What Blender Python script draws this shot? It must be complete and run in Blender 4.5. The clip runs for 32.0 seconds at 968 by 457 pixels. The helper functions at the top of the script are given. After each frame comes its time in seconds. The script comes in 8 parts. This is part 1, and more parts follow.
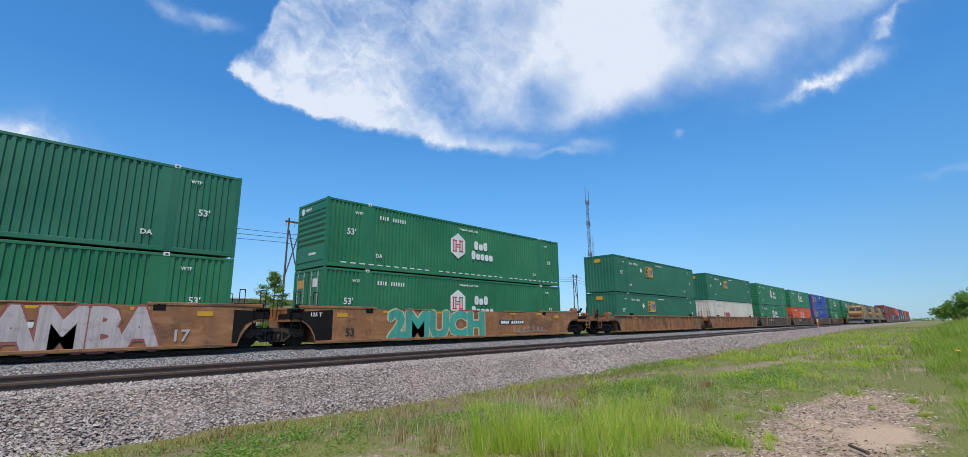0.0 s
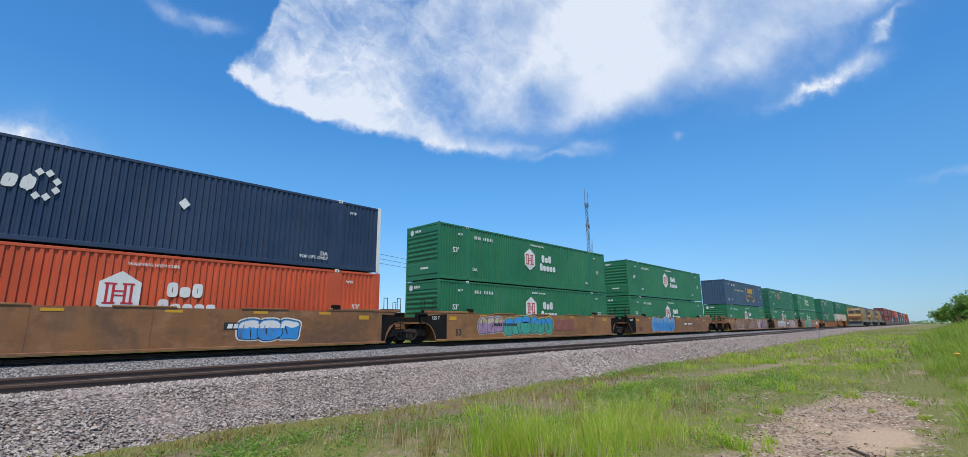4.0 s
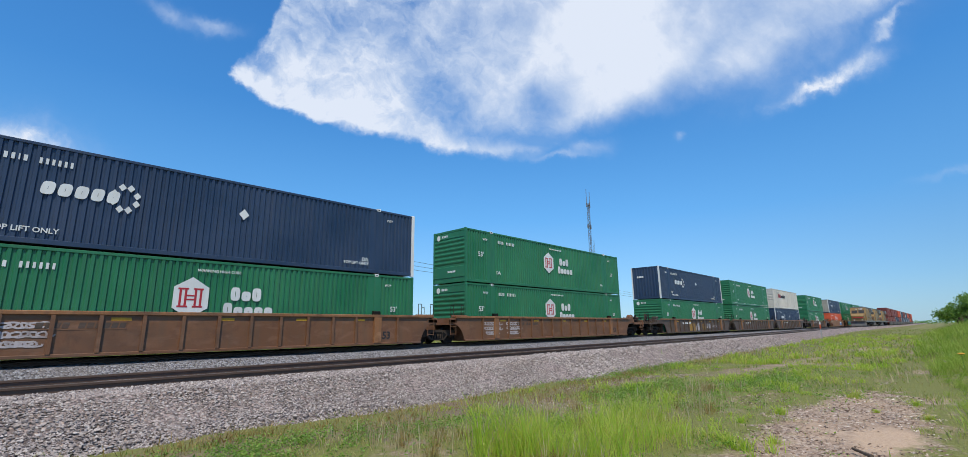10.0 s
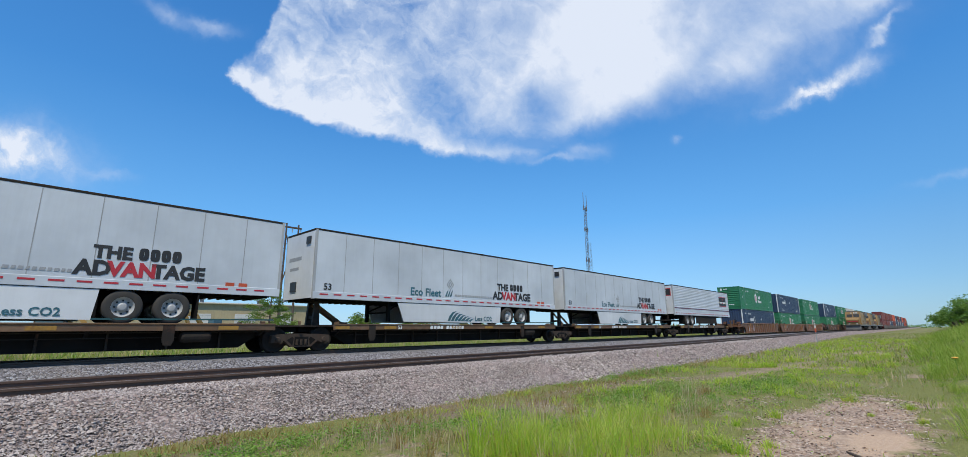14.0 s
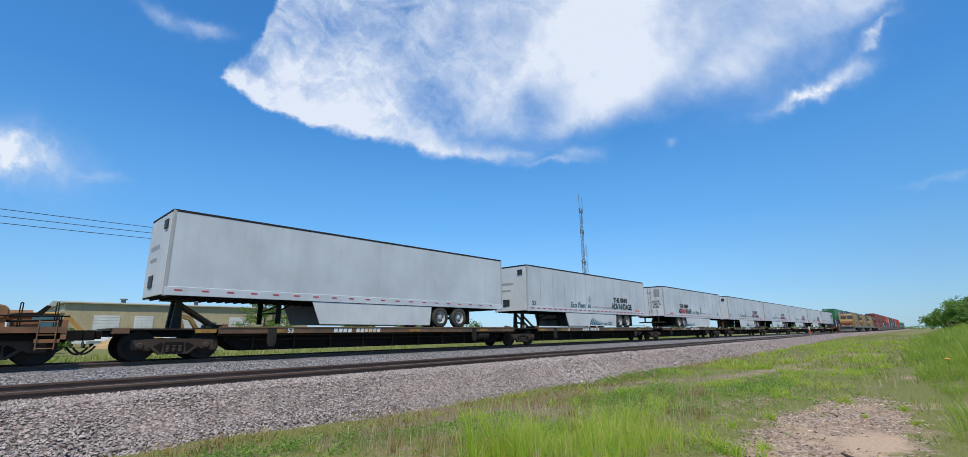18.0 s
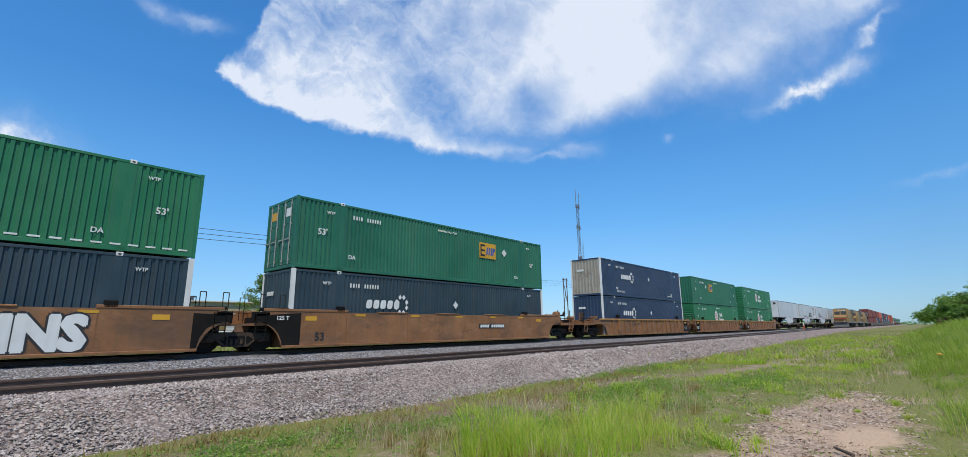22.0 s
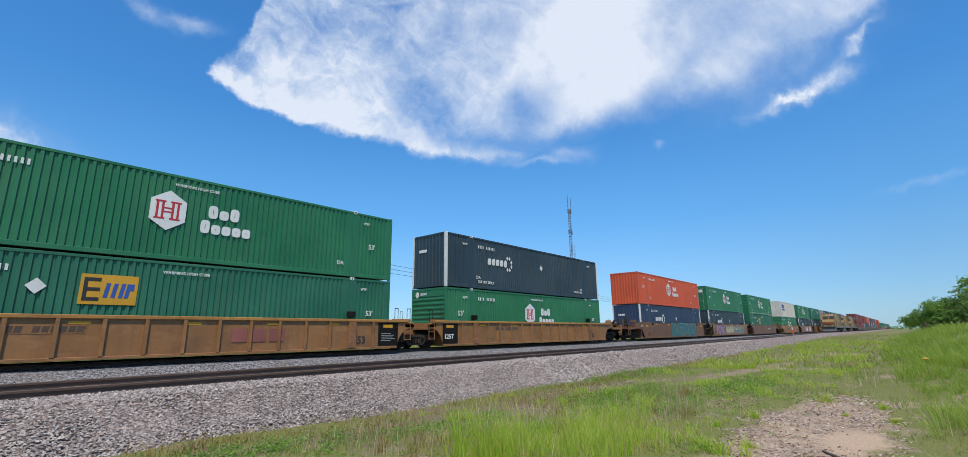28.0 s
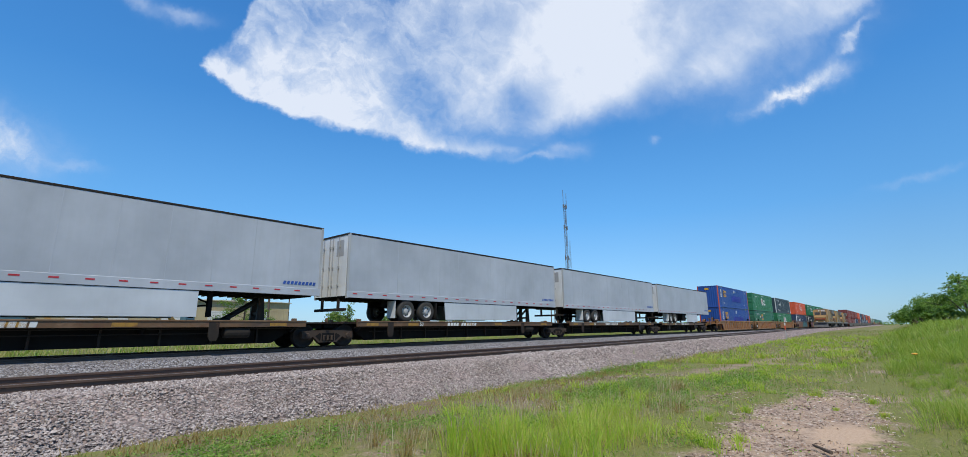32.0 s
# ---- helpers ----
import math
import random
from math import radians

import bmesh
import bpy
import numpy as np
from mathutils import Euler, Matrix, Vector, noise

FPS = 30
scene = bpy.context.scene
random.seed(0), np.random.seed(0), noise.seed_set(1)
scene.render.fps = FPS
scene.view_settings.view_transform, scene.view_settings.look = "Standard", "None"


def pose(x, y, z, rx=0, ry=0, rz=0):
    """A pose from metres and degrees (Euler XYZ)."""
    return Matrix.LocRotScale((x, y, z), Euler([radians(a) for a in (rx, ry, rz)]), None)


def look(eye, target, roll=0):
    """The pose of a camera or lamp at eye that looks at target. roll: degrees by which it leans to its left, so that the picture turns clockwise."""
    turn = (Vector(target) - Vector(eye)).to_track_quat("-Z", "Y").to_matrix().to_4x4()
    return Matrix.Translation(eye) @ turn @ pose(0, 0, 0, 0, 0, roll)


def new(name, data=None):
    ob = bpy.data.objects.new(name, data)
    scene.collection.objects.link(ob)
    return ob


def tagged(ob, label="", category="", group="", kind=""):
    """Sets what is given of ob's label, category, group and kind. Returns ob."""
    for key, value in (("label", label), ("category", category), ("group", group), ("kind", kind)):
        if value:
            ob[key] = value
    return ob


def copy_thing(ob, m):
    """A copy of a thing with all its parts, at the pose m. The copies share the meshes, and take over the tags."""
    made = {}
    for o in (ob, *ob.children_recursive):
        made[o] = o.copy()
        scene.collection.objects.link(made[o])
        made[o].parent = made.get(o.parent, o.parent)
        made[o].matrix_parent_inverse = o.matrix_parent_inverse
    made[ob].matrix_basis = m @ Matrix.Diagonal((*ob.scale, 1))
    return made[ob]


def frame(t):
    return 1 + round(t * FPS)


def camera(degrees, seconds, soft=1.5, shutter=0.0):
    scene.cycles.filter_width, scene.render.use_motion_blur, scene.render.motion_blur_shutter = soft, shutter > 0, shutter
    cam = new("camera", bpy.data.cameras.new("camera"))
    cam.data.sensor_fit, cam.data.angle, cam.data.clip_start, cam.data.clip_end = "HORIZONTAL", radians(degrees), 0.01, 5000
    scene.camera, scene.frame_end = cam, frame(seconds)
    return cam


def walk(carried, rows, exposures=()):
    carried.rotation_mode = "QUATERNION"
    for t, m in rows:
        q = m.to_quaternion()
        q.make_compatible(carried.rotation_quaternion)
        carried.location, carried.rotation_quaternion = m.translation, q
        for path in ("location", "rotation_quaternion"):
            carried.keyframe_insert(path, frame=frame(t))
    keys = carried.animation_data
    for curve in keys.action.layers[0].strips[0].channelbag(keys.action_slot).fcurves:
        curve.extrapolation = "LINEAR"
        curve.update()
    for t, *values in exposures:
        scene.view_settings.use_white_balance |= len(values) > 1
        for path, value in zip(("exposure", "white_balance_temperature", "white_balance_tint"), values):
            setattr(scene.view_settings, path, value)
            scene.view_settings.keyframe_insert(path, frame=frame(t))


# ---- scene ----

def along(t):
    """How far the moving train has come at t seconds."""
    u = t / 32.0
    return 716.04 * u - 56.55 * u**2 + 75.19 * u**3 - 27.45 * u**4


# camera: hand held on one spot, turning a little
WALK = [
    (0, 101.60, 0.53, -46.25), (0.5, 101.45, 0.40, -46.20), (1, 101.46, 0.47, -46.20), (1.5, 101.43, 0.49, -46.17),
    (2, 101.60, 0.64, -46.10), (2.5, 101.81, 0.69, -46.49), (3, 101.80, 0.59, -46.68), (3.5, 101.83, 0.54, -46.37),
    (5.5, 102.14, 0.40, -46.50), (6, 102.23, 0.35, -46.55), (6.5, 102.14, 0.32, -46.79), (7, 102.01, 0.41, -46.96),
    (7.5, 101.83, 0.53, -46.66), (8, 101.76, 0.66, -46.68), (8.5, 101.72, 0.71, -46.60), (9, 101.82, 0.69, -46.45),
    (9.5, 102.00, 0.66, -46.37), (10, 102.01, 0.66, -46.09), (10.5, 102.15, 0.82, -45.53), (11, 102.15, 0.80, -45.45),
    (11.5, 102.15, 0.84, -45.99), (12, 102.15, 0.77, -46.13), (12.5, 102.23, 0.65, -46.00), (13, 102.26, 0.38, -45.96),
    (13.5, 102.24, 0.37, -46.41), (14, 102.30, 0.45, -46.52), (14.5, 102.30, 0.50, -46.68), (16.5, 102.51, 0.60, -46.81),
    (17, 102.59, 0.65, -46.87), (17.5, 102.61, 0.61, -46.91), (18, 102.60, 0.59, -47.00), (18.5, 102.67, 0.55, -47.03),
    (19, 102.70, 0.60, -47.12), (19.5, 102.79, 0.63, -47.31), (20, 102.67, 0.56, -47.43), (20.5, 102.60, 0.51, -47.57),
    (21, 102.32, 0.52, -47.60), (21.5, 102.18, 0.60, -47.80), (22, 102.03, 0.55, -47.43), (22.5, 101.83, 0.44, -47.37),
    (23, 101.46, 0.61, -47.82), (23.5, 101.31, 0.64, -47.70), (24, 101.28, 0.59, -47.56), (24.5, 101.27, 0.63, -47.61),
    (25, 101.39, 0.61, -47.49), (25.5, 101.51, 0.49, -47.47), (27.5, 102.51, 0.59, -48.39), (28, 102.55, 0.54, -48.41),
    (28.5, 102.67, 0.57, -48.51), (29, 102.70, 0.56, -48.51), (29.5, 102.62, 0.48, -48.17), (30, 102.44, 0.36, -47.94),
    (30.5, 102.11, 0.35, -47.87), (31, 102.08, 0.44, -48.04), (31.5, 101.97, 0.37, -48.58), (32, 101.93, 0.41, -49.02),
]

cam = camera(92.2, 32.0, soft=0.6)
walk(cam, [(t, pose(0, 0, 0.75, rx, ry, rz)) for t, rx, ry, rz in WALK])

# ---- world and sun ----
SUN_TO = Vector((-0.36, -0.36, 0.86)).normalized()
scene.view_settings.exposure = 0.0


def math_node(nt, op, a, b=None, clamp=False):
    n = nt.nodes.new("ShaderNodeMath")
    n.operation, n.use_clamp = op, clamp
    for i, v in enumerate((a, b)):
        if v is None:
            continue
        if isinstance(v, (int, float)):
            n.inputs[i].default_value = v
        else:
            nt.links.new(v, n.inputs[i])
    return n.outputs[0]


def vec_node(nt, op, a, b=None):
    n = nt.nodes.new("ShaderNodeVectorMath")
    n.operation = op
    for i, v in enumerate((a, b)):
        if v is None:
            continue
        if isinstance(v, (tuple, list, Vector)):
            n.inputs[i].default_value = v
        else:
            nt.links.new(v, n.inputs[i])
    return n.outputs["Value"] if op in ("DOT_PRODUCT", "LENGTH") else n.outputs[0]


def ramp(nt, fac, stops):
    n = nt.nodes.new("ShaderNodeValToRGB")
    e = n.color_ramp.elements
    while len(e) < len(stops):
        e.new(0.5)
    for el, (p, c) in zip(e, stops):
        el.position = p
        el.color = (*c, 1) if isinstance(c, (tuple, list)) else (c, c, c, 1)
    nt.links.new(fac, n.inputs[0])
    return n.outputs[0]


def mix(nt, fac, a, b, blend="MIX"):
    n = nt.nodes.new("ShaderNodeMix")
    n.data_type, n.blend_type = "RGBA", blend
    for i, v in ((0, fac), (6, a), (7, b)):
        if isinstance(v, (int, float)):
            n.inputs[i].default_value = v
        elif isinstance(v, (tuple, list)):
            n.inputs[i].default_value = (*v, 1)[:4]
        else:
            nt.links.new(v, n.inputs[i])
    return n.outputs[2]


def noise_tex(nt, vec, scale, detail=3.0, rough=0.55, distort=0.0):
    n = nt.nodes.new("ShaderNodeTexNoise")
    n.inputs["Scale"].default_value, n.inputs["Detail"].default_value = scale, detail
    n.inputs["Roughness"].default_value, n.inputs["Distortion"].default_value = rough, distort
    if vec is not None:
        nt.links.new(vec, n.inputs["Vector"])
    return n.outputs[0]


def make_world():
    w = bpy.data.worlds.new("sky")
    scene.world = w
    w.use_nodes = True
    nt = w.node_tree
    nt.nodes.clear()
    out, bg = nt.nodes.new("ShaderNodeOutputWorld"), nt.nodes.new("ShaderNodeBackground")
    sky = nt.nodes.new("ShaderNodeTexSky")
    sky.sky_type, sky.sun_disc = "NISHITA", False
    sky.sun_elevation = math.asin(SUN_TO.z)
    sky.sun_rotation = math.atan2(SUN_TO.x, SUN_TO.y)
    sky.altitude, sky.air_density, sky.dust_density, sky.ozone_density = 300, 1.0, 0.6, 2.5
    bg.inputs[1].default_value = 0.12
    d = nt.nodes.new("ShaderNodeTexCoord").outputs["Generated"]
    # a plane of cloud: fixed axes across, up and towards the cloud bank
    fwd = Vector((0.705, 0.68, 0.20)).normalized()
    right = fwd.cross(Vector((0, 0, 1))).normalized()
    up = right.cross(fwd)
    depth = math_node(nt, "MAXIMUM", vec_node(nt, "DOT_PRODUCT", d, fwd), 0.15)
    u = math_node(nt, "DIVIDE", vec_node(nt, "DOT_PRODUCT", d, right), depth)
    v = math_node(nt, "DIVIDE", vec_node(nt, "DOT_PRODUCT", d, up), depth)
    comb = nt.nodes.new("ShaderNodeCombineXYZ")
    nt.links.new(u, comb.inputs[0])
    nt.links.new(v, comb.inputs[1])
    uv = comb.outputs[0]

    def warped(vec, scale, detail, rough, reach):
        n = nt.nodes.new("ShaderNodeTexNoise")
        n.inputs["Scale"].default_value, n.inputs["Detail"].default_value, n.inputs["Roughness"].default_value = scale, detail, rough
        nt.links.new(vec, n.inputs["Vector"])
        k = nt.nodes.new("ShaderNodeVectorMath")
        k.operation = "SCALE"
        k.inputs[3].default_value = reach
        nt.links.new(vec_node(nt, "SUBTRACT", n.outputs["Color"], (0.5, 0.5, 0.5)), k.inputs[0])
        return vec_node(nt, "ADD", vec, k.outputs[0])

    def plus(a, b):
        return math_node(nt, "ADD", a, b)

    def times(a, b, clamp=False):
        return math_node(nt, "MULTIPLY", a, b, clamp)

    def minus(a, b):
        return math_node(nt, "SUBTRACT", a, b)

    def puff(at_, cx, cy, a, b, turn):
        """A soft oval bump, 1 in its middle."""
        c, t = math.cos(radians(turn)), math.sin(radians(turn))
        q = vec_node(nt, "SUBTRACT", at_, (cx, cy, 0))
        x, y = vec_node(nt, "DOT_PRODUCT", q, (c / a, t / a, 0)), vec_node(nt, "DOT_PRODUCT", q, (-t / b, c / b, 0))
        return math_node(nt, "POWER", 0.3679, plus(times(x, x), times(y, y)))

    def curve(fac, pts):
        """A broken line through (u, v), read at u; both run from -1 to 1 or so."""
        return times(minus(ramp(nt, times(plus(fac, 1.2), 1 / 2.4), [((x + 1.2) / 2.4, (y + 0.5) / 2.0) for x, y in pts]), 0.25), 2.0)

    def parts_of(vec):
        n = nt.nodes.new("ShaderNodeSeparateXYZ")
        nt.links.new(vec, n.inputs[0])
        return n.outputs[0], n.outputs[1]

    slow = warped(uv, 3.2, 4, 0.55, 0.10)
    rough_uv = warped(warped(uv, 7.0, 7, 0.62, 0.095), 24.0, 5, 0.6, 0.026)
    # vapour combed out from one point low in the bank
    away = vec_node(nt, "SUBTRACT", warped(uv, 4.0, 4, 0.6, 0.07), (0.20, -0.30, 0))
    ax_, ay_ = parts_of(away)
    fan = nt.nodes.new("ShaderNodeCombineXYZ")
    nt.links.new(times(math_node(nt, "ARCTAN2", ay_, ax_), 2.6), fan.inputs[0])
    nt.links.new(times(vec_node(nt, "LENGTH", away), 3.0), fan.inputs[1])
    comb_big = noise_tex(nt, fan.outputs[0], 1.7, 7, 0.56, 0.4)
    comb_fine = noise_tex(nt, fan.outputs[0], 5.5, 6, 0.62, 0.3)
    lumps = noise_tex(nt, slow, 4.2, 8, 0.62, 0.7)
    curls = noise_tex(nt, rough_uv, 17.0, 6, 0.62, 0.8)

    # thin bright filaments
    fx_, fy_ = parts_of(rough_uv)
    comb_ = nt.nodes.new("ShaderNodeCombineXYZ")
    nt.links.new(plus(times(fx_, 3.0), times(fy_, -2.2)), comb_.inputs[0])
    nt.links.new(plus(times(fx_, 5.0), times(fy_, 7.0)), comb_.inputs[1])
    threads = minus(1.0, times(math_node(nt, "ABSOLUTE", minus(noise_tex(nt, comb_.outputs[0], 1.1, 6, 0.58, 0.6), 0.5)), 5.0))

    # the bank's lower hem, crisp and curled at one end and soft at the other, and its ragged upper corner
    hem_u, hem_v = parts_of(rough_uv)
    low = curve(hem_u, ((-0.60, 0.42), (-0.542, 0.334), (-0.472, 0.288), (-0.369, 0.236), (-0.265, 0.205), (-0.148, 0.178), (-0.029, 0.150), (0.05, 0.143), (0.117, 0.150), (0.175, 0.170),
                        (0.215, 0.198), (0.318, 0.210), (0.453, 0.240), (0.589, 0.295), (0.727, 0.365), (0.865, 0.447), (0.948, 0.507), (1.15, 0.72)))
    high = curve(hem_u, ((-0.60, 0.345), (-0.549, 0.355), (-0.53, 0.385), (-0.491, 0.395), (-0.471, 0.42), (-0.455, 0.45), (-0.43, 0.52), (-0.36, 0.80), (-0.30, 1.3)))
    soft = curve(hem_u, ((-0.6, 0.022), (-0.1, 0.024), (0.15, 0.045), (0.30, 0.10), (0.6, 0.10), (0.9, 0.06)))
    edge = math_node(nt, "MINIMUM", times(math_node(nt, "DIVIDE", minus(hem_v, low), soft), 1.0, True), times(minus(high, hem_v), 1 / 0.035, True))
    edge = times(times(edge, edge), minus(3.0, times(edge, 2.0)))

    dense = 0.52
    for cx, cy, a, b, turn, gain, at_ in (
            (-0.30, 0.275, 0.22, 0.06, -24, 0.28, slow), (-0.42, 0.325, 0.12, 0.05, -30, 0.16, slow), (-0.25, 0.36, 0.10, 0.10, 60, 0.12, slow), (-0.06, 0.18, 0.16, 0.035, -14, 0.18, slow),
            (0.30, 0.37, 0.17, 0.15, 40, 0.46, slow), (0.24, 0.47, 0.15, 0.10, 50, 0.30, slow), (0.10, 0.30, 0.10, 0.05, 70, 0.20, slow), (0.60, 0.42, 0.26, 0.05, 28, 0.14, slow),
            (0.135, 0.268, 0.050, 0.055, -60, -0.62, slow), (-0.06, 0.262, 0.09, 0.055, -32, -0.40, slow), (0.11, 0.200, 0.15, 0.020, -3, -0.50, slow), (-0.05, 0.42, 0.11, 0.12, -30, -0.14, slow),
            (-0.17, 0.47, 0.16, 0.06, -10, -0.06, slow), (-0.475, 0.372, 0.035, 0.018, -30, -0.55, rough_uv), (-0.34, 0.30, 0.07, 0.02, -20, -0.22, slow), (-0.34, 0.45, 0.16, 0.06, 12, -0.26, slow), (-0.15, 0.36, 0.05, 0.09, 40, -0.14, slow), (0.46, 0.34, 0.17, 0.030, 48, -0.26, slow), (0.44, 0.245, 0.16, 0.022, 14, -0.14, slow)):
        dense = plus(dense, times(puff(at_, cx, cy, a, b, turn), gain))
    dense = plus(dense, times(minus(comb_big, 0.5), 0.55))
    dense = plus(dense, times(minus(comb_fine, 0.5), 0.16))
    dense = plus(dense, times(minus(lumps, 0.5), 0.75))
    crisp = ramp(nt, times(plus(hem_u, 1.2), 1 / 2.4), ((0.42, 1.0), (0.60, 0.25)))
    dense = plus(dense, times(times(minus(curls, 0.5), 1.0), crisp))
    dense = plus(dense, times(times(math_node(nt, "MAXIMUM", threads, -0.2), 0.26), plus(times(crisp, 0.8), 0.2)))
    dense = math_node(nt, "MINIMUM", math_node(nt, "MAXIMUM", dense, 0.16), 0.96)
    body = times(edge, dense)

    # loose streaks and small tufts beside the bank
    clear_ = minus(1.0, body)
    tear = plus(times(minus(comb_fine, 0.5), 1.5), times(minus(curls, 0.5), 1.3))
    tear2 = plus(times(minus(lumps, 0.5), 1.2), times(minus(curls, 0.5), 1.2))
    for cx, cy, a, b, turn, gain, grain in (
            (0.735, 0.318, 0.125, 0.021, 21, 0.95, tear), (0.83, 0.362, 0.055, 0.022, 25, 0.55, tear), (0.880, 0.445, 0.055, 0.010, 46, 0.55, tear), (0.72, 0.375, 0.19, 0.045, 27, 0.22, tear),
            (-0.98, 0.178, 0.17, 0.075, -14, 0.90, tear2), (-0.80, 0.135, 0.05, 0.010, -6, 0.30, tear2), (-0.66, 0.485, 0.05, 0.016, -30, 0.35, tear2), (-0.57, 0.455, 0.045, 0.014, -20, 0.40, tear2),
            (0.225, 0.180, 0.045, 0.016, 10, 0.42, tear2), (0.16, 0.158, 0.06, 0.007, 4, 0.35, tear2), (0.419, 0.201, 0.010, 0.009, 0, 0.40, tear2), (1.05, 0.135, 0.09, 0.010, 14, 0.20, tear)):
        v_ = times(times(puff(rough_uv, cx, cy, a, b, turn), plus(grain, 1.0)), gain, True)
        clear_ = times(clear_, minus(1.0, times(v_, v_) if gain > 0.8 else v_))
    front = math_node(nt, "GREATER_THAN", vec_node(nt, "DOT_PRODUCT", d, fwd), 0.2)
    cover = times(minus(1.0, clear_), front)
    hs = nt.nodes.new("ShaderNodeHueSaturation")
    hs.inputs["Saturation"].default_value = 1.12
    nt.links.new(sky.outputs[0], hs.inputs["Color"])
    sep = nt.nodes.new("ShaderNodeSeparateXYZ")
    nt.links.new(d, sep.inputs[0])
    # clear summer blue, paler towards the horizon
    clear = ramp(nt, sep.outputs[2], ((0.0, (0.395, 0.575, 0.73)), (0.08, (0.265, 0.51, 0.785)), (0.22, (0.13, 0.40, 0.785)), (0.42, (0.058, 0.265, 0.65)), (0.7, (0.03, 0.165, 0.49)), (1.0, (0.02, 0.115, 0.39))))
    clear = mix(nt, 1.0, clear, (8.6, 9.1, 9.35), "MULTIPLY")
    # brighter over the middle of the plain, duller down the line
    across = ramp(nt, times(plus(u, 1.2), 1 / 2.4), ((0.1, 1.0), (0.45, 1.13), (0.65, 1.10), (0.92, 0.86)))
    low_sky = ramp(nt, sep.outputs[2], ((0.12, 1.0), (0.42, 0.0)))
    clear = mix(nt, times(low_sky, front), clear, mix(nt, 1.0, clear, across, "MULTIPLY"))
    blue = mix(nt, 0.72, mix(nt, 1.0, hs.outputs[0], (0.80, 1.10, 1.34), "MULTIPLY"), clear)
    # thicker vapour is whiter, thin parts are bluish grey
    lit = ramp(nt, cover, ((0.25, (4.5, 5.5, 7.3)), (0.6, (5.4, 6.25, 7.6)), (0.95, (6.45, 7.0, 8.0))))
    col = mix(nt, cover, blue, lit)
    nt.links.new(col, bg.inputs[0])
    nt.links.new(bg.outputs[0], out.inputs[0])


make_world()
sun = new("sun", bpy.data.lights.new("sun", "SUN"))
sun.data.energy, sun.data.angle, sun.data.color = 4.0, radians(0.53), (1.0, 0.93, 0.77)
sun.matrix_world = look(SUN_TO * 200, (0, 0, 0))


# ---- materials ----
def material(name, rough=0.6, metal=0.0):
    m = bpy.data.materials.new(name)
    m.use_nodes = True
    nt = m.node_tree
    b = nt.nodes["Principled BSDF"]
    b.inputs["Roughness"].default_value, b.inputs["Metallic"].default_value = rough, metal
    return m, nt, b


def obj_coords(nt):
    return nt.nodes.new("ShaderNodeTexCoord").outputs["Object"]


def stretch(nt, vec, s):
    n = nt.nodes.new("ShaderNodeMapping")
    n.inputs["Scale"].default_value = s
    nt.links.new(vec, n.inputs["Vector"])
    return n.outputs[0]


def bump(nt, b, height, strength, dist):
    n = nt.nodes.new("ShaderNodeBump")
    n.inputs["Strength"].default_value, n.inputs["Distance"].default_value = strength, dist
    nt.links.new(height, n.inputs["Height"])
    nt.links.new(n.outputs[0], b.inputs["Normal"])


MATS = {}


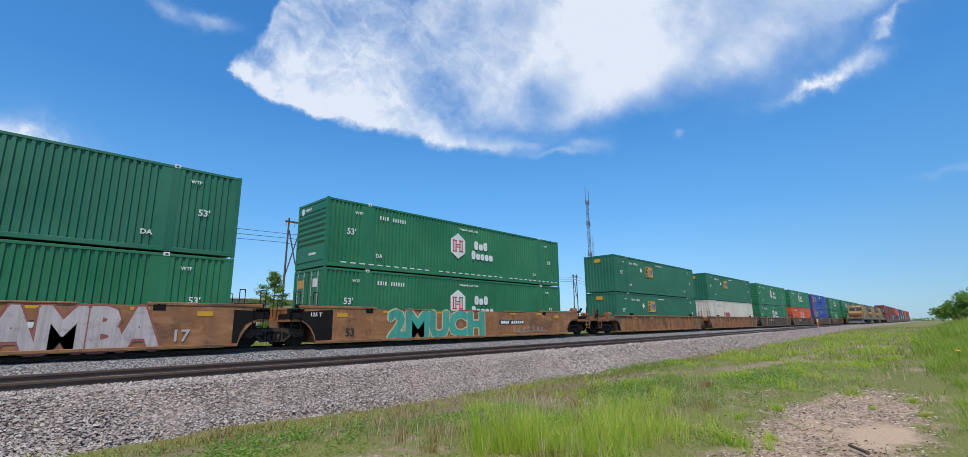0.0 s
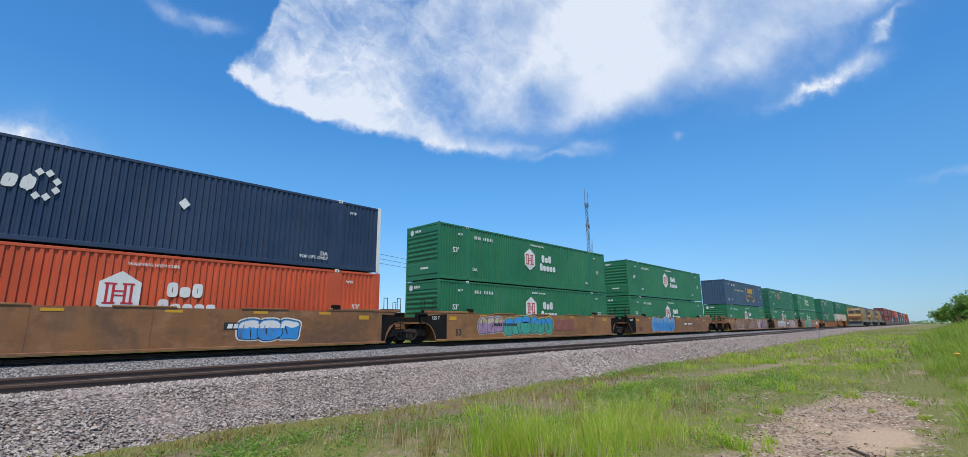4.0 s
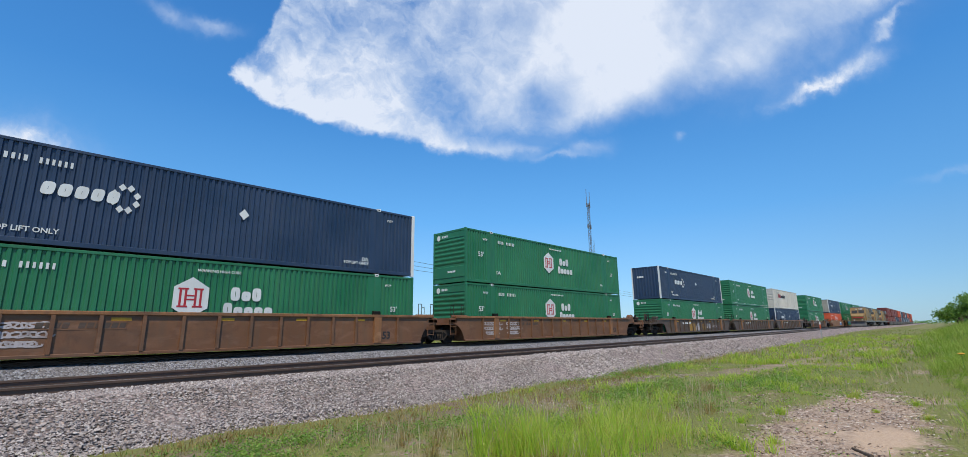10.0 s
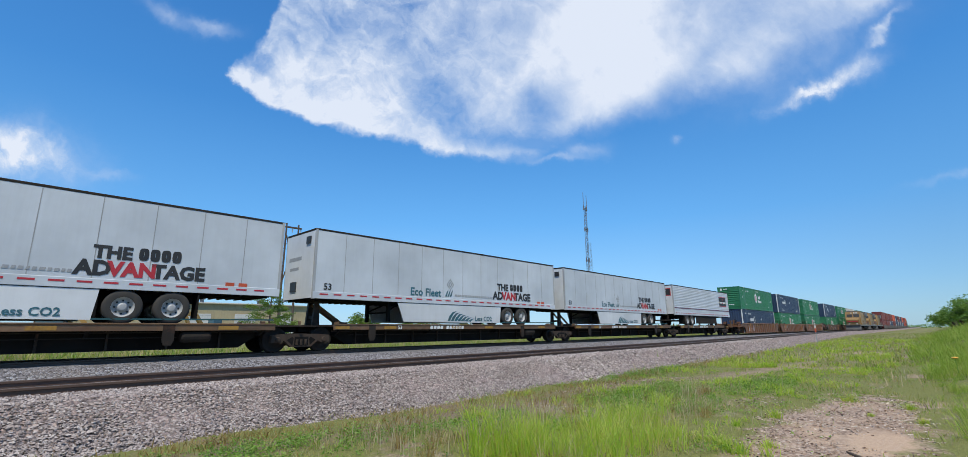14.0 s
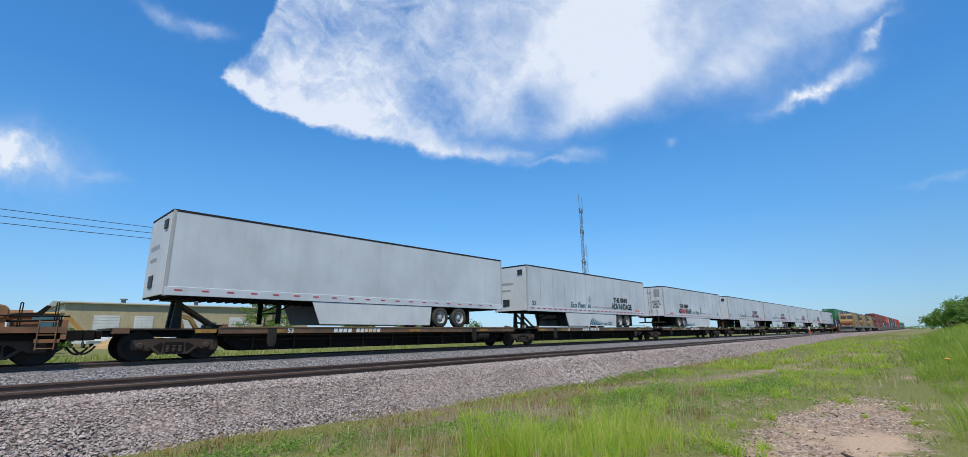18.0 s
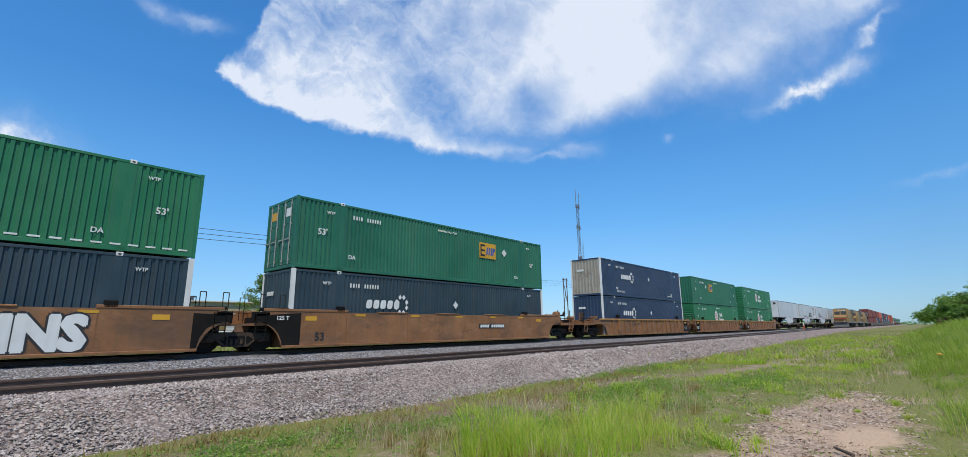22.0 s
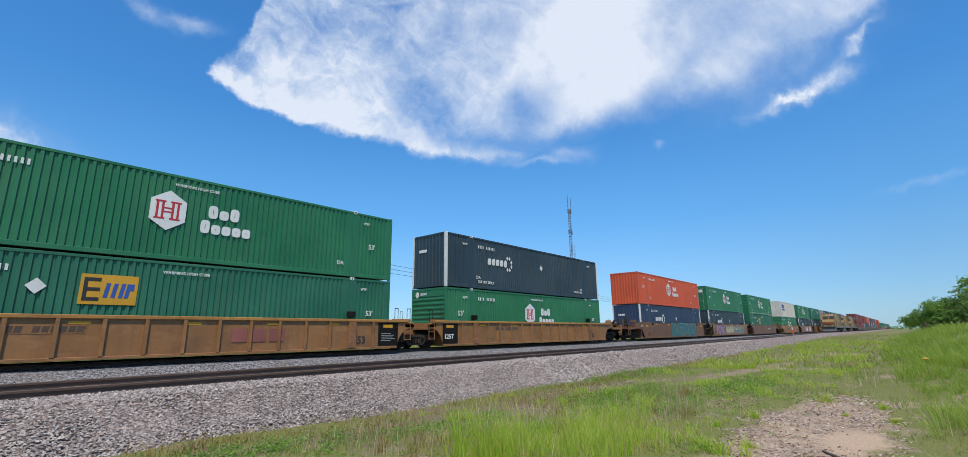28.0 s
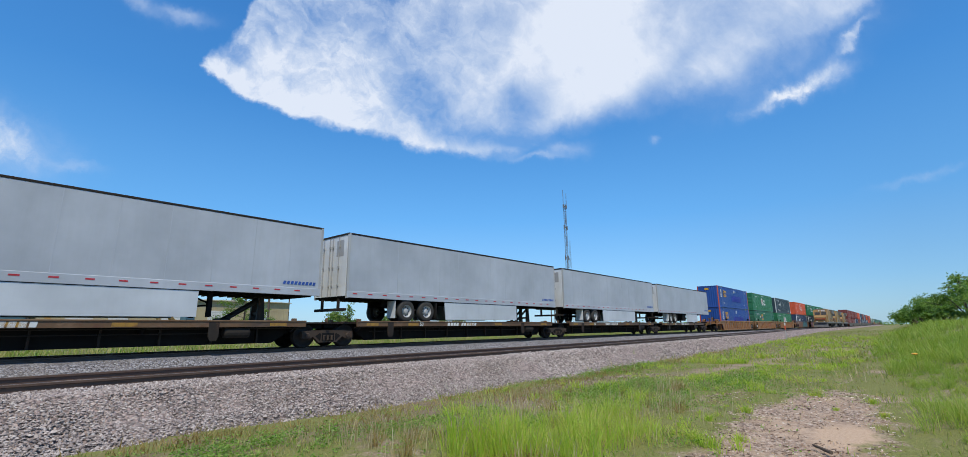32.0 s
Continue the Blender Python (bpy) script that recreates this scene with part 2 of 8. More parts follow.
def paint(name, col, grime=0.25, dirt=(0.10, 0.075, 0.05), rough=0.5, rust=0.0, patchy=0.0, gloss=0.5):
    """Weathered paint: broad fading, rain streaks down the side, fine grit, and rust where it is worn."""
    if name in MATS:
        return MATS[name]
    m, nt, b = material(name, rough)
    b.inputs["Specular IOR Level"].default_value = gloss
    co = obj_coords(nt)
    rnd = nt.nodes.new("ShaderNodeObjectInfo").outputs["Random"]
    off = nt.nodes.new("ShaderNodeCombineXYZ")
    nt.links.new(math_node(nt, "MULTIPLY", rnd, 37.0), off.inputs[0])
    nt.links.new(math_node(nt, "MULTIPLY", rnd, 11.0), off.inputs[2])
    co = vec_node(nt, "ADD", co, off.outputs[0])
    broad = noise_tex(nt, co, 0.45, 4, 0.6)
    streaks = noise_tex(nt, stretch(nt, co, (5.0, 5.0, 0.35)), 1.0, 5, 0.65)
    grit = noise_tex(nt, co, 14.0, 4, 0.7)
    fade = ramp(nt, broad, ((0.3, tuple(c * 0.84 for c in col)), (0.72, tuple(min(1, c * 1.10 + 0.012) for c in col))))
    worn = mix(nt, math_node(nt, "MULTIPLY", ramp(nt, streaks, ((0.46, 0.0), (0.75, 1.0))), grime), fade, dirt)
    worn = mix(nt, math_node(nt, "MULTIPLY", ramp(nt, grit, ((0.55, 0.0), (0.8, 1.0))), grime * 0.5), worn, dirt)
    if rust:
        spots = noise_tex(nt, co, 2.3, 7, 0.72, 0.4)
        worn = mix(nt, math_node(nt, "MULTIPLY", ramp(nt, spots, ((0.52, 0.0), (0.66, 1.0))), rust), worn, (0.13, 0.055, 0.028))
    if patchy:
        # chalky faded paint, bare primer and sooty smears
        pale = noise_tex(nt, stretch(nt, co, (0.9, 0.9, 2.2)), 1.3, 6, 0.68, 0.5)
        soot = noise_tex(nt, stretch(nt, co, (0.5, 0.5, 1.0)), 0.9, 5, 0.62, 0.8)
        worn = mix(nt, math_node(nt, "MULTIPLY", ramp(nt, pale, ((0.52, 0.0), (0.68, 1.0))), patchy * 0.75), worn, tuple(min(0.6, c * 1.35 + 0.06) for c in col))
        worn = mix(nt, math_node(nt, "MULTIPLY", ramp(nt, soot, ((0.50, 0.0), (0.70, 1.0))), patchy), worn, (0.055, 0.040, 0.032))
    nt.links.new(worn, b.inputs["Base Color"])
    nt.links.new(ramp(nt, broad, ((0.2, rough - 0.08), (0.8, rough + 0.15))), b.inputs["Roughness"])
    bump(nt, b, grit, 0.10, 0.004)
    MATS[name] = m
    return m


GREEN = paint("green_paint", (0.014, 0.165, 0.070), 0.20, rough=0.42)
EMERALD = paint("emerald_paint", (0.012, 0.140, 0.080), 0.22)
NAVY_DULL = paint("dull_navy_paint", (0.019, 0.045, 0.066), 0.22, rough=0.5)
NAVY = paint("navy_paint", (0.016, 0.040, 0.094), 0.16, rough=0.45)
ORANGE = paint("orange_paint", (0.58, 0.085, 0.025), 0.2)
SLATE = paint("slate_blue_paint", (0.036, 0.086, 0.15), 0.2)
BOXWHITE = paint("box_white_paint", (0.60, 0.575, 0.515), 0.20, rust=0.22)
FADED_END = paint("faded_end_paint", (0.34, 0.32, 0.27), 0.35, rust=0.45)
BLUE = paint("blue_paint", (0.010, 0.066, 0.30), 0.15, rough=0.4)
BLUE_FRESH = paint("fresh_blue_paint", (0.014, 0.030, 0.36), 0.08)
RED = paint("red_paint", (0.19, 0.04, 0.035), 0.3)
TRAILER = paint("trailer_white_paint", (0.54, 0.58, 0.625), 0.07)
TRAILER_GREY = paint("trailer_grey_paint", (0.42, 0.455, 0.51), 0.07)
SKIRT = paint("skirt_white", (0.62, 0.64, 0.66), 0.08)
WELL_RUST = paint("well_brown_paint", (0.185, 0.078, 0.032), 0.45, rust=0.7, patchy=0.45)
WELL_TAN = paint("well_tan_paint", (0.265, 0.115, 0.040), 0.45, rust=0.5, patchy=0.55)
WELL_BROWN = paint("well_dark_brown_paint", (0.085, 0.053, 0.036), 0.5, rust=0.7, patchy=0.6)
WELL_AMBER = paint("well_amber_paint", (0.30, 0.135, 0.042), 0.4, rust=0.4, patchy=0.4)
WELL_CHORD = paint("well_chord_paint", (0.44, 0.205, 0.045), 0.4, rust=0.35, patchy=0.25)
WELL_RIB = paint("well_rib_paint", (0.29, 0.125, 0.045), 0.5, rust=0.75, patchy=0.7)
WELL_ORANGE = paint("well_orange_paint", (0.32, 0.132, 0.045), 0.5, rust=0.75, patchy=0.75)
DECK = paint("deck_brown_paint", (0.022, 0.016, 0.012), 0.6, dirt=(0.05, 0.038, 0.026), rust=0.4, gloss=0.2)
DECK_EDGE = paint("deck_edge_paint", (0.15, 0.078, 0.032), 0.7, rust=0.85, patchy=0.7)
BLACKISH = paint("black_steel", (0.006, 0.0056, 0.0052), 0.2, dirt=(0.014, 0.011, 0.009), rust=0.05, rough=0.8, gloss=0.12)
FRAME = paint("cast_frame_steel", (0.055, 0.040, 0.030), 0.4, dirt=(0.02, 0.016, 0.012), rust=0.2, rough=0.8, gloss=0.2)
GREYSTEEL = paint("grey_steel", (0.020, 0.016, 0.013), 0.35, dirt=(0.045, 0.034, 0.024), rust=0.15, rough=0.8, gloss=0.2)
WHEEL = paint("wheel_steel", (0.022, 0.018, 0.015), 0.4, dirt=(0.024, 0.018, 0.013), rust=0.15, rough=0.75, gloss=0.2)
TREAD = paint("wheel_tread_steel", (0.14, 0.13, 0.125), 0.2, rough=0.35)
RUBBER = paint("tyre_rubber", (0.028, 0.027, 0.026), 0.3, rough=0.85)
ALU = paint("aluminium", (0.40, 0.41, 0.42), 0.3, rough=0.5)
WHITE = paint("white_mark", (0.72, 0.73, 0.72), 0.12)
GREYMARK = paint("grey_mark", (0.33, 0.34, 0.35), 0.15)
OLD_YELLOW = paint("scuffed_yellow_mark", (0.36, 0.19, 0.025), 0.6, rust=0.7)
YELLOW = paint("yellow_mark", (0.62, 0.32, 0.015), 0.2)
BLACKMARK = paint("black_mark", (0.018, 0.018, 0.02), 0.1)
REDMARK = paint("red_mark", (0.45, 0.02, 0.035), 0.1)
BLUEMARK = paint("blue_mark", (0.02, 0.08, 0.35), 0.1)
TEAL = paint("teal_spray", (0.05, 0.36, 0.28), 0.5, rust=0.4)
PINKWHITE = paint("pale_pink_spray", (0.52, 0.45, 0.45), 0.5, rust=0.4)
SKYBLUE = paint("blue_spray", (0.03, 0.27, 0.68), 0.5, rust=0.4)
PALEBLUE = paint("pale_blue_spray", (0.16, 0.42, 0.72), 0.5, rust=0.4)
OLD_CREAM = paint("old_cream_spray", (0.44, 0.40, 0.24), 0.5, rust=0.4)
PALETEAL = paint("pale_teal_spray", (0.12, 0.25, 0.22), 0.5, rust=0.4)
DULLPINK = paint("dull_pink_spray", (0.34, 0.17, 0.15), 0.5, rust=0.4)
LILAC = paint("lilac_spray", (0.38, 0.24, 0.40), 0.5, rust=0.4)
CREAM = paint("cream_spray", (0.55, 0.50, 0.30), 0.5, rust=0.4)
BRICKRED = paint("brick_red_spray", (0.30, 0.09, 0.075), 0.5, rust=0.4)
FADED_RED = paint("faded_red_spray", (0.33, 0.10, 0.08), 0.5, rust=0.4)
DUSTBLUE = paint("dusty_blue_spray", (0.16, 0.18, 0.30), 0.5, rust=0.4)
TEALMARK = paint("teal_mark", (0.012, 0.075, 0.085), 0.1)
PALEGREEN = paint("pale_green_spray", (0.24, 0.27, 0.15), 0.5, rust=0.4)
DARKTEAL = paint("dark_teal_spray", (0.03, 0.13, 0.17), 0.5, rust=0.4)
LOCO = paint("loco_yellow", (0.30, 0.18, 0.06), 0.5, rust=0.2)
LOCO_GREY = paint("loco_grey", (0.13, 0.13, 0.13), 0.35)


def rail_material():
    m, nt, b = material("rail_steel", 0.6, 0.2)
    co = obj_coords(nt)
    n1, n2 = noise_tex(nt, co, 3.0, 5, 0.6), noise_tex(nt, co, 40, 3, 0.6)
    nt.links.new(mix(nt, n2, ramp(nt, n1, ((0.3, (0.085, 0.048, 0.034)), (0.7, (0.16, 0.095, 0.066)))), (0.09, 0.062, 0.048)), b.inputs["Base Color"])
    bump(nt, b, n2, 0.2, 0.003)
    return m


def gravel_material(name, tint=(1, 1, 1), scale=21.0):
    m, nt, b = material(name, 0.85)
    co = obj_coords(nt)
    vo = nt.nodes.new("ShaderNodeTexVoronoi")
    vo.inputs["Scale"].default_value = scale
    vo.inputs["Randomness"].default_value = 1.0
    nt.links.new(co, vo.inputs["Vector"])
    vo2 = nt.nodes.new("ShaderNodeTexVoronoi")
    vo2.inputs["Scale"].default_value = scale * 1.7
    nt.links.new(co, vo2.inputs["Vector"])
    sep = nt.nodes.new("ShaderNodeSeparateColor")
    nt.links.new(vo.outputs["Color"], sep.inputs[0])
    stone = ramp(nt, sep.outputs[0], ((0.0, (0.15, 0.13, 0.125)), (0.35, (0.28, 0.24, 0.235)), (0.7, (0.37, 0.325, 0.315)), (1.0, (0.48, 0.44, 0.43))))
    stone = mix(nt, 1.0, stone, tint, "MULTIPLY")
    # shade between the stones, painted into the colour towards the cell edges
    gap_shade = ramp(nt, vo.outputs["Distance"], ((0.45, 1.0), (0.85, 0.25)))
    stone = mix(nt, 1.0, stone, gap_shade, "MULTIPLY")
    big = noise_tex(nt, co, 0.7, 5, 0.6)
    stone = mix(nt, ramp(nt, big, ((0.45, 0.0), (0.8, 0.45))), stone, (0.20, 0.165, 0.14))
    nt.links.new(stone, b.inputs["Base Color"])
    h = math_node(nt, "ADD", math_node(nt, "MULTIPLY", vo.outputs["Distance"], -1.0), math_node(nt, "MULTIPLY", vo2.outputs["Distance"], -0.5))
    bump(nt, b, h, 0.9, 0.05)
    return m


def stone_material():
    m, nt, b = material("loose_stone", 0.85)
    geo = nt.nodes.new("ShaderNodeNewGeometry")
    co = obj_coords(nt)
    col = ramp(nt, geo.outputs["Random Per Island"], ((0.0, (0.14, 0.112, 0.104)), (0.3, (0.29, 0.238, 0.222)), (0.7, (0.40, 0.338, 0.316)), (1.0, (0.56, 0.50, 0.47))))
    n1 = noise_tex(nt, co, 60, 3, 0.6)
    nt.links.new(mix(nt, math_node(nt, "MULTIPLY", n1, 0.4), col, (0.24, 0.21, 0.19)), b.inputs["Base Color"])
    bump(nt, b, n1, 0.3, 0.006)
    return m


def soil_material():
    """Dry soil with litter and pebbles, and low green cover in patches."""
    m, nt, b = material("soil", 0.9)
    co = obj_coords(nt)
    big, mid, fine = noise_tex(nt, co, 0.35, 5, 0.6), noise_tex(nt, co, 2.2, 6, 0.65), noise_tex(nt, co, 26, 4, 0.7)
    dirt = ramp(nt, mid, ((0.3, (0.25, 0.16, 0.10)), (0.55, (0.40, 0.28, 0.19)), (0.75, (0.50, 0.37, 0.265))))
    vo = nt.nodes.new("ShaderNodeTexVoronoi")
    vo.inputs["Scale"].default_value = 30
    nt.links.new(co, vo.inputs["Vector"])
    sep = nt.nodes.new("ShaderNodeSeparateColor")
    nt.links.new(vo.outputs["Color"], sep.inputs[0])
    peb = ramp(nt, sep.outputs[0], ((0.0, (0.13, 0.085, 0.06)), (0.5, (0.32, 0.225, 0.165)), (1.0, (0.52, 0.42, 0.34))))
    dirt = mix(nt, ramp(nt, noise_tex(nt, co, 1.1, 4, 0.6), ((0.40, 0.85), (0.62, 0.1))), dirt, peb)
    green = ramp(nt, fine, ((0.25, (0.09, 0.10, 0.02)), (0.6, (0.19, 0.195, 0.045)), (0.85, (0.30, 0.245, 0.10))))
    lush = ramp(nt, math_node(nt, "ADD", math_node(nt, "MULTIPLY", big, 0.6), math_node(nt, "MULTIPLY", mid, 0.4)), ((0.41, 0.0), (0.50, 1.0)))
    sepx = nt.nodes.new("ShaderNodeSeparateXYZ")
    nt.links.new(co, sepx.inputs[0])
    # bare worn spot near the viewer
    def worn(cx, cy, rx, ry, rag):
        dx = math_node(nt, "DIVIDE", math_node(nt, "SUBTRACT", sepx.outputs[0], cx), rx)
        dy = math_node(nt, "DIVIDE", math_node(nt, "SUBTRACT", sepx.outputs[1], cy), ry)
        q = math_node(nt, "SQRT", math_node(nt, "ADD", math_node(nt, "MULTIPLY", dx, dx), math_node(nt, "MULTIPLY", dy, dy)))
        return math_node(nt, "ADD", q, math_node(nt, "MULTIPLY", math_node(nt, "SUBTRACT", mid, 0.5), rag))
    lush = math_node(nt, "MULTIPLY", lush, ramp(nt, worn(9.2, 1.22, 5.0, 1.02, 1.6), ((0.70, 0.0), (1.15, 1.0))))
    lush = math_node(nt, "MULTIPLY", lush, ramp(nt, worn(7.9, 5.9, 0.9, 0.9, 1.2), ((0.6, 0.1), (1.0, 1.0))))
    # worn trail along the verge
    mid_line = ramp(nt, math_node(nt, "DIVIDE", sepx.outputs[0], 40.0), ((0.25, 0.66), (0.36, 0.66), (0.40, 0.54), (0.485, 0.45), (0.58, 0.42), (1.0, 0.44)))
    strip = math_node(nt, "ABSOLUTE", math_node(nt, "SUBTRACT", sepx.outputs[1], math_node(nt, "MULTIPLY", mid_line, 10.0)))
    strip = math_node(nt, "ADD", math_node(nt, "MULTIPLY", strip, 0.8), math_node(nt, "MULTIPLY", math_node(nt, "SUBTRACT", mid, 0.5), 1.2))
    lush = math_node(nt, "MULTIPLY", lush, ramp(nt, strip, ((0.15, 0.45), (0.5, 1.0))))
    sand = ramp(nt, worn(8.3, 0.75, 0.95, 0.42, 1.2), ((0.7, 1.0), (1.1, 0.0)))
    humus = ramp(nt, math_node(nt, "ADD", math_node(nt, "DIVIDE", sepx.outputs[1], 10.0), math_node(nt, "MULTIPLY", math_node(nt, "SUBTRACT", mid, 0.5), 0.5)), ((0.42, 0.0), (0.56, 1.0)))
    dirt = mix(nt, humus, dirt, ramp(nt, fine, ((0.3, (0.12, 0.082, 0.055)), (0.7, (0.27, 0.195, 0.135)))))
    dirt = mix(nt, sand, dirt, ramp(nt, fine, ((0.3, (0.42, 0.285, 0.19)), (0.7, (0.54, 0.395, 0.275)))))
    far = ramp(nt, math_node(nt, "DIVIDE", sepx.outputs[0], 60.0), ((0.35, 0.0), (0.8, 0.75)))
    lush = math_node(nt, "MAXIMUM", lush, far)
    back = ramp(nt, math_node(nt, "DIVIDE", sepx.outputs[1], 60.0), ((0.33, 0.0), (0.38, 0.85)))
    lush = math_node(nt, "MAXIMUM", lush, back)
    nt.links.new(mix(nt, lush, dirt, green), b.inputs["Base Color"])
    bump(nt, b, math_node(nt, "ADD", fine, math_node(nt, "MULTIPLY", vo.outputs["Distance"], -0.6)), 0.6, 0.03)
    return m


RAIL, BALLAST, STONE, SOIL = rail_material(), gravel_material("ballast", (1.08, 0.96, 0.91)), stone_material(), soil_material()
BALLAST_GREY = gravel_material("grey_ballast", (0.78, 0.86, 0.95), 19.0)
TIE = paint("tie_wood", (0.09, 0.065, 0.05), 0.5, rough=0.85)


# ---- mesh building ----
class Geo:
    def __init__(self):
        self.v, self.f = [], []

    def add(self, verts, faces):
        n = len(self.v)
        self.v += [tuple(p) for p in verts]
        self.f += [tuple(i + n for i in f) for f in faces]
        return self

    def box(self, x0, y0, z0, x1, y1, z1, cut=0.0):
        """A block; with cut, its edges along x are chamfered."""
        if cut:
            c = cut
            return self.prism([(y0 + c, z0), (y1 - c, z0), (y1, z0 + c), (y1, z1 - c), (y1 - c, z1), (y0 + c, z1), (y0, z1 - c), (y0, z0 + c)], x0, x1, "x")
        return self.add([(x0, y0, z0), (x1, y0, z0), (x1, y1, z0), (x0, y1, z0), (x0, y0, z1), (x1, y0, z1), (x1, y1, z1), (x0, y1, z1)],
                        [(0, 3, 2, 1), (4, 5, 6, 7), (0, 1, 5, 4), (1, 2, 6, 5), (2, 3, 7, 6), (3, 0, 4, 7)])

    def prism(self, prof, a, b, axis="y"):
        """A closed outline pushed along an axis: (y, z) along x, (x, z) along y, (x, y) along z."""
        put = {"x": lambda p, q: (q, p[0], p[1]), "y": lambda p, q: (p[0], q, p[1]), "z": lambda p, q: (p[0], p[1], q)}[axis]
        n = len(prof)
        faces = [tuple(range(n))[::-1], tuple(range(n, 2 * n))] + [(i, (i + 1) % n, n + (i + 1) % n, n + i) for i in range(n)]
        return self.add([put(p, a) for p in prof] + [put(p, b) for p in prof], faces)

    def rod(self, p, q, r, n=8, r2=None):
        p, q = Vector(p), Vector(q)
        d = (q - p).normalized()
        s = d.orthogonal().normalized()
        t = d.cross(s)
        r2 = r if r2 is None else r2
        ring = [(math.cos(k * math.tau / n), math.sin(k * math.tau / n)) for k in range(n)]
        vs = [p + (s * c + t * e) * r for c, e in ring] + [q + (s * c + t * e) * r2 for c, e in ring]
        return self.add(vs, [tuple(range(n))[::-1], tuple(range(n, 2 * n))] + [(i, (i + 1) % n, n + (i + 1) % n, n + i) for i in range(n)])

    def lathe(self, prof, centre, axis="y", n=24):
        """(radius, offset along the axis) turned round."""
        cx, cy, cz = centre
        m = len(prof)
        vs = []
        for k in range(n):
            c, s = math.cos(k * math.tau / n), math.sin(k * math.tau / n)
            for r, o in prof:
                vs.append((cx + r * c, cy + o, cz + r * s) if axis == "y" else (cx + r * c, cy + r * s, cz + o))
        return self.add(vs, [(k * m + i, k * m + i + 1, ((k + 1) % n) * m + i + 1, ((k + 1) % n) * m + i) for k in range(n) for i in range(m - 1)])

    def mesh(self, name, smooth=False):
        me = bpy.data.meshes.new(name)
        me.from_pydata(self.v, [], self.f)
        bm = bmesh.new()
        bm.from_mesh(me)
        bmesh.ops.recalc_face_normals(bm, faces=bm.faces)
        bm.to_mesh(me)
        bm.free()
        if smooth:
            me.shade_smooth()
        return me


SMALL_PRINT = ("serial_mark", "number_mark", "notice", "small_mark", "logo_word", "logo_emblem", "logo_mark", "logo_frame", "sign_word", "slogan_word", "door_slats", "graffiti_halo", "graffiti_outline", "graffiti_flash", "graffiti", "graffiti_fill", "graffiti_line", "repaint_band", "underframe")


def part(name, geo, mat, parent=None, label="", smooth=False):
    me = geo if isinstance(geo, bpy.types.Mesh) else geo.mesh(name, smooth)
    if not me.materials:
        me.materials.append(mat)
    ob = new(name, me)
    ob.parent = parent
    tagged(ob, label, kind="stuff" if name in SMALL_PRINT else "")
    return ob


TEXTS = {}


def lettering(text, size, mat, thick=0.003, bold=False):
    """Mesh of a word that stands in the x-z plane and faces -y, its lower left corner at the origin."""
    key = (text, size, mat.name, bold)
    if key not in TEXTS:
        cu = bpy.data.curves.new("text", "FONT")
        cu.body, cu.size, cu.extrude = text, size, thick
        cu.resolution_u, cu.offset = 2, size * (0.048 if bold else 0.022)
        ob = new("text", cu)
        bpy.context.view_layer.update()
        me = bpy.data.meshes.new_from_object(ob.evaluated_get(bpy.context.evaluated_depsgraph_get()))
        bpy.data.objects.remove(ob)
        me.transform(Matrix.Rotation(radians(90), 4, "X"))
        me.materials.clear()
        me.materials.append(mat)
        TEXTS[key] = me
    return TEXTS[key]


def word(name, text, size, mat, parent, x, y, z, label="", turn=0, wide=1.0, bold=False):
    ob = part(name, lettering(text, size, mat, 0.003, bold), mat, parent, label)
    ob.matrix_basis = pose(x, y, z, 0, 0, turn) @ Matrix.Diagonal((wide, 1, 1, 1))
    return ob


def bars(widths, h, gap=0.04, lean=0.0):
    """A row of upright blocks in the x-z plane that stands for a word that is not spelled out."""
    g, x = Geo(), 0.0
    for i, w in enumerate(widths):
        if w > 0:
            hh = h
            g.prism([(x, 0), (x + w, 0), (x + w + lean * hh, hh), (x + lean * hh, hh)], -0.003, 0.003)
        x += abs(w) + gap
    return g


def glyphs(row, h, w, stroke, gap=0.05, lean=0.0):
    """Rounded painted shapes in a row that stand for a mark: O a tall ring, o a low ring, I a tall stem, C an open ring, < a wedge."""
    g, x = Geo(), 0.0

    def seg(p, q, a, b):
        g.prism([(p[0] + lean * p[1], p[1]), (q[0] + lean * q[1], q[1]), (b[0] + lean * b[1], b[1]), (a[0] + lean * a[1], a[1])], -0.003, 0.003)

    for ch in row:
        if ch == " ":
            x += w * 0.6
            continue
        if ch == "I":
            seg((x, 0), (x + stroke, 0), (x, h), (x + stroke, h))
            x += stroke + gap
            continue
        hh = h * (0.72 if ch == "o" else 1.0)
        if ch == "<":
            for z0, z1 in ((0, hh), (hh, 0)):
                seg((x, z0), (x + stroke * 1.3, z0), (x + w - stroke * 1.3, z1), (x + w, z1))
            x += w + gap
            continue
        n = 16
        span_ = range(n) if ch != "C" else range(2, n - 2)

        def at_(k, inset):
            a = k * math.tau / n
            c, s = math.cos(a), math.sin(a)
            return (x + w / 2 + (w / 2 - inset) * math.copysign(abs(c) ** 0.6, c), hh / 2 + (hh / 2 - inset) * math.copysign(abs(s) ** 0.6, s))
        for k in span_:
            seg(at_(k, 0), at_(k + 1, 0), at_(k, stroke), at_(k + 1, stroke))
        x += w + gap
    return g


def placed(ob, x, y, z, rz=0):
    ob.matrix_basis = pose(x, y, z, 0, 0, rz)
    return ob

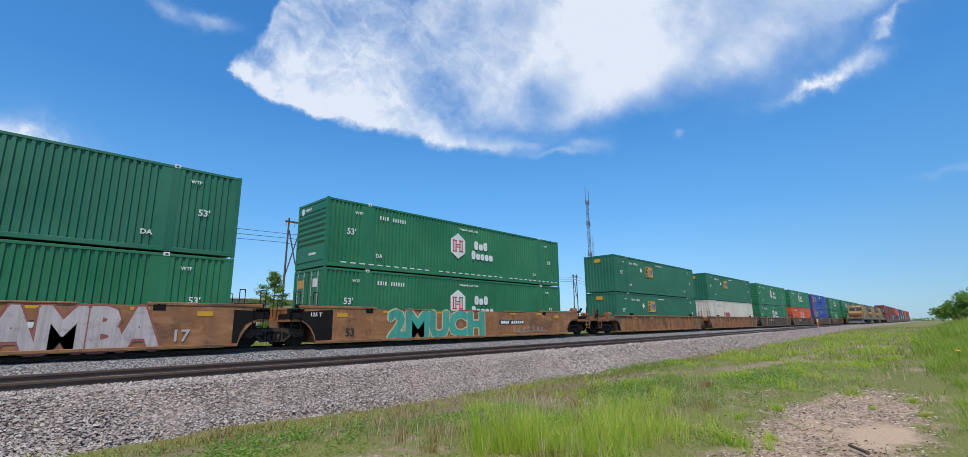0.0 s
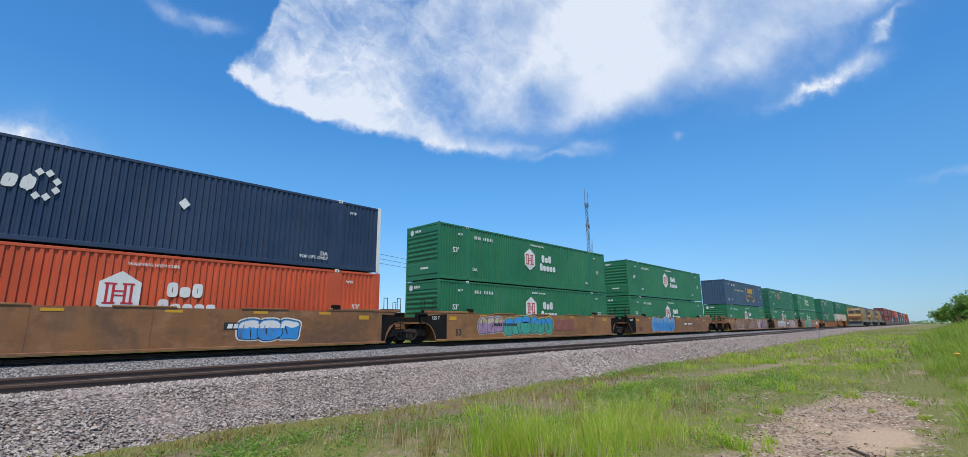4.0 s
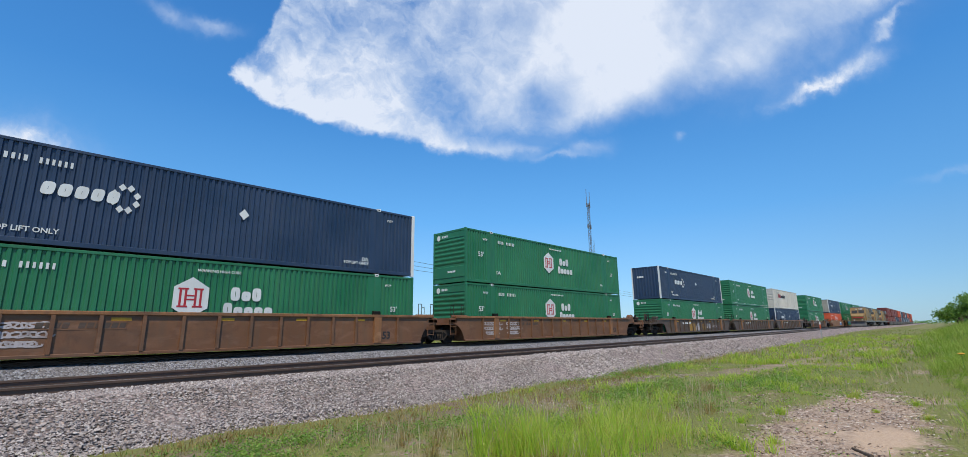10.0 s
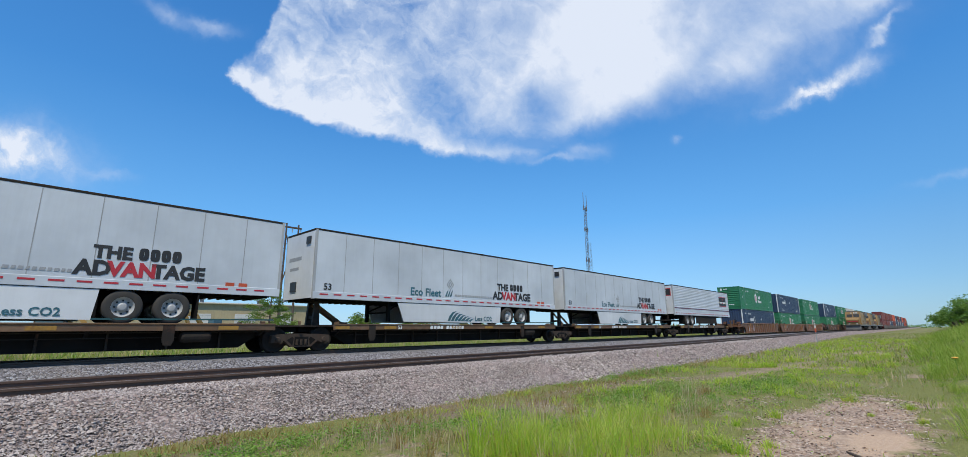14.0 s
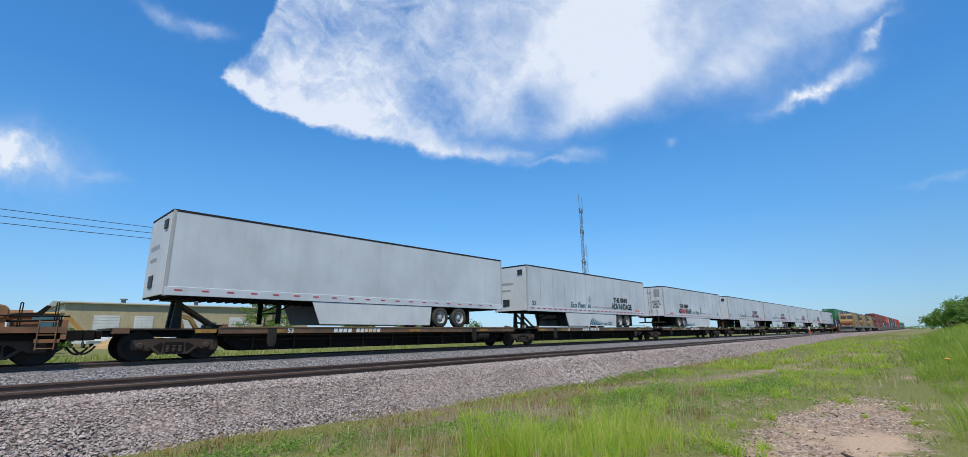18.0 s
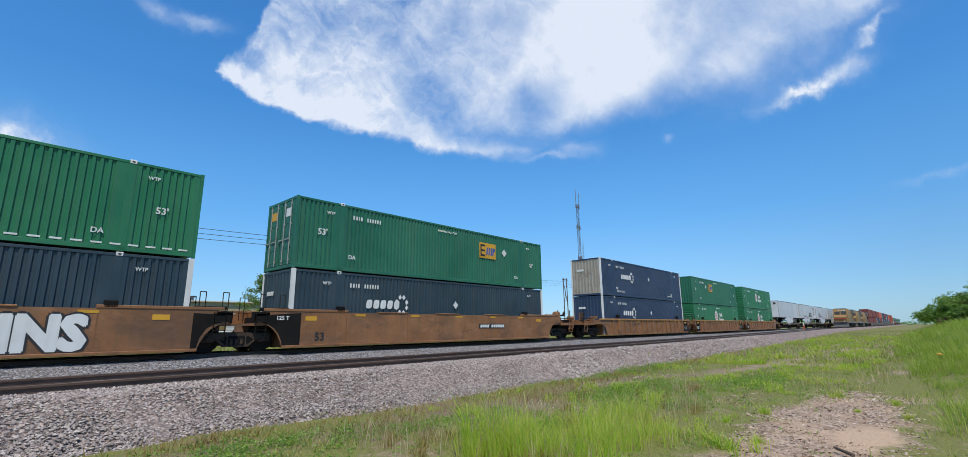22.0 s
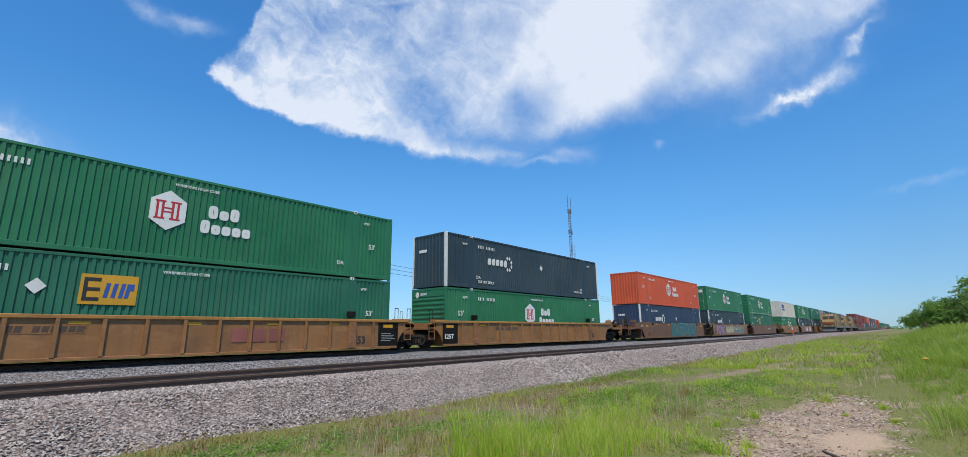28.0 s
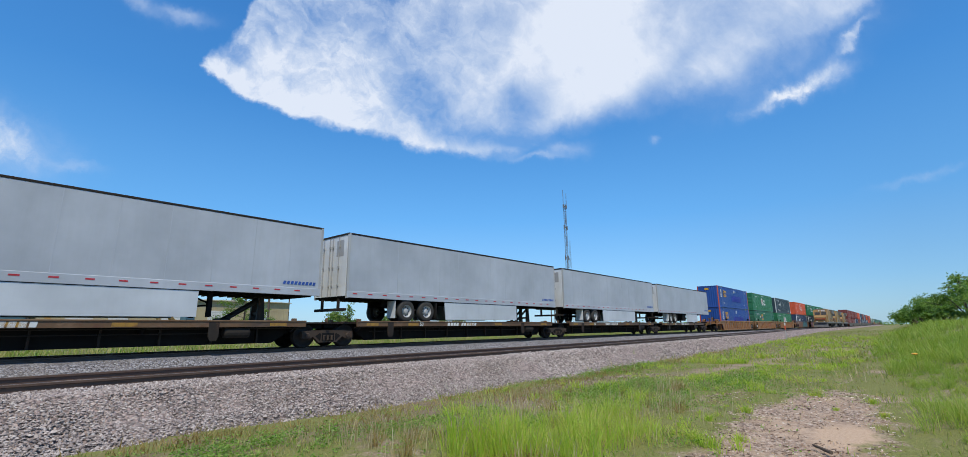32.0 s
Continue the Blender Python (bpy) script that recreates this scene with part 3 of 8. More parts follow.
# ---- ground and tracks ----
TRAIN_Y = 18.545          # centre line of the track with the moving train


def smooth(u):
    u = min(1.0, max(0.0, u))
    return u * u * (3 - 2 * u)


def side_y(x):
    """Centre line of the near track: it draws in towards the other one."""
    return 10.3 + 4.0 * smooth((x - 12) / 118.0)


def ground_z(x, y):
    """The lie of the land: a grassy strip below the ballast, a bank beside the viewer, fields behind."""
    z = -0.74
    z += 0.35 * smooth((0.3 - y) / 2.5) * smooth((x - 2) / 8.0)
    z += 0.25 * smooth((x - 15) / 40.0) * smooth((9 - y) / 4.0)
    z += 0.85 * smooth((2.4 - y) / 5.0) * smooth((x - 9) / 22.0) * smooth((400 - x) / 300.0)
    if y > 20:
        z += 0.35 * smooth((y - 20) / 4.0)
    if 12 < y < 20:
        z -= 0.05
    z += 0.06 * noise.noise((x * 0.35, y * 0.35, 1.7)) + 0.03 * noise.noise((x * 1.3, y * 1.3, 4.1)) if -8 < y < 60 and x < 120 else 0
    return z


def spaced(stops):
    out = []
    for (a, step), (b, _) in zip(stops, stops[1:]):
        out += list(np.arange(a, b - step * 0.4, step))
    return out + [stops[-1][0]]


def sheet(name, xs, ys, height, mat):
    vs = [(x, y, height(x, y)) for x in xs for y in ys]
    n = len(ys)
    fs = [(i * n + j, (i + 1) * n + j, (i + 1) * n + j + 1, i * n + j + 1) for i in range(len(xs) - 1) for j in range(n - 1)]
    me = bpy.data.meshes.new(name)
    me.from_pydata(vs, [], fs)
    me.shade_smooth()
    me.materials.append(mat)
    return new(name, me)


def build_ground():
    xs = spaced([(-3000, 900), (-300, 90), (-30, 5), (-5, 1), (0, 0.3), (40, 1.0), (80, 4), (160, 20), (400, 200), (1200, 900), (3900, 1)])
    ys = spaced([(-3000, 900), (-300, 90), (-30, 4), (-6, 0.3), (10, 1.0), (24, 3), (60, 10), (120, 60), (400, 300), (3400, 1)])
    tagged(sheet("ground", xs, ys, ground_z, SOIL), "dry soil with patchy green cover", "ground", kind="structure")

    def bed(x, v, c, near, far, far_z):
        wob = 0.10 * noise.noise((x * 0.9, c, 0.3)) + 0.05 * noise.noise((x * 4.0, c, 2.0))
        return [(c - near - 1.25 + wob * 3, -0.86), (c - near - 0.55 + wob, -0.52), (c - near, -0.17), (c - 0.9, -0.115), (c, -0.13), (c + 0.9, -0.115), (c + far, -0.19), (c + far + 0.9, far_z)][v]

    xs = spaced([(-900, 60), (-10, 1), (0, 0.25), (60, 1.0), (160, 10), (900, 1)])
    for nm, label, mat, centre, near, far, far_z in (("ballast_bed", "pinkish grey crushed stone ballast", BALLAST, side_y, 1.38, 1.5, -0.34),
                                                      ("ballast_bed", "blue-grey crushed stone ballast under the main track", BALLAST_GREY, lambda x: TRAIN_Y, 1.75, 1.8, -0.75)):
        vs, fs = [], []
        for i, x in enumerate(xs):
            c = centre(x)
            for v in range(8):
                y, z = bed(x, v, c, near, far, far_z)
                if v == 0 and mat is BALLAST_GREY:
                    z = -0.42
                vs.append((x, y, z + 0.02 * noise.noise((x * 2, y * 2, 0.5))))
        fs = [(i * 8 + j, i * 8 + 8 + j, i * 8 + 9 + j, i * 8 + 1 + j) for i in range(len(xs) - 1) for j in range(7)]
        me = bpy.data.meshes.new(nm)
        me.from_pydata(vs, [], fs)
        me.shade_smooth()
        me.materials.append(mat)
        tagged(new(nm, me), label, "ballast", kind="structure")


RAIL_PROFILE = [(-0.07, -0.17), (0.07, -0.17), (0.07, -0.155), (0.012, -0.135), (0.012, -0.045), (0.036, -0.035), (0.036, -0.005), (0.028, 0.0), (-0.028, 0.0), (-0.036, -0.005), (-0.036, -0.035), (-0.012, -0.045), (-0.012, -0.135), (-0.07, -0.155)]


def build_track(centre, label, xs):
    t = tagged(new("railway_track"), label, "track", kind="structure")
    for s in (-0.7525, 0.7525):
        g, n = Geo(), len(RAIL_PROFILE)
        for x in xs:
            g.v += [(x, centre(x) + s + a, b) for a, b in RAIL_PROFILE]
        g.f = [(i * n + j, (i + 1) * n + j, (i + 1) * n + (j + 1) % n, i * n + (j + 1) % n) for i in range(len(xs) - 1) for j in range(n)]
        part("rail", g, RAIL, t, "rusty brown steel rail")
        top = Geo()
        for x in xs:
            top.v += [(x, centre(x) + s - 0.022, 0.0015), (x, centre(x) + s + 0.022, 0.0015)]
        top.f = [(2 * i, 2 * i + 2, 2 * i + 3, 2 * i + 1) for i in range(len(xs) - 1)]
        part("running_band", top, TREAD, t, "worn bright running band")
    tie = Geo().box(-0.115, -1.3, -0.35, 0.115, 1.3, -0.165, 0.015).mesh("tie")
    for k in range(130):
        x = 0.2 + k * 0.55
        if x > 48:
            break
        o = part("tie", tie, TIE, t)
        o.location = (x, centre(x), random.uniform(-0.01, 0.012))
        o.rotation_euler[2] = random.uniform(-0.02, 0.02)


# ---- the moving train: boxes ----
L, W, H = 16.15, 2.59, 2.87
FLOOR = 0.18              # underside of the lower box
TOP = FLOOR + H + 0.02    # underside of the upper box
POST = 1.98               # lifting posts stand at the forty-foot positions
MESH = {}


def cached(key, build):
    if key not in MESH:
        MESH[key] = build()
    return MESH[key]


def corrugated_side():
    """Pressed sheet side between the rails, with flat pressed bays at the posts."""
    g, prof = Geo(), []
    pitch, x = 0.190, 0.16
    flats = [(POST - 0.16, POST + 0.16), (L - POST - 0.16, L - POST + 0.16)]
    prof.append((0.10, 0.0))
    while x + pitch < L - 0.12:
        if not any(a - pitch < x < b for a, b in flats):
            prof += [(x, 0.0), (x + 0.024, 0.040), (x + 0.088, 0.040), (x + 0.112, 0.0)]
        x += pitch
    prof.append((L - 0.10, 0.0))
    n = len(prof)
    y0 = -W / 2 + 0.012
    g.add([(x, y0 + d, 0.16) for x, d in prof] + [(x, y0 + d, H - 0.10) for x, d in prof], [(i, i + 1, n + i + 1, n + i) for i in range(n - 1)])
    # sloped closers where the pressings meet the rails
    m = len(g.v)
    g.add([(x, y0, 0.16) for x, d in prof] + [(x, y0, H - 0.10) for x, d in prof], [])
    g.f += [(i, i + 1, m + i + 1, m + i) for i in range(n - 1)] + [(n + i, n + i + 1, m + n + i + 1, m + n + i) for i in range(n - 1)]
    return g.mesh("side_panel")


def louvre_end():
    """End wall with wide horizontal pressings and a plain panel top and bottom."""
    prof = [(0.07, 0.15), (0.03, 0.15), (0.03, 0.28), (0.005, 0.30), (0.005, 0.86), (0.03, 0.88)]
    for k in range(6):
        z = 0.98 + k * 0.235
        prof += [(0.028, z), (-0.004, z + 0.09), (-0.004, z + 0.14), (0.028, z + 0.18)]
    prof += [(0.03, 2.40), (0.005, 2.42), (0.005, 2.72), (0.03, 2.74), (0.03, H - 0.09), (0.07, H - 0.09)]
    return Geo().prism(prof, -W / 2 + 0.09, W / 2 - 0.09).mesh("end_panel")


def ribbed_end():
    prof = [(0.07, -W / 2 + 0.09), (0.035, -W / 2 + 0.09)]
    y = -W / 2 + 0.16
    while y < W / 2 - 0.25:
        prof += [(0.035, y), (0.0, y + 0.04), (0.0, y + 0.12), (0.035, y + 0.16)]
        y += 0.27
    prof += [(0.035, W / 2 - 0.09), (0.07, W / 2 - 0.09)]
    return Geo().prism(prof, 0.15, H - 0.09, "z").mesh("end_panel")


def door_leaf():
    g = Geo()
    g.box(0.012, 0.01, 0.18, 0.05, 1.12, H - 0.14)
    for k in range(5):
        z = 0.32 + k * 0.5
        g.box(0.0, 0.09, z, 0.014, 1.04, z + 0.36)
    return g.mesh("door")


def lock_bar():
    g = Geo().rod((-0.02, 0, 0.17), (-0.02, 0, H - 0.12), 0.019)
    for z in (0.3, 0.95, 1.75, 2.55):
        g.box(-0.03, -0.05, z, 0.014, 0.05, z + 0.07)
    g.box(-0.05, -0.02, 1.15, -0.02, 0.38, 1.19)
    return g.mesh("lock_bar")


def shell():
    g = Geo()
    g.box(0.05, W / 2 - 0.05, 0.14, L - 0.05, W / 2 - 0.01, H - 0.08)
    g.box(L - 0.06, -W / 2 + 0.09, 0.15, L - 0.02, W / 2 - 0.09, H - 0.09)
    g.box(0.05, -W / 2 + 0.06, 0.06, L - 0.05, W / 2 - 0.06, 0.14)
    g.box(0.1, W / 2 - 0.10, 0.03, L - 0.1, W / 2, 0.17, 0.01)
    g.box(0.1, W / 2 - 0.08, H - 0.11, L - 0.1, W / 2, H - 0.02, 0.01)
    return g.mesh("shell")


def roof():
    g = Geo()
    g.box(0.05, -W / 2 + 0.05, H - 0.06, L - 0.05, W / 2 - 0.05, H - 0.025)
    x = 0.5
    while x < L - 0.5:
        g.prism([(x, H - 0.025), (x + 0.05, H - 0.008), (x + 0.2, H - 0.008), (x + 0.25, H - 0.025)], -W / 2 + 0.12, W / 2 - 0.12)
        x += 0.55
    return g.mesh("roof")


def casting():
    g = Geo().box(-0.085, -0.035, -0.06, 0.085, 0.12, 0.06, 0.012)
    return g.mesh("corner_casting")


def slot():
    return Geo().prism([(0.045 * math.cos(a), 0.028 * math.sin(a)) for a in [k * math.tau / 10 for k in range(10)]], -0.004, 0.002).mesh("casting_hole")


def hexagon(r, thick=0.003):
    return Geo().prism([(r * 0.88 * math.sin(k * math.tau / 6), r * math.cos(k * math.tau / 6)) for k in range(6)], -thick, thick)


STYLE = {
    # body, posts at the ends, label, mark
    "hex": (GREEN, GREEN, "green corrugated steel container with a white hexagon mark", "hex"),
    "dash": (GREEN, GREEN, "green corrugated container with a hexagon mark and white dashes", "hex"),
    "yel": (EMERALD, EMERALD, "green corrugated steel container with a yellow panel mark", "yel"),
    "navy": (NAVY, WHITE, "navy blue corrugated container with pale corner posts", "navy"),
    "navy_dull": (NAVY_DULL, WHITE, "dull slate-navy corrugated container with pale corner posts", "navy"),
    "navy_old": (NAVY, WHITE, "navy blue corrugated container with a bleached pale end", "navy"),
    "yel_far": (EMERALD, EMERALD, "green corrugated container with a yellow panel mark towards its front", "yel"),
    "orange": (ORANGE, ORANGE, "orange corrugated steel container with a white hexagon mark", "hex"),
    "slate": (SLATE, SLATE, "slate blue corrugated container with large yellow marks", "slate"),
    "white": (BOXWHITE, BOXWHITE, "off-white corrugated steel container with red and black marks", "white"),
    "rusty": (BOXWHITE, BOXWHITE, "rust-stained white corrugated container with blue marks", "rusty"),
    "blue": (BLUE, ORANGE, "bright blue corrugated container with orange corner posts", "blue"),
    "pale": (BOXWHITE, BOXWHITE, "plain white corrugated steel container with a red mark", "pale"),
    "red": (RED, RED, "dull red corrugated steel container", "none"),
}
Y0 = -W / 2               # near face
BOXES = {}


def container(style, end):
    """One 53-foot box, its near lower edge on z = 0 and its rear end at x = 0."""
    key = (style, end)
    if key in BOXES:
        return copy_thing(BOXES[key], Matrix())
    body, posts, label, mark = STYLE[style]
    c = tagged(new("shipping_container"), label, "container", "containers on the train")
    k = body.name
    part("side_panel", cached(("side", k), corrugated_side), body, c)
    part("shell", cached(("shell", k), shell), body, c)
    part("roof", cached(("roof", k), roof), body, c)
    part("bottom_rail", cached(("brail", k), lambda: Geo().box(0.1, Y0, 0.03, L - 0.1, Y0 + 0.10, 0.17, 0.01).mesh("bottom_rail")), body, c)
    part("top_rail", cached(("trail", k), lambda: Geo().box(0.1, Y0, H - 0.11, L - 0.1, Y0 + 0.08, H - 0.02, 0.01).mesh("top_rail")), body, c)
    part("end_rail", cached(("erail", k), lambda: Geo().box(0, Y0 + 0.1, H - 0.12, 0.1, -Y0 - 0.1, H - 0.02).mesh("end_rail")), body, c)
    part("end_sill", cached(("esill", k), lambda: Geo().box(0, Y0 + 0.1, 0.03, 0.1, -Y0 - 0.1, 0.16).mesh("end_sill")), body, c)
    kp = posts.name
    pm = cached(("cpost", kp), lambda: Geo().box(0, 0, 0.0, 0.16 if posts is not body else 0.1, 0.1, H, 0.012).mesh("corner_post"))
    for x, y in ((-0.002, Y0 - 0.002), (-0.002, -Y0 - 0.098), (L - (0.158 if posts is not body else 0.098), Y0 - 0.002), (L - (0.158 if posts is not body else 0.098), -Y0 - 0.098)):
        placed(part("corner_post", pm, posts, c, "white corner post" if posts is WHITE else ""), x, y, 0)
    lm = cached(("lift", k), lambda: Geo().box(-0.11, 0, 0.05, 0.11, 0.05, H - 0.03, 0.01).mesh("lifting_post"))
    cm, sm = cached("casting", casting), cached("slot", slot)
    for x in (POST, L - POST):
        placed(part("lifting_post", lm, body, c), x, Y0 + 0.0, 0)
        o = placed(part("corner_casting", cm, WHITE, c, "worn pale casting"), x, Y0 + 0.02, H - 0.045)
        placed(part("casting_hole", sm, BLACKMARK, o), 0, -0.036, 0)
    # rear end
    if end == "door":
        dm, bm_ = cached(("door", k), door_leaf), cached("lock_bar", lock_bar)
        for y in (Y0 + 0.12, 0.03):
            d = placed(part("door", dm, body, c), 0, y, 0)
            for yy in (0.3, 0.85):
                placed(part("lock_bar", bm_, GREYMARK, d, "galvanised locking bar"), 0, yy, 0)
        placed(part("notice", Geo().box(-0.004, 0, 0, 0.004, 0.5, 0.34).mesh("notice"), YELLOW, c, "yellow placard"), -0.008, 0.4, 2.1)
        placed(part("notice", Geo().box(-0.004, 0, 0, 0.004, 0.42, 0.34).mesh("notice"), WHITE, c, "white placard"), -0.008, -0.85, 2.1)
    else:
        ends = FADED_END if style == "navy_old" else body
        part("end_panel", cached((end, ends.name), louvre_end if end == "louvre" else ribbed_end), ends, c, "bleached and rust-stained end wall" if style == "navy_old" else "")
        if end == "louvre" and mark == "hex":
            o = placed(part("logo_panel", cached("hexmark", lambda: hexagon(0.17).mesh("logo_panel")), WHITE, c, "white hexagon mark"), -0.0, 0.85, 2.53, -90)
            placed(part("small_mark", cached(("b1", "w"), lambda: bars((0.1, 0.08, 0.08, 0.08), 0.12).mesh("small_mark")), WHITE, c), 0.0, 0.58, 2.5, -90)
            placed(part("small_mark", cached(("b2", "w"), lambda: bars((0.16, 0.2, 0.18), 0.1, 0.03).mesh("small_mark")), WHITE, c), 0.0, 0.1, 0.55, -90)
        if mark in ("yel", "blue"):
            placed(part("logo_panel", cached("yel_s", lambda: Geo().box(-0.27, -0.003, -0.13, 0.27, 0.003, 0.13).mesh("logo_panel")), YELLOW, c, "yellow mark"), -0.016, 0.1, 2.45, -90)
        if mark == "navy":
            placed(part("small_mark", cached(("n1", "w"), lambda: bars((0.12, 0.14, 0.13, 0.13), 0.16, 0.025, 0.1).mesh("small_mark")), WHITE, c), -0.016, 0.75, 1.9, -90)
    # marks on the near side
    y = Y0 - 0.0065
    dark = body in (GREEN, EMERALD, NAVY, NAVY_DULL, SLATE, BLUE, ORANGE, RED)
    ink = WHITE if dark else GREYMARK
    if style == "blue":
        word("size_figure", "53", 0.62, WHITE, c, 1.05, y, 1.85, "large white figures")
        placed(part("height_panel", cached("hp", lambda: Geo().box(0, -0.003, 0, 0.62, 0.003, 0.42).mesh("height_panel")), WHITE, c, "white panel"), 1.02, y, 1.36)
        word("height_figure", "110\"", 0.30, BLUEMARK, c, 1.06, y - 0.006, 1.47, wide=0.85)
        placed(part("height_panel", cached("hp2", lambda: Geo().box(0, -0.003, 0, 0.5, 0.003, 0.36).mesh("height_panel")), WHITE, c), 8.0, y, 2.2)
        word("height_figure", "110\"", 0.24, BLUEMARK, c, 8.03, y - 0.006, 2.3, wide=0.85)
        placed(part("repaint_band", cached("rep", lambda: bars([0.21] * 18, 0.80, 0.085, 0.1).mesh("repaint_band")), BLUE_FRESH, c, "freshly painted-over blue blocks"), 6.6, y, 0.95)
    elif style not in ("navy", "navy_old", "navy_dull"):
        word("size_figure", "53'", 0.36, ink, c, 0.92, y, 1.42 if style in ("hex", "orange", "yel", "yel_far", "dash") else 0.42)
        word("size_figure", "53'", 0.30, ink, c, L - 1.25, y, 1.3)
    word("small_mark", "WTP", 0.17, ink, c, 1.28, y, 2.32)
    word("small_mark", "WTP", 0.15, ink, c, L - 1.55, y, 2.36)
    word("small_mark", "DA", 0.24, ink, c, 2.35, y, 0.55)
    word("small_mark", "DA", 0.22, ink, c, L - 2.75, y, 0.5)
    if style != "blue":
        placed(part("serial_mark", cached(("ser", ink.name), lambda: bars((0.075, 0.07, 0.03, 0.075, -0.10, 0.06, 0.06, 0.06, 0.06, 0.06, 0.06), 0.17, 0.07).mesh("serial_mark")), ink, c, "painted serial mark"), 2.5, y, 2.26)
    if mark in ("hex", "yel"):
        word("notice", "WARNING HIGH CUBE", 0.13, ink, c, 7.35, y, 2.47)
    if mark == "navy":
        word("notice", "TOP LIFT ONLY", 0.20, ink, c, 2.45, y, 0.34)
        word("notice", "TOP LIFT ONLY", 0.17, ink, c, L - 3.6, y, 0.34)
    if style == "dash":
        g = Geo()
        for i in range(36):
            if i % 12:
                g.box(0.25 + i * 0.44, -0.003, 0.20, 0.51 + i * 0.44, 0.003, 0.25)
        tagged(placed(part("reflective_dashes", cached("dashes", lambda: g.mesh("reflective_dashes")), WHITE, c, "row of white reflective dashes"), 0, y, 0), kind="stuff")
    if mark == "hex":
        o = placed(part("logo_panel", cached("hexbig", lambda: hexagon(0.66).mesh("logo_panel")), WHITE, c, "white hexagon sign"), 7.25, y, 1.62)
        red = Geo()
        for x in (-0.32, -0.17, 0.11, 0.26):
            red.box(x, -0.003, -0.30, x + 0.065, 0.003, 0.30)
        for x in (-0.36, 0.07):
            for z in (-0.31, 0.25):
                red.box(x, -0.0029, z, x + 0.295, 0.0029, z + 0.055)
        for z in (-0.085, 0.04):
            red.box(-0.17, -0.0028, z, 0.175, 0.0028, z + 0.05)
        placed(part("logo_emblem", cached("redbars", lambda: red.mesh("logo_emblem")), REDMARK if style != "orange" else ORANGE, o, "red bars"), -0.02, -0.006, 0)
        placed(part("logo_word", cached("w1", lambda: glyphs("OoO", 0.46, 0.30, 0.140, 0.05).mesh("logo_word")), WHITE, c, "white painted word"), 8.42, y, 1.56)
        placed(part("logo_word", cached("w2", lambda: glyphs("Ooooo", 0.46, 0.29, 0.136, 0.045).mesh("logo_word")), WHITE, c, "white painted word"), 8.22, y, 1.03)
    elif mark in ("yel", "blue"):
        o = placed(part("logo_panel", cached("yelbig", lambda: Geo().box(0, -0.003, 0, 1.35, 0.003, 0.86).mesh("logo_panel")), YELLOW, c, "yellow sign panel"), 10.4 if style == "yel_far" else 5.4 if mark == "yel" else 2.5, y, 1.45)
        g = Geo().box(0.08, -0.003, 0.1, 0.17, 0.003, 0.76)
        for z in (0.1, 0.38, 0.66):
            g.box(0.17, -0.0028, z, 0.46, 0.0028, z + 0.1)
        placed(part("logo_emblem", cached("yb1", lambda: g.mesh("logo_emblem")), BLACKMARK, o, "black bars"), 0, -0.006, 0)
        g = Geo()
        for x in (0.54, 0.72, 0.90, 1.04):
            g.prism([(x, 0.2), (x + 0.1, 0.2), (x + 0.16, 0.62), (x + 0.06, 0.62)], -0.003, 0.003)
        g.box(1.1, -0.0028, 0.42, 1.27, 0.0028, 0.62)
        placed(part("logo_emblem", cached("yb2", lambda: g.mesh("logo_emblem")), BLUEMARK, o, "blue bars"), 0, -0.006, 0)
        if mark == "yel":
            o = part("diamond_placard", cached("diam", lambda: Geo().prism([(0, -0.22), (0.22, 0), (0, 0.22), (-0.22, 0)], -0.003, 0.003).mesh("diamond_placard")), WHITE, c, "white diamond placard")
            placed(o, 12.5 if style == "yel_far" else 4.5, y, 1.9)
    elif mark == "navy":
        g = glyphs("OOOOO", 0.38, 0.29, 0.140, 0.07, 0.14)
        placed(part("logo_word", cached("nw", lambda: g.mesh("logo_word")), WHITE, c, "white slanted word mark"), 3.3, y, 1.42)
        ring = Geo()
        for a in range(4):
            for s in (-1, 1):
                q = a * math.pi / 2 + s * 0.36
                cx, cz = 0.30 * math.cos(q), 0.36 * math.sin(q)
                ring.prism([(cx - 0.1, cz), (cx, cz - 0.12), (cx + 0.1, cz), (cx, cz + 0.12)], -0.003, 0.003)
        placed(part("logo_mark", cached("ring", lambda: ring.mesh("logo_mark")), WHITE, c, "ring of white diamonds"), 5.2, y, 1.62)
        placed(part("diamond_placard", cached("diam2", lambda: Geo().prism([(0, -0.2), (0.17, 0), (0, 0.2), (-0.17, 0)], -0.003, 0.003).mesh("diamond_placard")), WHITE, c), 8.6, y, 1.7)
    elif mark == "slate":
        word("slogan", "How tomorrow moves", 0.36, CREAM, c, 3.5, y, 1.68, "pale yellow slanted slogan", wide=1.12)
        g = Geo()
        for x, s in ((0, 1), (3.6, -1)):
            g.box(x - 0.06, -0.003, -0.6, x + 0.06, 0.003, 0.9).box(min(x, x + s * 0.4), -0.0028, 0.8, max(x, x + s * 0.4), 0.0028, 0.9).box(min(x, x + s * 0.4), -0.0028, -0.6, max(x, x + s * 0.4), 0.0028, -0.5)
        for x in (0.45, 0.8, 2.8, 3.15):
            g.prism([(x + 0.16 * math.cos(a * math.tau / 10), -0.72 + 0.16 * math.sin(a * math.tau / 10)) for a in range(10)], -0.003, 0.003)
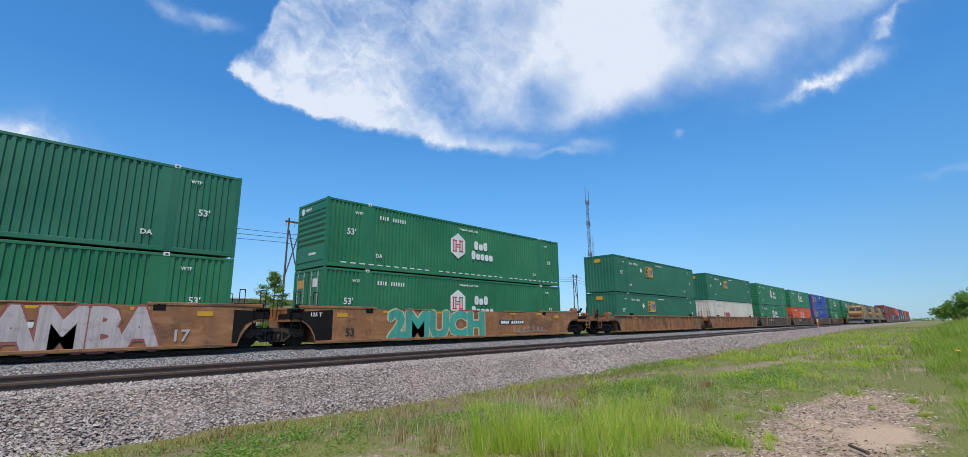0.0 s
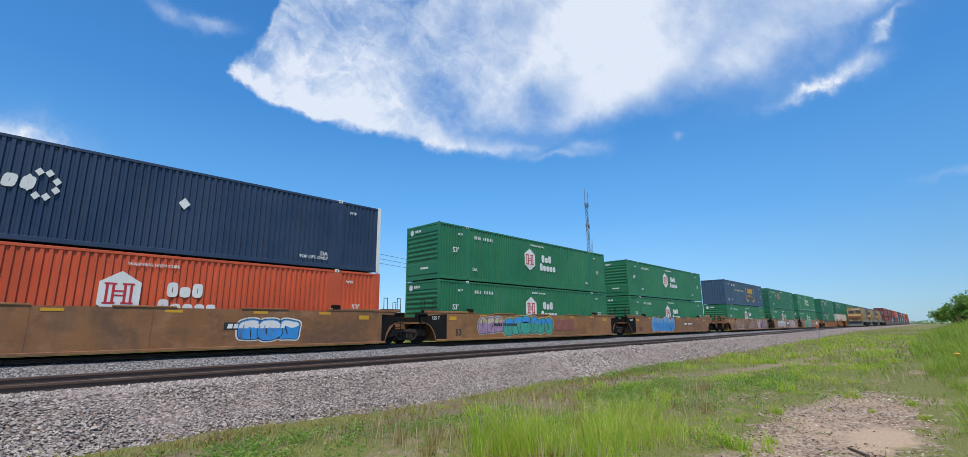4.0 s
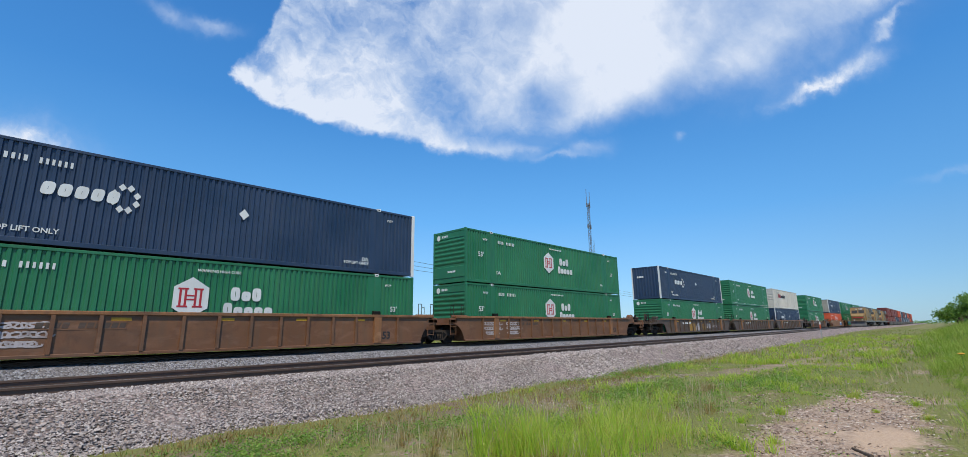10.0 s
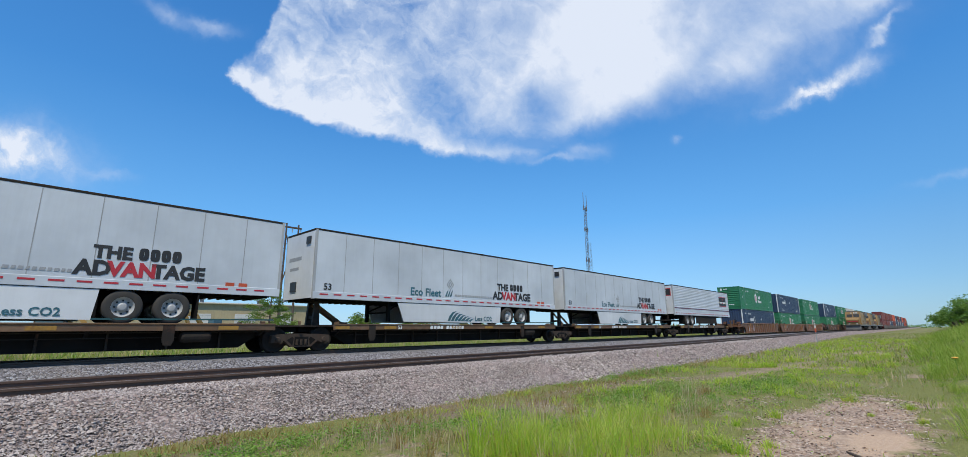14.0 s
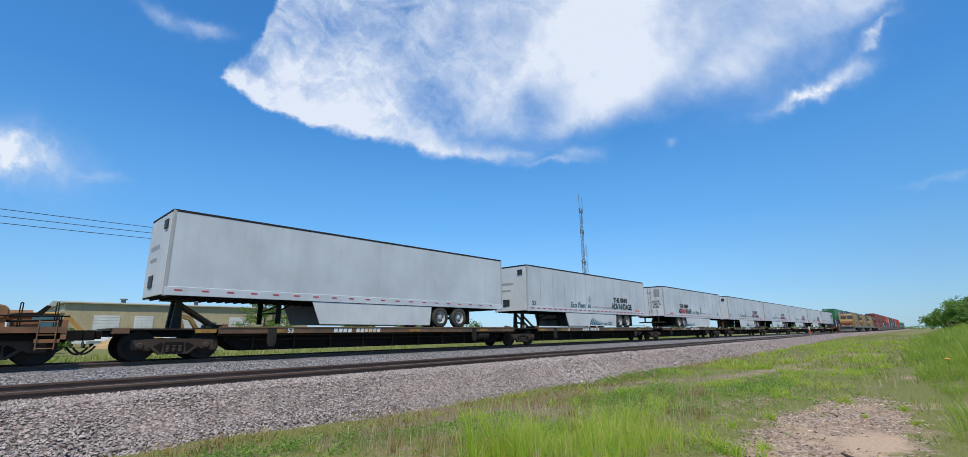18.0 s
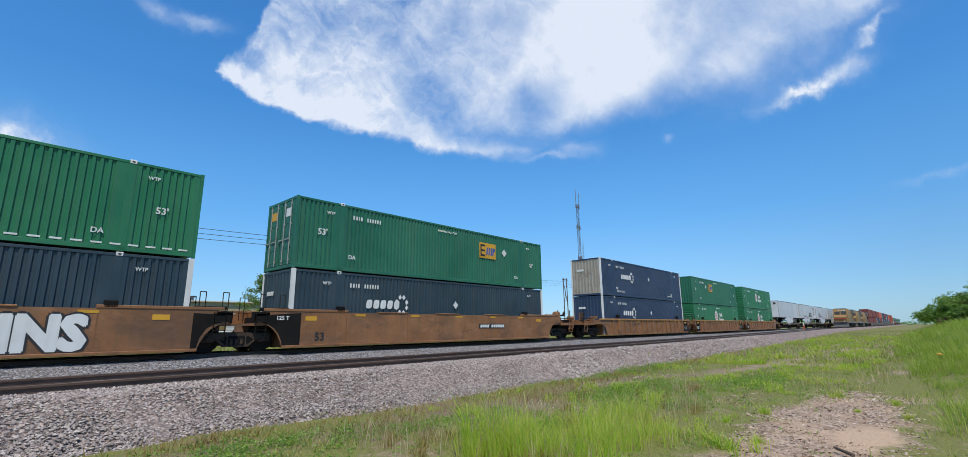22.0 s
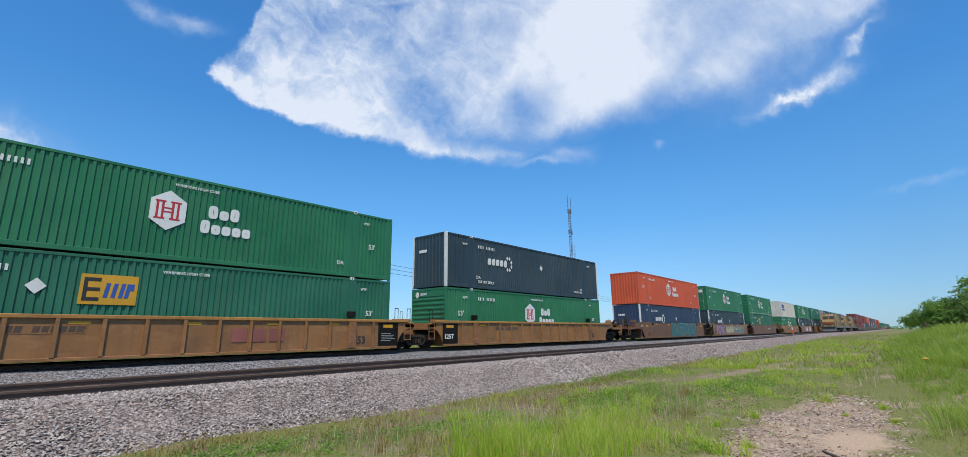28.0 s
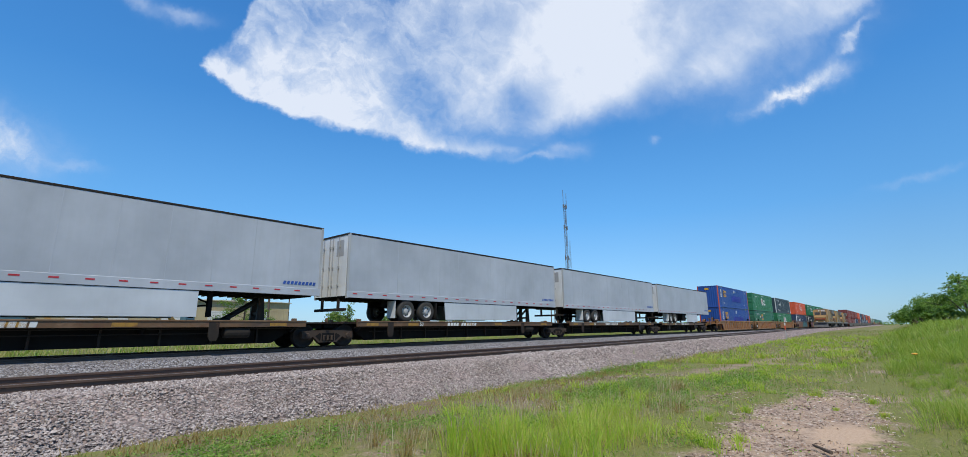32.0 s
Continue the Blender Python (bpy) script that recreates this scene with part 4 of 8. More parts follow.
        placed(part("logo_frame", cached("sframe", lambda: g.mesh("logo_frame")), YELLOW, c, "yellow square brackets"), 8.3, y, 1.35)
        placed(part("logo_word", cached("sw", lambda: glyphs("OOO", 0.70, 0.70, 0.325, 0.06, 0.08).mesh("logo_word")), YELLOW, c, "yellow block word"), 8.95, y, 1.55)
        word("logo_line", "INTERMODAL", 0.36, YELLOW, c, 8.93, y, 1.12, wide=0.98)
    elif mark == "rusty":
        placed(part("logo_word", cached("rw", lambda: glyphs("OOO", 0.74, 0.70, 0.325, 0.05, 0.06).mesh("logo_word")), BLUEMARK, c, "blue block word"), 2.55, y, 1.62)
        placed(part("logo_word", cached("rw2", lambda: bars([0.2] * 10, 0.26, 0.04).mesh("logo_word")), BLUEMARK, c), 2.6, y, 1.22)
    elif mark == "white":
        placed(part("logo_word", cached("ww", lambda: glyphs("<OO", 0.52, 0.42, 0.16, 0.05).mesh("logo_word")), REDMARK, c, "red block letters"), 3.1, y, 1.62)
        placed(part("logo_word", cached("ww2", lambda: glyphs("IoooIoIoo", 0.52, 0.32, 0.13, 0.05).mesh("logo_word")), BLACKMARK, c, "black word"), 4.6, y, 1.62)
    elif mark == "pale":
        placed(part("logo_word", cached("pw", lambda: glyphs("O OoIo", 0.5, 0.34, 0.14, 0.06, 0.2).mesh("logo_word")), REDMARK, c, "red slanted word"), 4.6, y, 1.2)
    BOXES[key] = c
    return c


# ---- the moving train: cars ----
def truck(parent, x, deck=0.86):
    """A two-axle truck with cast side frames, under x."""
    t = new("truck")
    t.parent = parent
    t.location = (x, 0, 0)
    fr = cached("sideframe", lambda: Geo()
        .prism([(-1.12, 0.36), (-1.12, 0.62), (-0.62, 0.66), (0.62, 0.66), (1.12, 0.62), (1.12, 0.36), (0.78, 0.34), (0.66, 0.42), (0.40, 0.19), (-0.40, 0.19), (-0.66, 0.42), (-0.78, 0.34)], -0.09, 0.09)
        .mesh("side_frame"))
    win = cached("frwindow", lambda: Geo().prism([(-0.27, 0.24), (0.27, 0.24), (0.27, 0.56), (-0.27, 0.56)], -0.012, 0.012).mesh("bolster_opening"))
    spring = cached("spring", lambda: Geo().lathe([(0.05, 0), (0.062, 0.02), (0.05, 0.04), (0.062, 0.06), (0.05, 0.08), (0.062, 0.10), (0.05, 0.12), (0.062, 0.14), (0.05, 0.16), (0.062, 0.18), (0.05, 0.2)], (0, 0, 0), "z", 10).mesh("spring"))
    cap = cached("axlecap", lambda: Geo().lathe([(0.001, -0.05), (0.07, -0.05), (0.10, -0.02), (0.10, 0.08)], (0, 0, 0), "y", 14).mesh("axle_box"))
    lug = cached("lug", lambda: Geo().prism([(-0.56, 0.44), (-0.34, 0.25), (-0.30, 0.5), (-0.36, 0.56)], -0.012, 0.012).mesh("frame_window"))
    for y in (-1.0, 1.0):
        s = placed(part("side_frame", fr, FRAME, t, "grimy cast steel side frame"), 0, y, 0)
        if y < 0:
            # flat black panels on the solid frame paint the shade inside its openings
            placed(part("bolster_opening", win, BLACKISH, s), 0, -0.085, 0)
            placed(part("frame_window", lug, BLACKISH, s), 0, -0.085, 0)
            part("frame_window", lug, BLACKISH, s).matrix_basis = pose(0, -0.085, 0, 0, 0, 180)
            for sx in (-0.17, 0.0, 0.17):
                placed(part("spring", spring, FRAME, s), sx, -0.08, 0.26)
            for ax in (-0.9, 0.9):
                placed(part("axle_box", cap, FRAME, s), ax, -0.1, 0.46)
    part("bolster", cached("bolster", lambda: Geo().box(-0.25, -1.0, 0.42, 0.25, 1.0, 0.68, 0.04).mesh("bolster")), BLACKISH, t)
    wheel = cached("wheel", lambda: Geo().lathe([(0.08, -0.06), (0.12, -0.07), (0.14, -0.03), (0.34, 0.0), (0.38, -0.05), (0.455, -0.06), (0.457, 0.07), (0.485, 0.075), (0.485, 0.10), (0.38, 0.1), (0.34, 0.05), (0.08, 0.06)], (0, 0, 0), "y", 28).mesh("wheel", True))
    rim = cached("rimband", lambda: Geo().lathe([(0.4575, -0.055), (0.4595, -0.05), (0.4595, 0.06), (0.4575, 0.065)], (0, 0, 0), "y", 28).mesh("tread"))
    axle = cached("axle", lambda: Geo().rod((0, -1.05, 0), (0, 1.05, 0), 0.085, 12).mesh("axle"))
    for ax in (-0.9, 0.9):
        a = placed(part("axle", axle, WHEEL, t), ax, 0, 0.46)
        for y, flip in ((-0.76, 0), (0.76, 180)):
            w = part("wheel", wheel, WHEEL, t, "rust-brown steel wheel")
            w.matrix_basis = pose(ax, y, 0.46, 0, 0, flip)
            if y < 0:
                part("tread", rim, WHEEL, w)
    return t


def coupler(parent, x, way):
    """Coupler, draft gear and the two air hoses at a car's end."""
    g = Geo().box(min(x, x + way * 0.55), -0.1, 0.68, max(x, x + way * 0.55), 0.1, 0.92, 0.02)
    hx = x + way * 0.62
    g.prism([(hx - 0.18, -0.12), (hx + 0.16, -0.16), (hx + 0.2, 0.0), (hx + 0.05, 0.14), (hx - 0.18, 0.12)], 0.64, 0.94, "z")
    part("coupler", g, BLACKISH, parent, "dark cast coupler")
    h = Geo()
    pts = [(x + way * (0.15 + 0.5 * u), -0.34, 0.72 - 0.46 * math.sin(math.pi * min(1, u * 0.62 + 0.18))) for u in [k / 10 for k in range(11)]]
    for k, p in enumerate(pts):
        a, b = Vector(pts[max(0, k - 1)]), Vector(pts[min(10, k + 1)])
        t = (b - a).normalized()
        n = Vector((-t.z, 0, t.x))
        h.v += [tuple(Vector(p) + n * 0.03 * math.cos(q * math.tau / 7) + Vector((0, 0.03 * math.sin(q * math.tau / 7), 0))) for q in range(7)]
    h.f = [(i * 7 + q, i * 7 + 7 + q, i * 7 + 7 + (q + 1) % 7, i * 7 + (q + 1) % 7) for i in range(10) for q in range(7)]
    part("air_hose", h, BLACKISH, parent, "black rubber air hose")


def hoop(g, x, y, z0, z1, wide=0.16):
    for a, b in (((x, y, z0), (x, y, z1)), ((x, y, z1), (x + wide, y, z1)), ((x + wide, y, z1), (x + wide, y, z0))):
        g.rod(a, b, 0.015, 6)


def ladder(parent, x, y, z0, z1, mat):
    g = Geo()
    for s in (0, 0.36):
        g.rod((x + s, y, z0), (x + s, y, z1), 0.016, 6)
    k = int((z1 - z0) / 0.3)
    for i in range(k + 1):
        g.rod((x, y, z0 + 0.04 + i * (z1 - z0 - 0.08) / max(1, k)), (x + 0.36, y, z0 + 0.04 + i * (z1 - z0 - 0.08) / max(1, k)), 0.014, 6)
    part("ladder", g, mat, parent)


CARS = {}


def well_car(kind, mat, rear_end, front_end, own=0):
    """One well unit: kind 'smooth' or 'ribbed'. rear_end / front_end: True where a coupler follows, else a shared truck.
    own: set for a car with graffiti of its own."""
    key = (kind, mat.name, rear_end, front_end, own)
    if key in CARS:
        return copy_thing(CARS[key], Matrix())
    c = tagged(new("well_car"), {"smooth": "weathered %s well car with smooth plate sides", "ribbed": "weathered %s well car with ribbed sides"}[kind]
               % {"well_brown_paint": "rust-brown", "well_tan_paint": "tan", "well_dark_brown_paint": "dark brown", "well_orange_paint": "orange-brown", "well_amber_paint": "amber"}[mat.name], "well car", "well cars of the train")
    zt = 1.40 if kind == "smooth" else 1.24
    lo, hi = -1.28, L + 1.28
    if rear_end:
        lo = -3.15
    if front_end:
        hi = L + 3.2
    k = (kind, mat.name)
    yo = -1.50
    xa, xb = -0.28, L + 0.28
    # the side plates stop short of a coupler end and leave its platform open
    sa, sb = -1.75 if rear_end else lo, L + 1.65 if front_end else hi
    hem = [(0.10, 0.14), (0.02, 0.42), (-0.12, 0.68), (-0.36, 0.86), (-0.70, 0.93), (-1.75, 0.95)][::-1]
    for s in (1, -1):
        y0, y1 = (yo, yo + 0.05) if s > 0 else (-yo - 0.05, -yo)
        prof = [(xa, 0.14), (xb, 0.14), (xb + 0.08, 0.36), (xb + 0.20, 0.60), (xb + 0.38, 0.80), (xb + 0.60, 0.93), (xb + 0.85, 0.99), (hi, 1.0), (hi, zt - (0.0 if front_end else 0.12)), (L + 0.8, zt), (-0.8, zt), (lo, zt - (0.03 if rear_end else 0.12)), (lo, 1.0), (xa - 0.85, 0.99), (xa - 0.60, 0.93), (xa - 0.38, 0.80), (xa - 0.20, 0.60), (xa - 0.08, 0.36)]
        if rear_end:
            prof = prof[1:-6] + hem
        part("side_sill", Geo().prism([(min(max(q[0], sa), sb), q[1]) for q in prof], y0, y1), mat, c)
        ch = Geo()
        if kind == "smooth":
            ch.box(max(-1.0, sa + 0.02), min(y0, y1) - 0.02 * s, zt, 2.35, max(y0, y1) + 0.09 * (1 if s > 0 else 0), zt + 0.10, 0.015)
            ch.box(L - 2.35, min(y0, y1) - 0.02 * s, zt, L + 1.0, max(y0, y1) + 0.09 * (1 if s > 0 else 0), zt + 0.10, 0.015)
        else:
            ch.box(max(-0.9, sa + 0.02), y0 - 0.07 if s > 0 else y0, zt - 0.02, L + 0.9, y1 if s > 0 else y1 + 0.07, zt + 0.09, 0.015)
        part("top_chord", ch, WELL_CHORD if mat in (WELL_TAN, WELL_AMBER) and kind == "ribbed" else WELL_RIB if kind == "ribbed" else mat, c)
        bt = Geo().box(0.12 if rear_end else xa, y0 - 0.06 if s > 0 else y0, 0.10, xb, y1 if s > 0 else y1 + 0.06, 0.19, 0.012)
        part("bottom_chord", bt, mat, c)
    if kind == "ribbed":
        rib = cached(("rib", k), lambda: Geo().box(-0.045, -0.075, 0.19, 0.05, 0.002, zt - 0.02, 0.0).mesh("rib"))
        wide = cached(("ribw", k), lambda: Geo().box(-0.17, -0.09, 0.19, 0.17, 0.002, zt - 0.02, 0.0).mesh("rib"))
        for i in range(15):
            x = 1.0 + i * (L - 2.0) / 14
            placed(part("rib", wide if i in (1, 13) else rib, WELL_RIB if i in (1, 13) else mat, c), x, yo, 0)
    else:
        flap = cached(("flap", k), lambda: Geo().box(-0.8, -0.05, zt, 0.8, 0.05, zt + 0.055, 0.012).mesh("guide_flap"))
        for x in (4.6, 7.9, 11.4):
            placed(part("guide_flap", flap, mat, c), x, yo + 0.02, 0)
        seam = cached(("seam", k), lambda: Geo().box(-0.012, -0.008, 0.22, 0.012, 0.002, zt - 0.04).mesh("weld_seam"))
        for x in (2.3, 5.4, 8.1, 10.8, L - 2.3):
            placed(part("weld_seam", seam, mat, c), x, yo, 0)
    part("well_floor", cached(("wfl", mat.name), lambda: Geo().box(-0.1, yo + 0.05, 0.11, L + 0.1, -yo - 0.05, FLOOR - 0.002).mesh("well_floor")), mat, c)
    guide = cached(("guide", mat.name), lambda: Geo().box(-0.16, -0.1, zt, 0.16, 0.06, zt + 0.24, 0.03).mesh("corner_guide"))
    for x in (POST + 0.05, L - POST - 0.05):
        placed(part("corner_guide", guide, BLACKISH, c, "dark steel container guide"), x, yo + 0.08, 0)
    # end platforms over the trucks
    for e, end, way in ((-1, rear_end, -1), (1, front_end, 1)):
        x0, x1 = (lo, -0.12) if e < 0 else (L + 0.12, hi)
        part("end_platform", Geo().box(x0, yo + 0.05, 0.90, x1, -yo - 0.05, 0.98).box(x0, -0.35, 0.66, x1, 0.35, 0.90), mat, c)
        part("bulkhead", Geo().box(*((-0.20, -1.3, 0.14, -0.12, 1.3, 1.25) if e < 0 else (L + 0.12, -1.3, 0.14, L + 0.20, 1.3, 1.25))), mat, c)
        xe = lo if e < 0 else hi
        gb = Geo()
        if not end:
            gb.box(min(xe, xe - e * 0.5), -1.5, 0.98, max(xe, xe - e * 0.5), -1.15, zt - 0.02, 0.02)
        gb.box(min(xe - e * 0.55, xe - e * 1.1), -0.9, 0.98, max(xe - e * 0.55, xe - e * 1.1), 0.9, 1.22, 0.02)
        if not (e < 0 and end):
            gb.box(min(xe - e * 0.2 if not end else sb - 0.1, -0.1 if e < 0 else L + 0.1), -1.48, zt, max(xe - e * 0.2 if not end else sb - 0.1, -0.1 if e < 0 else L + 0.1), -1.36, zt + 0.13, 0.02)
        part("end_post", gb, BLACKISH if kind == "smooth" and not end else mat, c)
        for xx, yy in ((xe - e * 0.22, -1.38), (xe - e * 0.9, -0.9)) if end else ((xe - e * 0.25, -1.38), (xe - e * 0.95, -1.38), (xe - e * 0.5, 1.2)):
            hr = Geo()
            hoop(hr, xx - 0.07, yy, zt - 0.3, zt + (0.42 if end else 0.6), 0.05 if end else 0.18)
            part("handrail", hr, GREYSTEEL, c, "bent pipe grab rail")
        ladder(c, xe - e * (0.1 if e > 0 else -0.1) - 0.18 - e * 0.3, -1.53, 0.42, zt - 0.05, BLACKISH if kind == "smooth" and not end else mat)
        if end:
            # running board, brake rigging and hoses of an open platform
            ra, rb = (lo, sa) if e < 0 else (sb, hi)
            part("running_board", Geo().box(ra, -1.50, 0.985, rb, -0.75, 1.02).box(ra, -1.52, 0.86, rb, -1.46, 1.02), mat, c)
            rig = Geo().box(ra + 0.1, -1.2, 0.66, rb - 0.1, -0.5, 0.86, 0.04)
            rig.rod((ra + 0.05, -1.15, 1.16), (rb + 0.02, -1.15, 1.20), 0.028, 6).rod((ra + 0.05, -1.42, 1.30), (rb + 0.02, -1.42, 1.30), 0.022, 6)
            rig.rod((ra + 0.15, -1.42, 1.02), (ra + 0.15, -1.42, 1.30), 0.022, 6)
            rig.rod((xe - e * 0.15, -0.55, 0.72), (xe - e * 0.5, -1.25, 0.70), 0.035, 6).rod((xe - e * 0.5, -1.25, 0.70), (xe - e * 1.0, -1.30, 0.95), 0.035, 6)
            if e < 0:
                rig.box(ra + 0.1, -0.3, 1.02, ra + 0.4, 0.3, 1.20, 0.04)
            part("brake_rigging", rig, BLACKISH, c, "sooty black brake gear")
            truck(c, -1.5 if e < 0 else L + 1.76)
            coupler(c, xe, e)
            if e < 0:
                bx = xe + 0.6
                hb = part("hand_brake", Geo().box(bx - 0.14, -1.02, 1.32, bx + 0.14, -0.86, 1.72, 0.05).box(bx - 0.16, -0.98, 0.98, bx - 0.10, -0.86, 1.34).box(bx + 0.10, -0.98, 0.98, bx + 0.16, -0.86, 1.34), mat, c, "rusty hand brake housing")
                wl = Geo().lathe([(0.255, -0.015), (0.28, 0.0), (0.255, 0.015)], (bx, -1.08, 1.56), "y", 24)
                for q in range(3):
                    w_ = q * math.pi / 3 + 0.3
                    wl.rod((bx - 0.26 * math.cos(w_), -1.08, 1.56 - 0.26 * math.sin(w_)), (bx + 0.26 * math.cos(w_), -1.08, 1.56 + 0.26 * math.sin(w_)), 0.012, 6)
                part("brake_wheel", wl, GREYSTEEL, hb, "thin dark hand wheel")
                part("valve_box", Geo().box(xe + 1.55, -1.25, 1.0, xe + 2.0, -0.75, 1.30, 0.03), mat, c)
                part("valve_box", Geo().box(xe + 2.05, -1.2, zt + 0.05, xe + 2.45, -0.8, zt + 0.27, 0.03), mat, c)
            if e > 0:
                tank = Geo().lathe([(0.001, -0.2), (0.16, -0.2), (0.19, -0.14), (0.19, 0.14), (0.16, 0.2), (0.001, 0.2)], (xe - 1.35, -1.05, zt + 0.16), "y", 16)
                part("retainer_drum", tank.box(xe - 1.5, -1.2, zt - 0.3, xe - 1.2, -0.9, zt), mat, c, "rusty drum on the end sill")
                part("lever", Geo().prism([(xe - 1.15, zt + 0.02), (xe - 0.55, zt + 0.05), (xe - 0.36, zt + 0.34), (xe - 0.46, zt + 0.36), (xe - 0.64, zt + 0.16), (xe - 1.15, zt + 0.12)], -1.12, -1.02), BLACKISH, c, "bent black lever")
                part("end_frame", Geo().box(xe - 0.12, -1.5, 0.60, xe, -1.40, 1.22, 0.01).box(xe - 0.62, -1.5, 0.60, xe, -1.44, 0.70, 0.01), mat, c)
            cyl = Geo().rod((xe - e * 0.95 - 0.3, 0.15, 1.36), (xe - e * 0.95 + 0.3, 0.15, 1.36), 0.15, 14)
            part("air_tank", cyl, mat, c, "rusty air tank")
        elif e < 0:
            truck(c, -1.68)
    # dark stencil panels, yellow markers
    pn = cached("panel", lambda: Geo().box(0, -0.004, 0.22, 1.05, 0.004, 1.18).mesh("stencil_panel"))
    if kind == "smooth":
        word("capacity_mark", "125 T", 0.2, WHITE, c, -0.55, yo - 0.011, 1.1)
        for x in (0.55, L - 1.0):
            placed(part("reflector", cached("refl3", lambda: Geo().box(0, -0.003, 0, 0.46, 0.003, 0.16).mesh("reflector")), YELLOW, c, "yellow reflector"), x, yo - 0.006, 1.08)
    for x, t in ([(-0.35, "125T")] if not rear_end else []) + ([(L - 0.7, "")] if not front_end else []):
        if kind != "ribbed" or mat not in (WELL_TAN, WELL_AMBER):
            break
        o = placed(part("stencil_panel", pn, BLACKISH, c, "black stencil panel"), x, yo - 0.012, 0)
        if t:
            word("capacity_mark", t, 0.32 if kind == "ribbed" else 0.2, WHITE, o, 0.10, -0.008, 0.45 if kind == "ribbed" else 1.02)
        else:
            ln = Geo()
            for j, w in enumerate((0.5, 0.7, 0.6, 0.75, 0.5)):
                ln.box(0.15, -0.003, 0.72 - j * 0.075, 0.15 + w, 0.003, 0.745 - j * 0.075)
            part("notice", cached("lines", lambda: ln.mesh("notice")), GREYMARK, o).location = (0, -0.008, 0)
        ym = placed(part("reflector", cached("refl", lambda: Geo().box(0, -0.003, 0, 0.5, 0.003, 0.13).mesh("reflector")), YELLOW, o, "yellow reflector"), 0.25, -0.008, 0.98)
    word("size_figure", "53", 0.42, BLACKMARK, c, 0.95 if kind == "smooth" else 14.4, yo - 0.01, 0.34)
    if kind == "smooth":
        if not front_end:
            part("end_plate", Geo().prism([(L + 0.34, 0.52), (L + 0.50, 0.80), (L + 0.74, 0.96), (L + 1.05, 1.02), (hi - 0.03, 1.03), (hi - 0.03, zt - 0.15), (L + 0.10, zt - 0.10), (L + 0.10, 0.20), (L + 0.27, 0.20)], yo - 0.006, yo - 0.001), BLACKISH, c, "sooty black end plate")
        if not rear_end:
            pr = [(0.38, 0.20), (0.38, 1.36), (lo + 0.04, zt - 0.16), (lo + 0.04, 1.02), (xa - 0.80, 1.005), (xa - 0.56, 0.945), (xa - 0.34, 0.815), (xa - 0.16, 0.615), (xa - 0.04, 0.37), (xa, 0.20)]
            part("end_plate", Geo().prism(pr, yo - 0.006, yo - 0.001), BLACKISH, c, "sooty black end plate")
    for x in (2.7, 5.6, 8.4, 11.0, 13.4):
        placed(part("reflector", cached("refl2", lambda: Geo().box(0, -0.003, 0, 0.48, 0.003, 0.085).mesh("reflector")), YELLOW, c, "yellow reflector"), x + (0.0 if kind == "smooth" else -0.33), yo - 0.006, zt - 0.14 if kind == "smooth" else zt - 0.17)
    # stencilled number: white on a black panel, or dark on the bare paint
    panelled = kind == "smooth" and mat is not WELL_AMBER
    plate = placed(part("number_panel", cached(("nump", panelled, mat.name), lambda: Geo().box(0, -0.003, 0, 2.05, 0.003, 0.24).mesh("number_panel")), BLACKMARK if panelled else mat, c, "number panel"), 10.1 if panelled else 3.6, yo - 0.006, 0.82 if kind == "ribbed" else 0.72)
    figures = WHITE if panelled or mat is WELL_BROWN else BLACKMARK if kind == "smooth" else WELL_BROWN
    part("number_mark", cached(("numb", figures.name), lambda: bars((0.15, 0.13, 0.13, 0.14, -0.12, 0.14, 0.14, 0.14, 0.14, 0.14, 0.14), 0.15, 0.04, 0.2).mesh("number_mark")), figures, plate).location = (0.1, -0.007, 0.045)
    CARS[key] = c
    return c


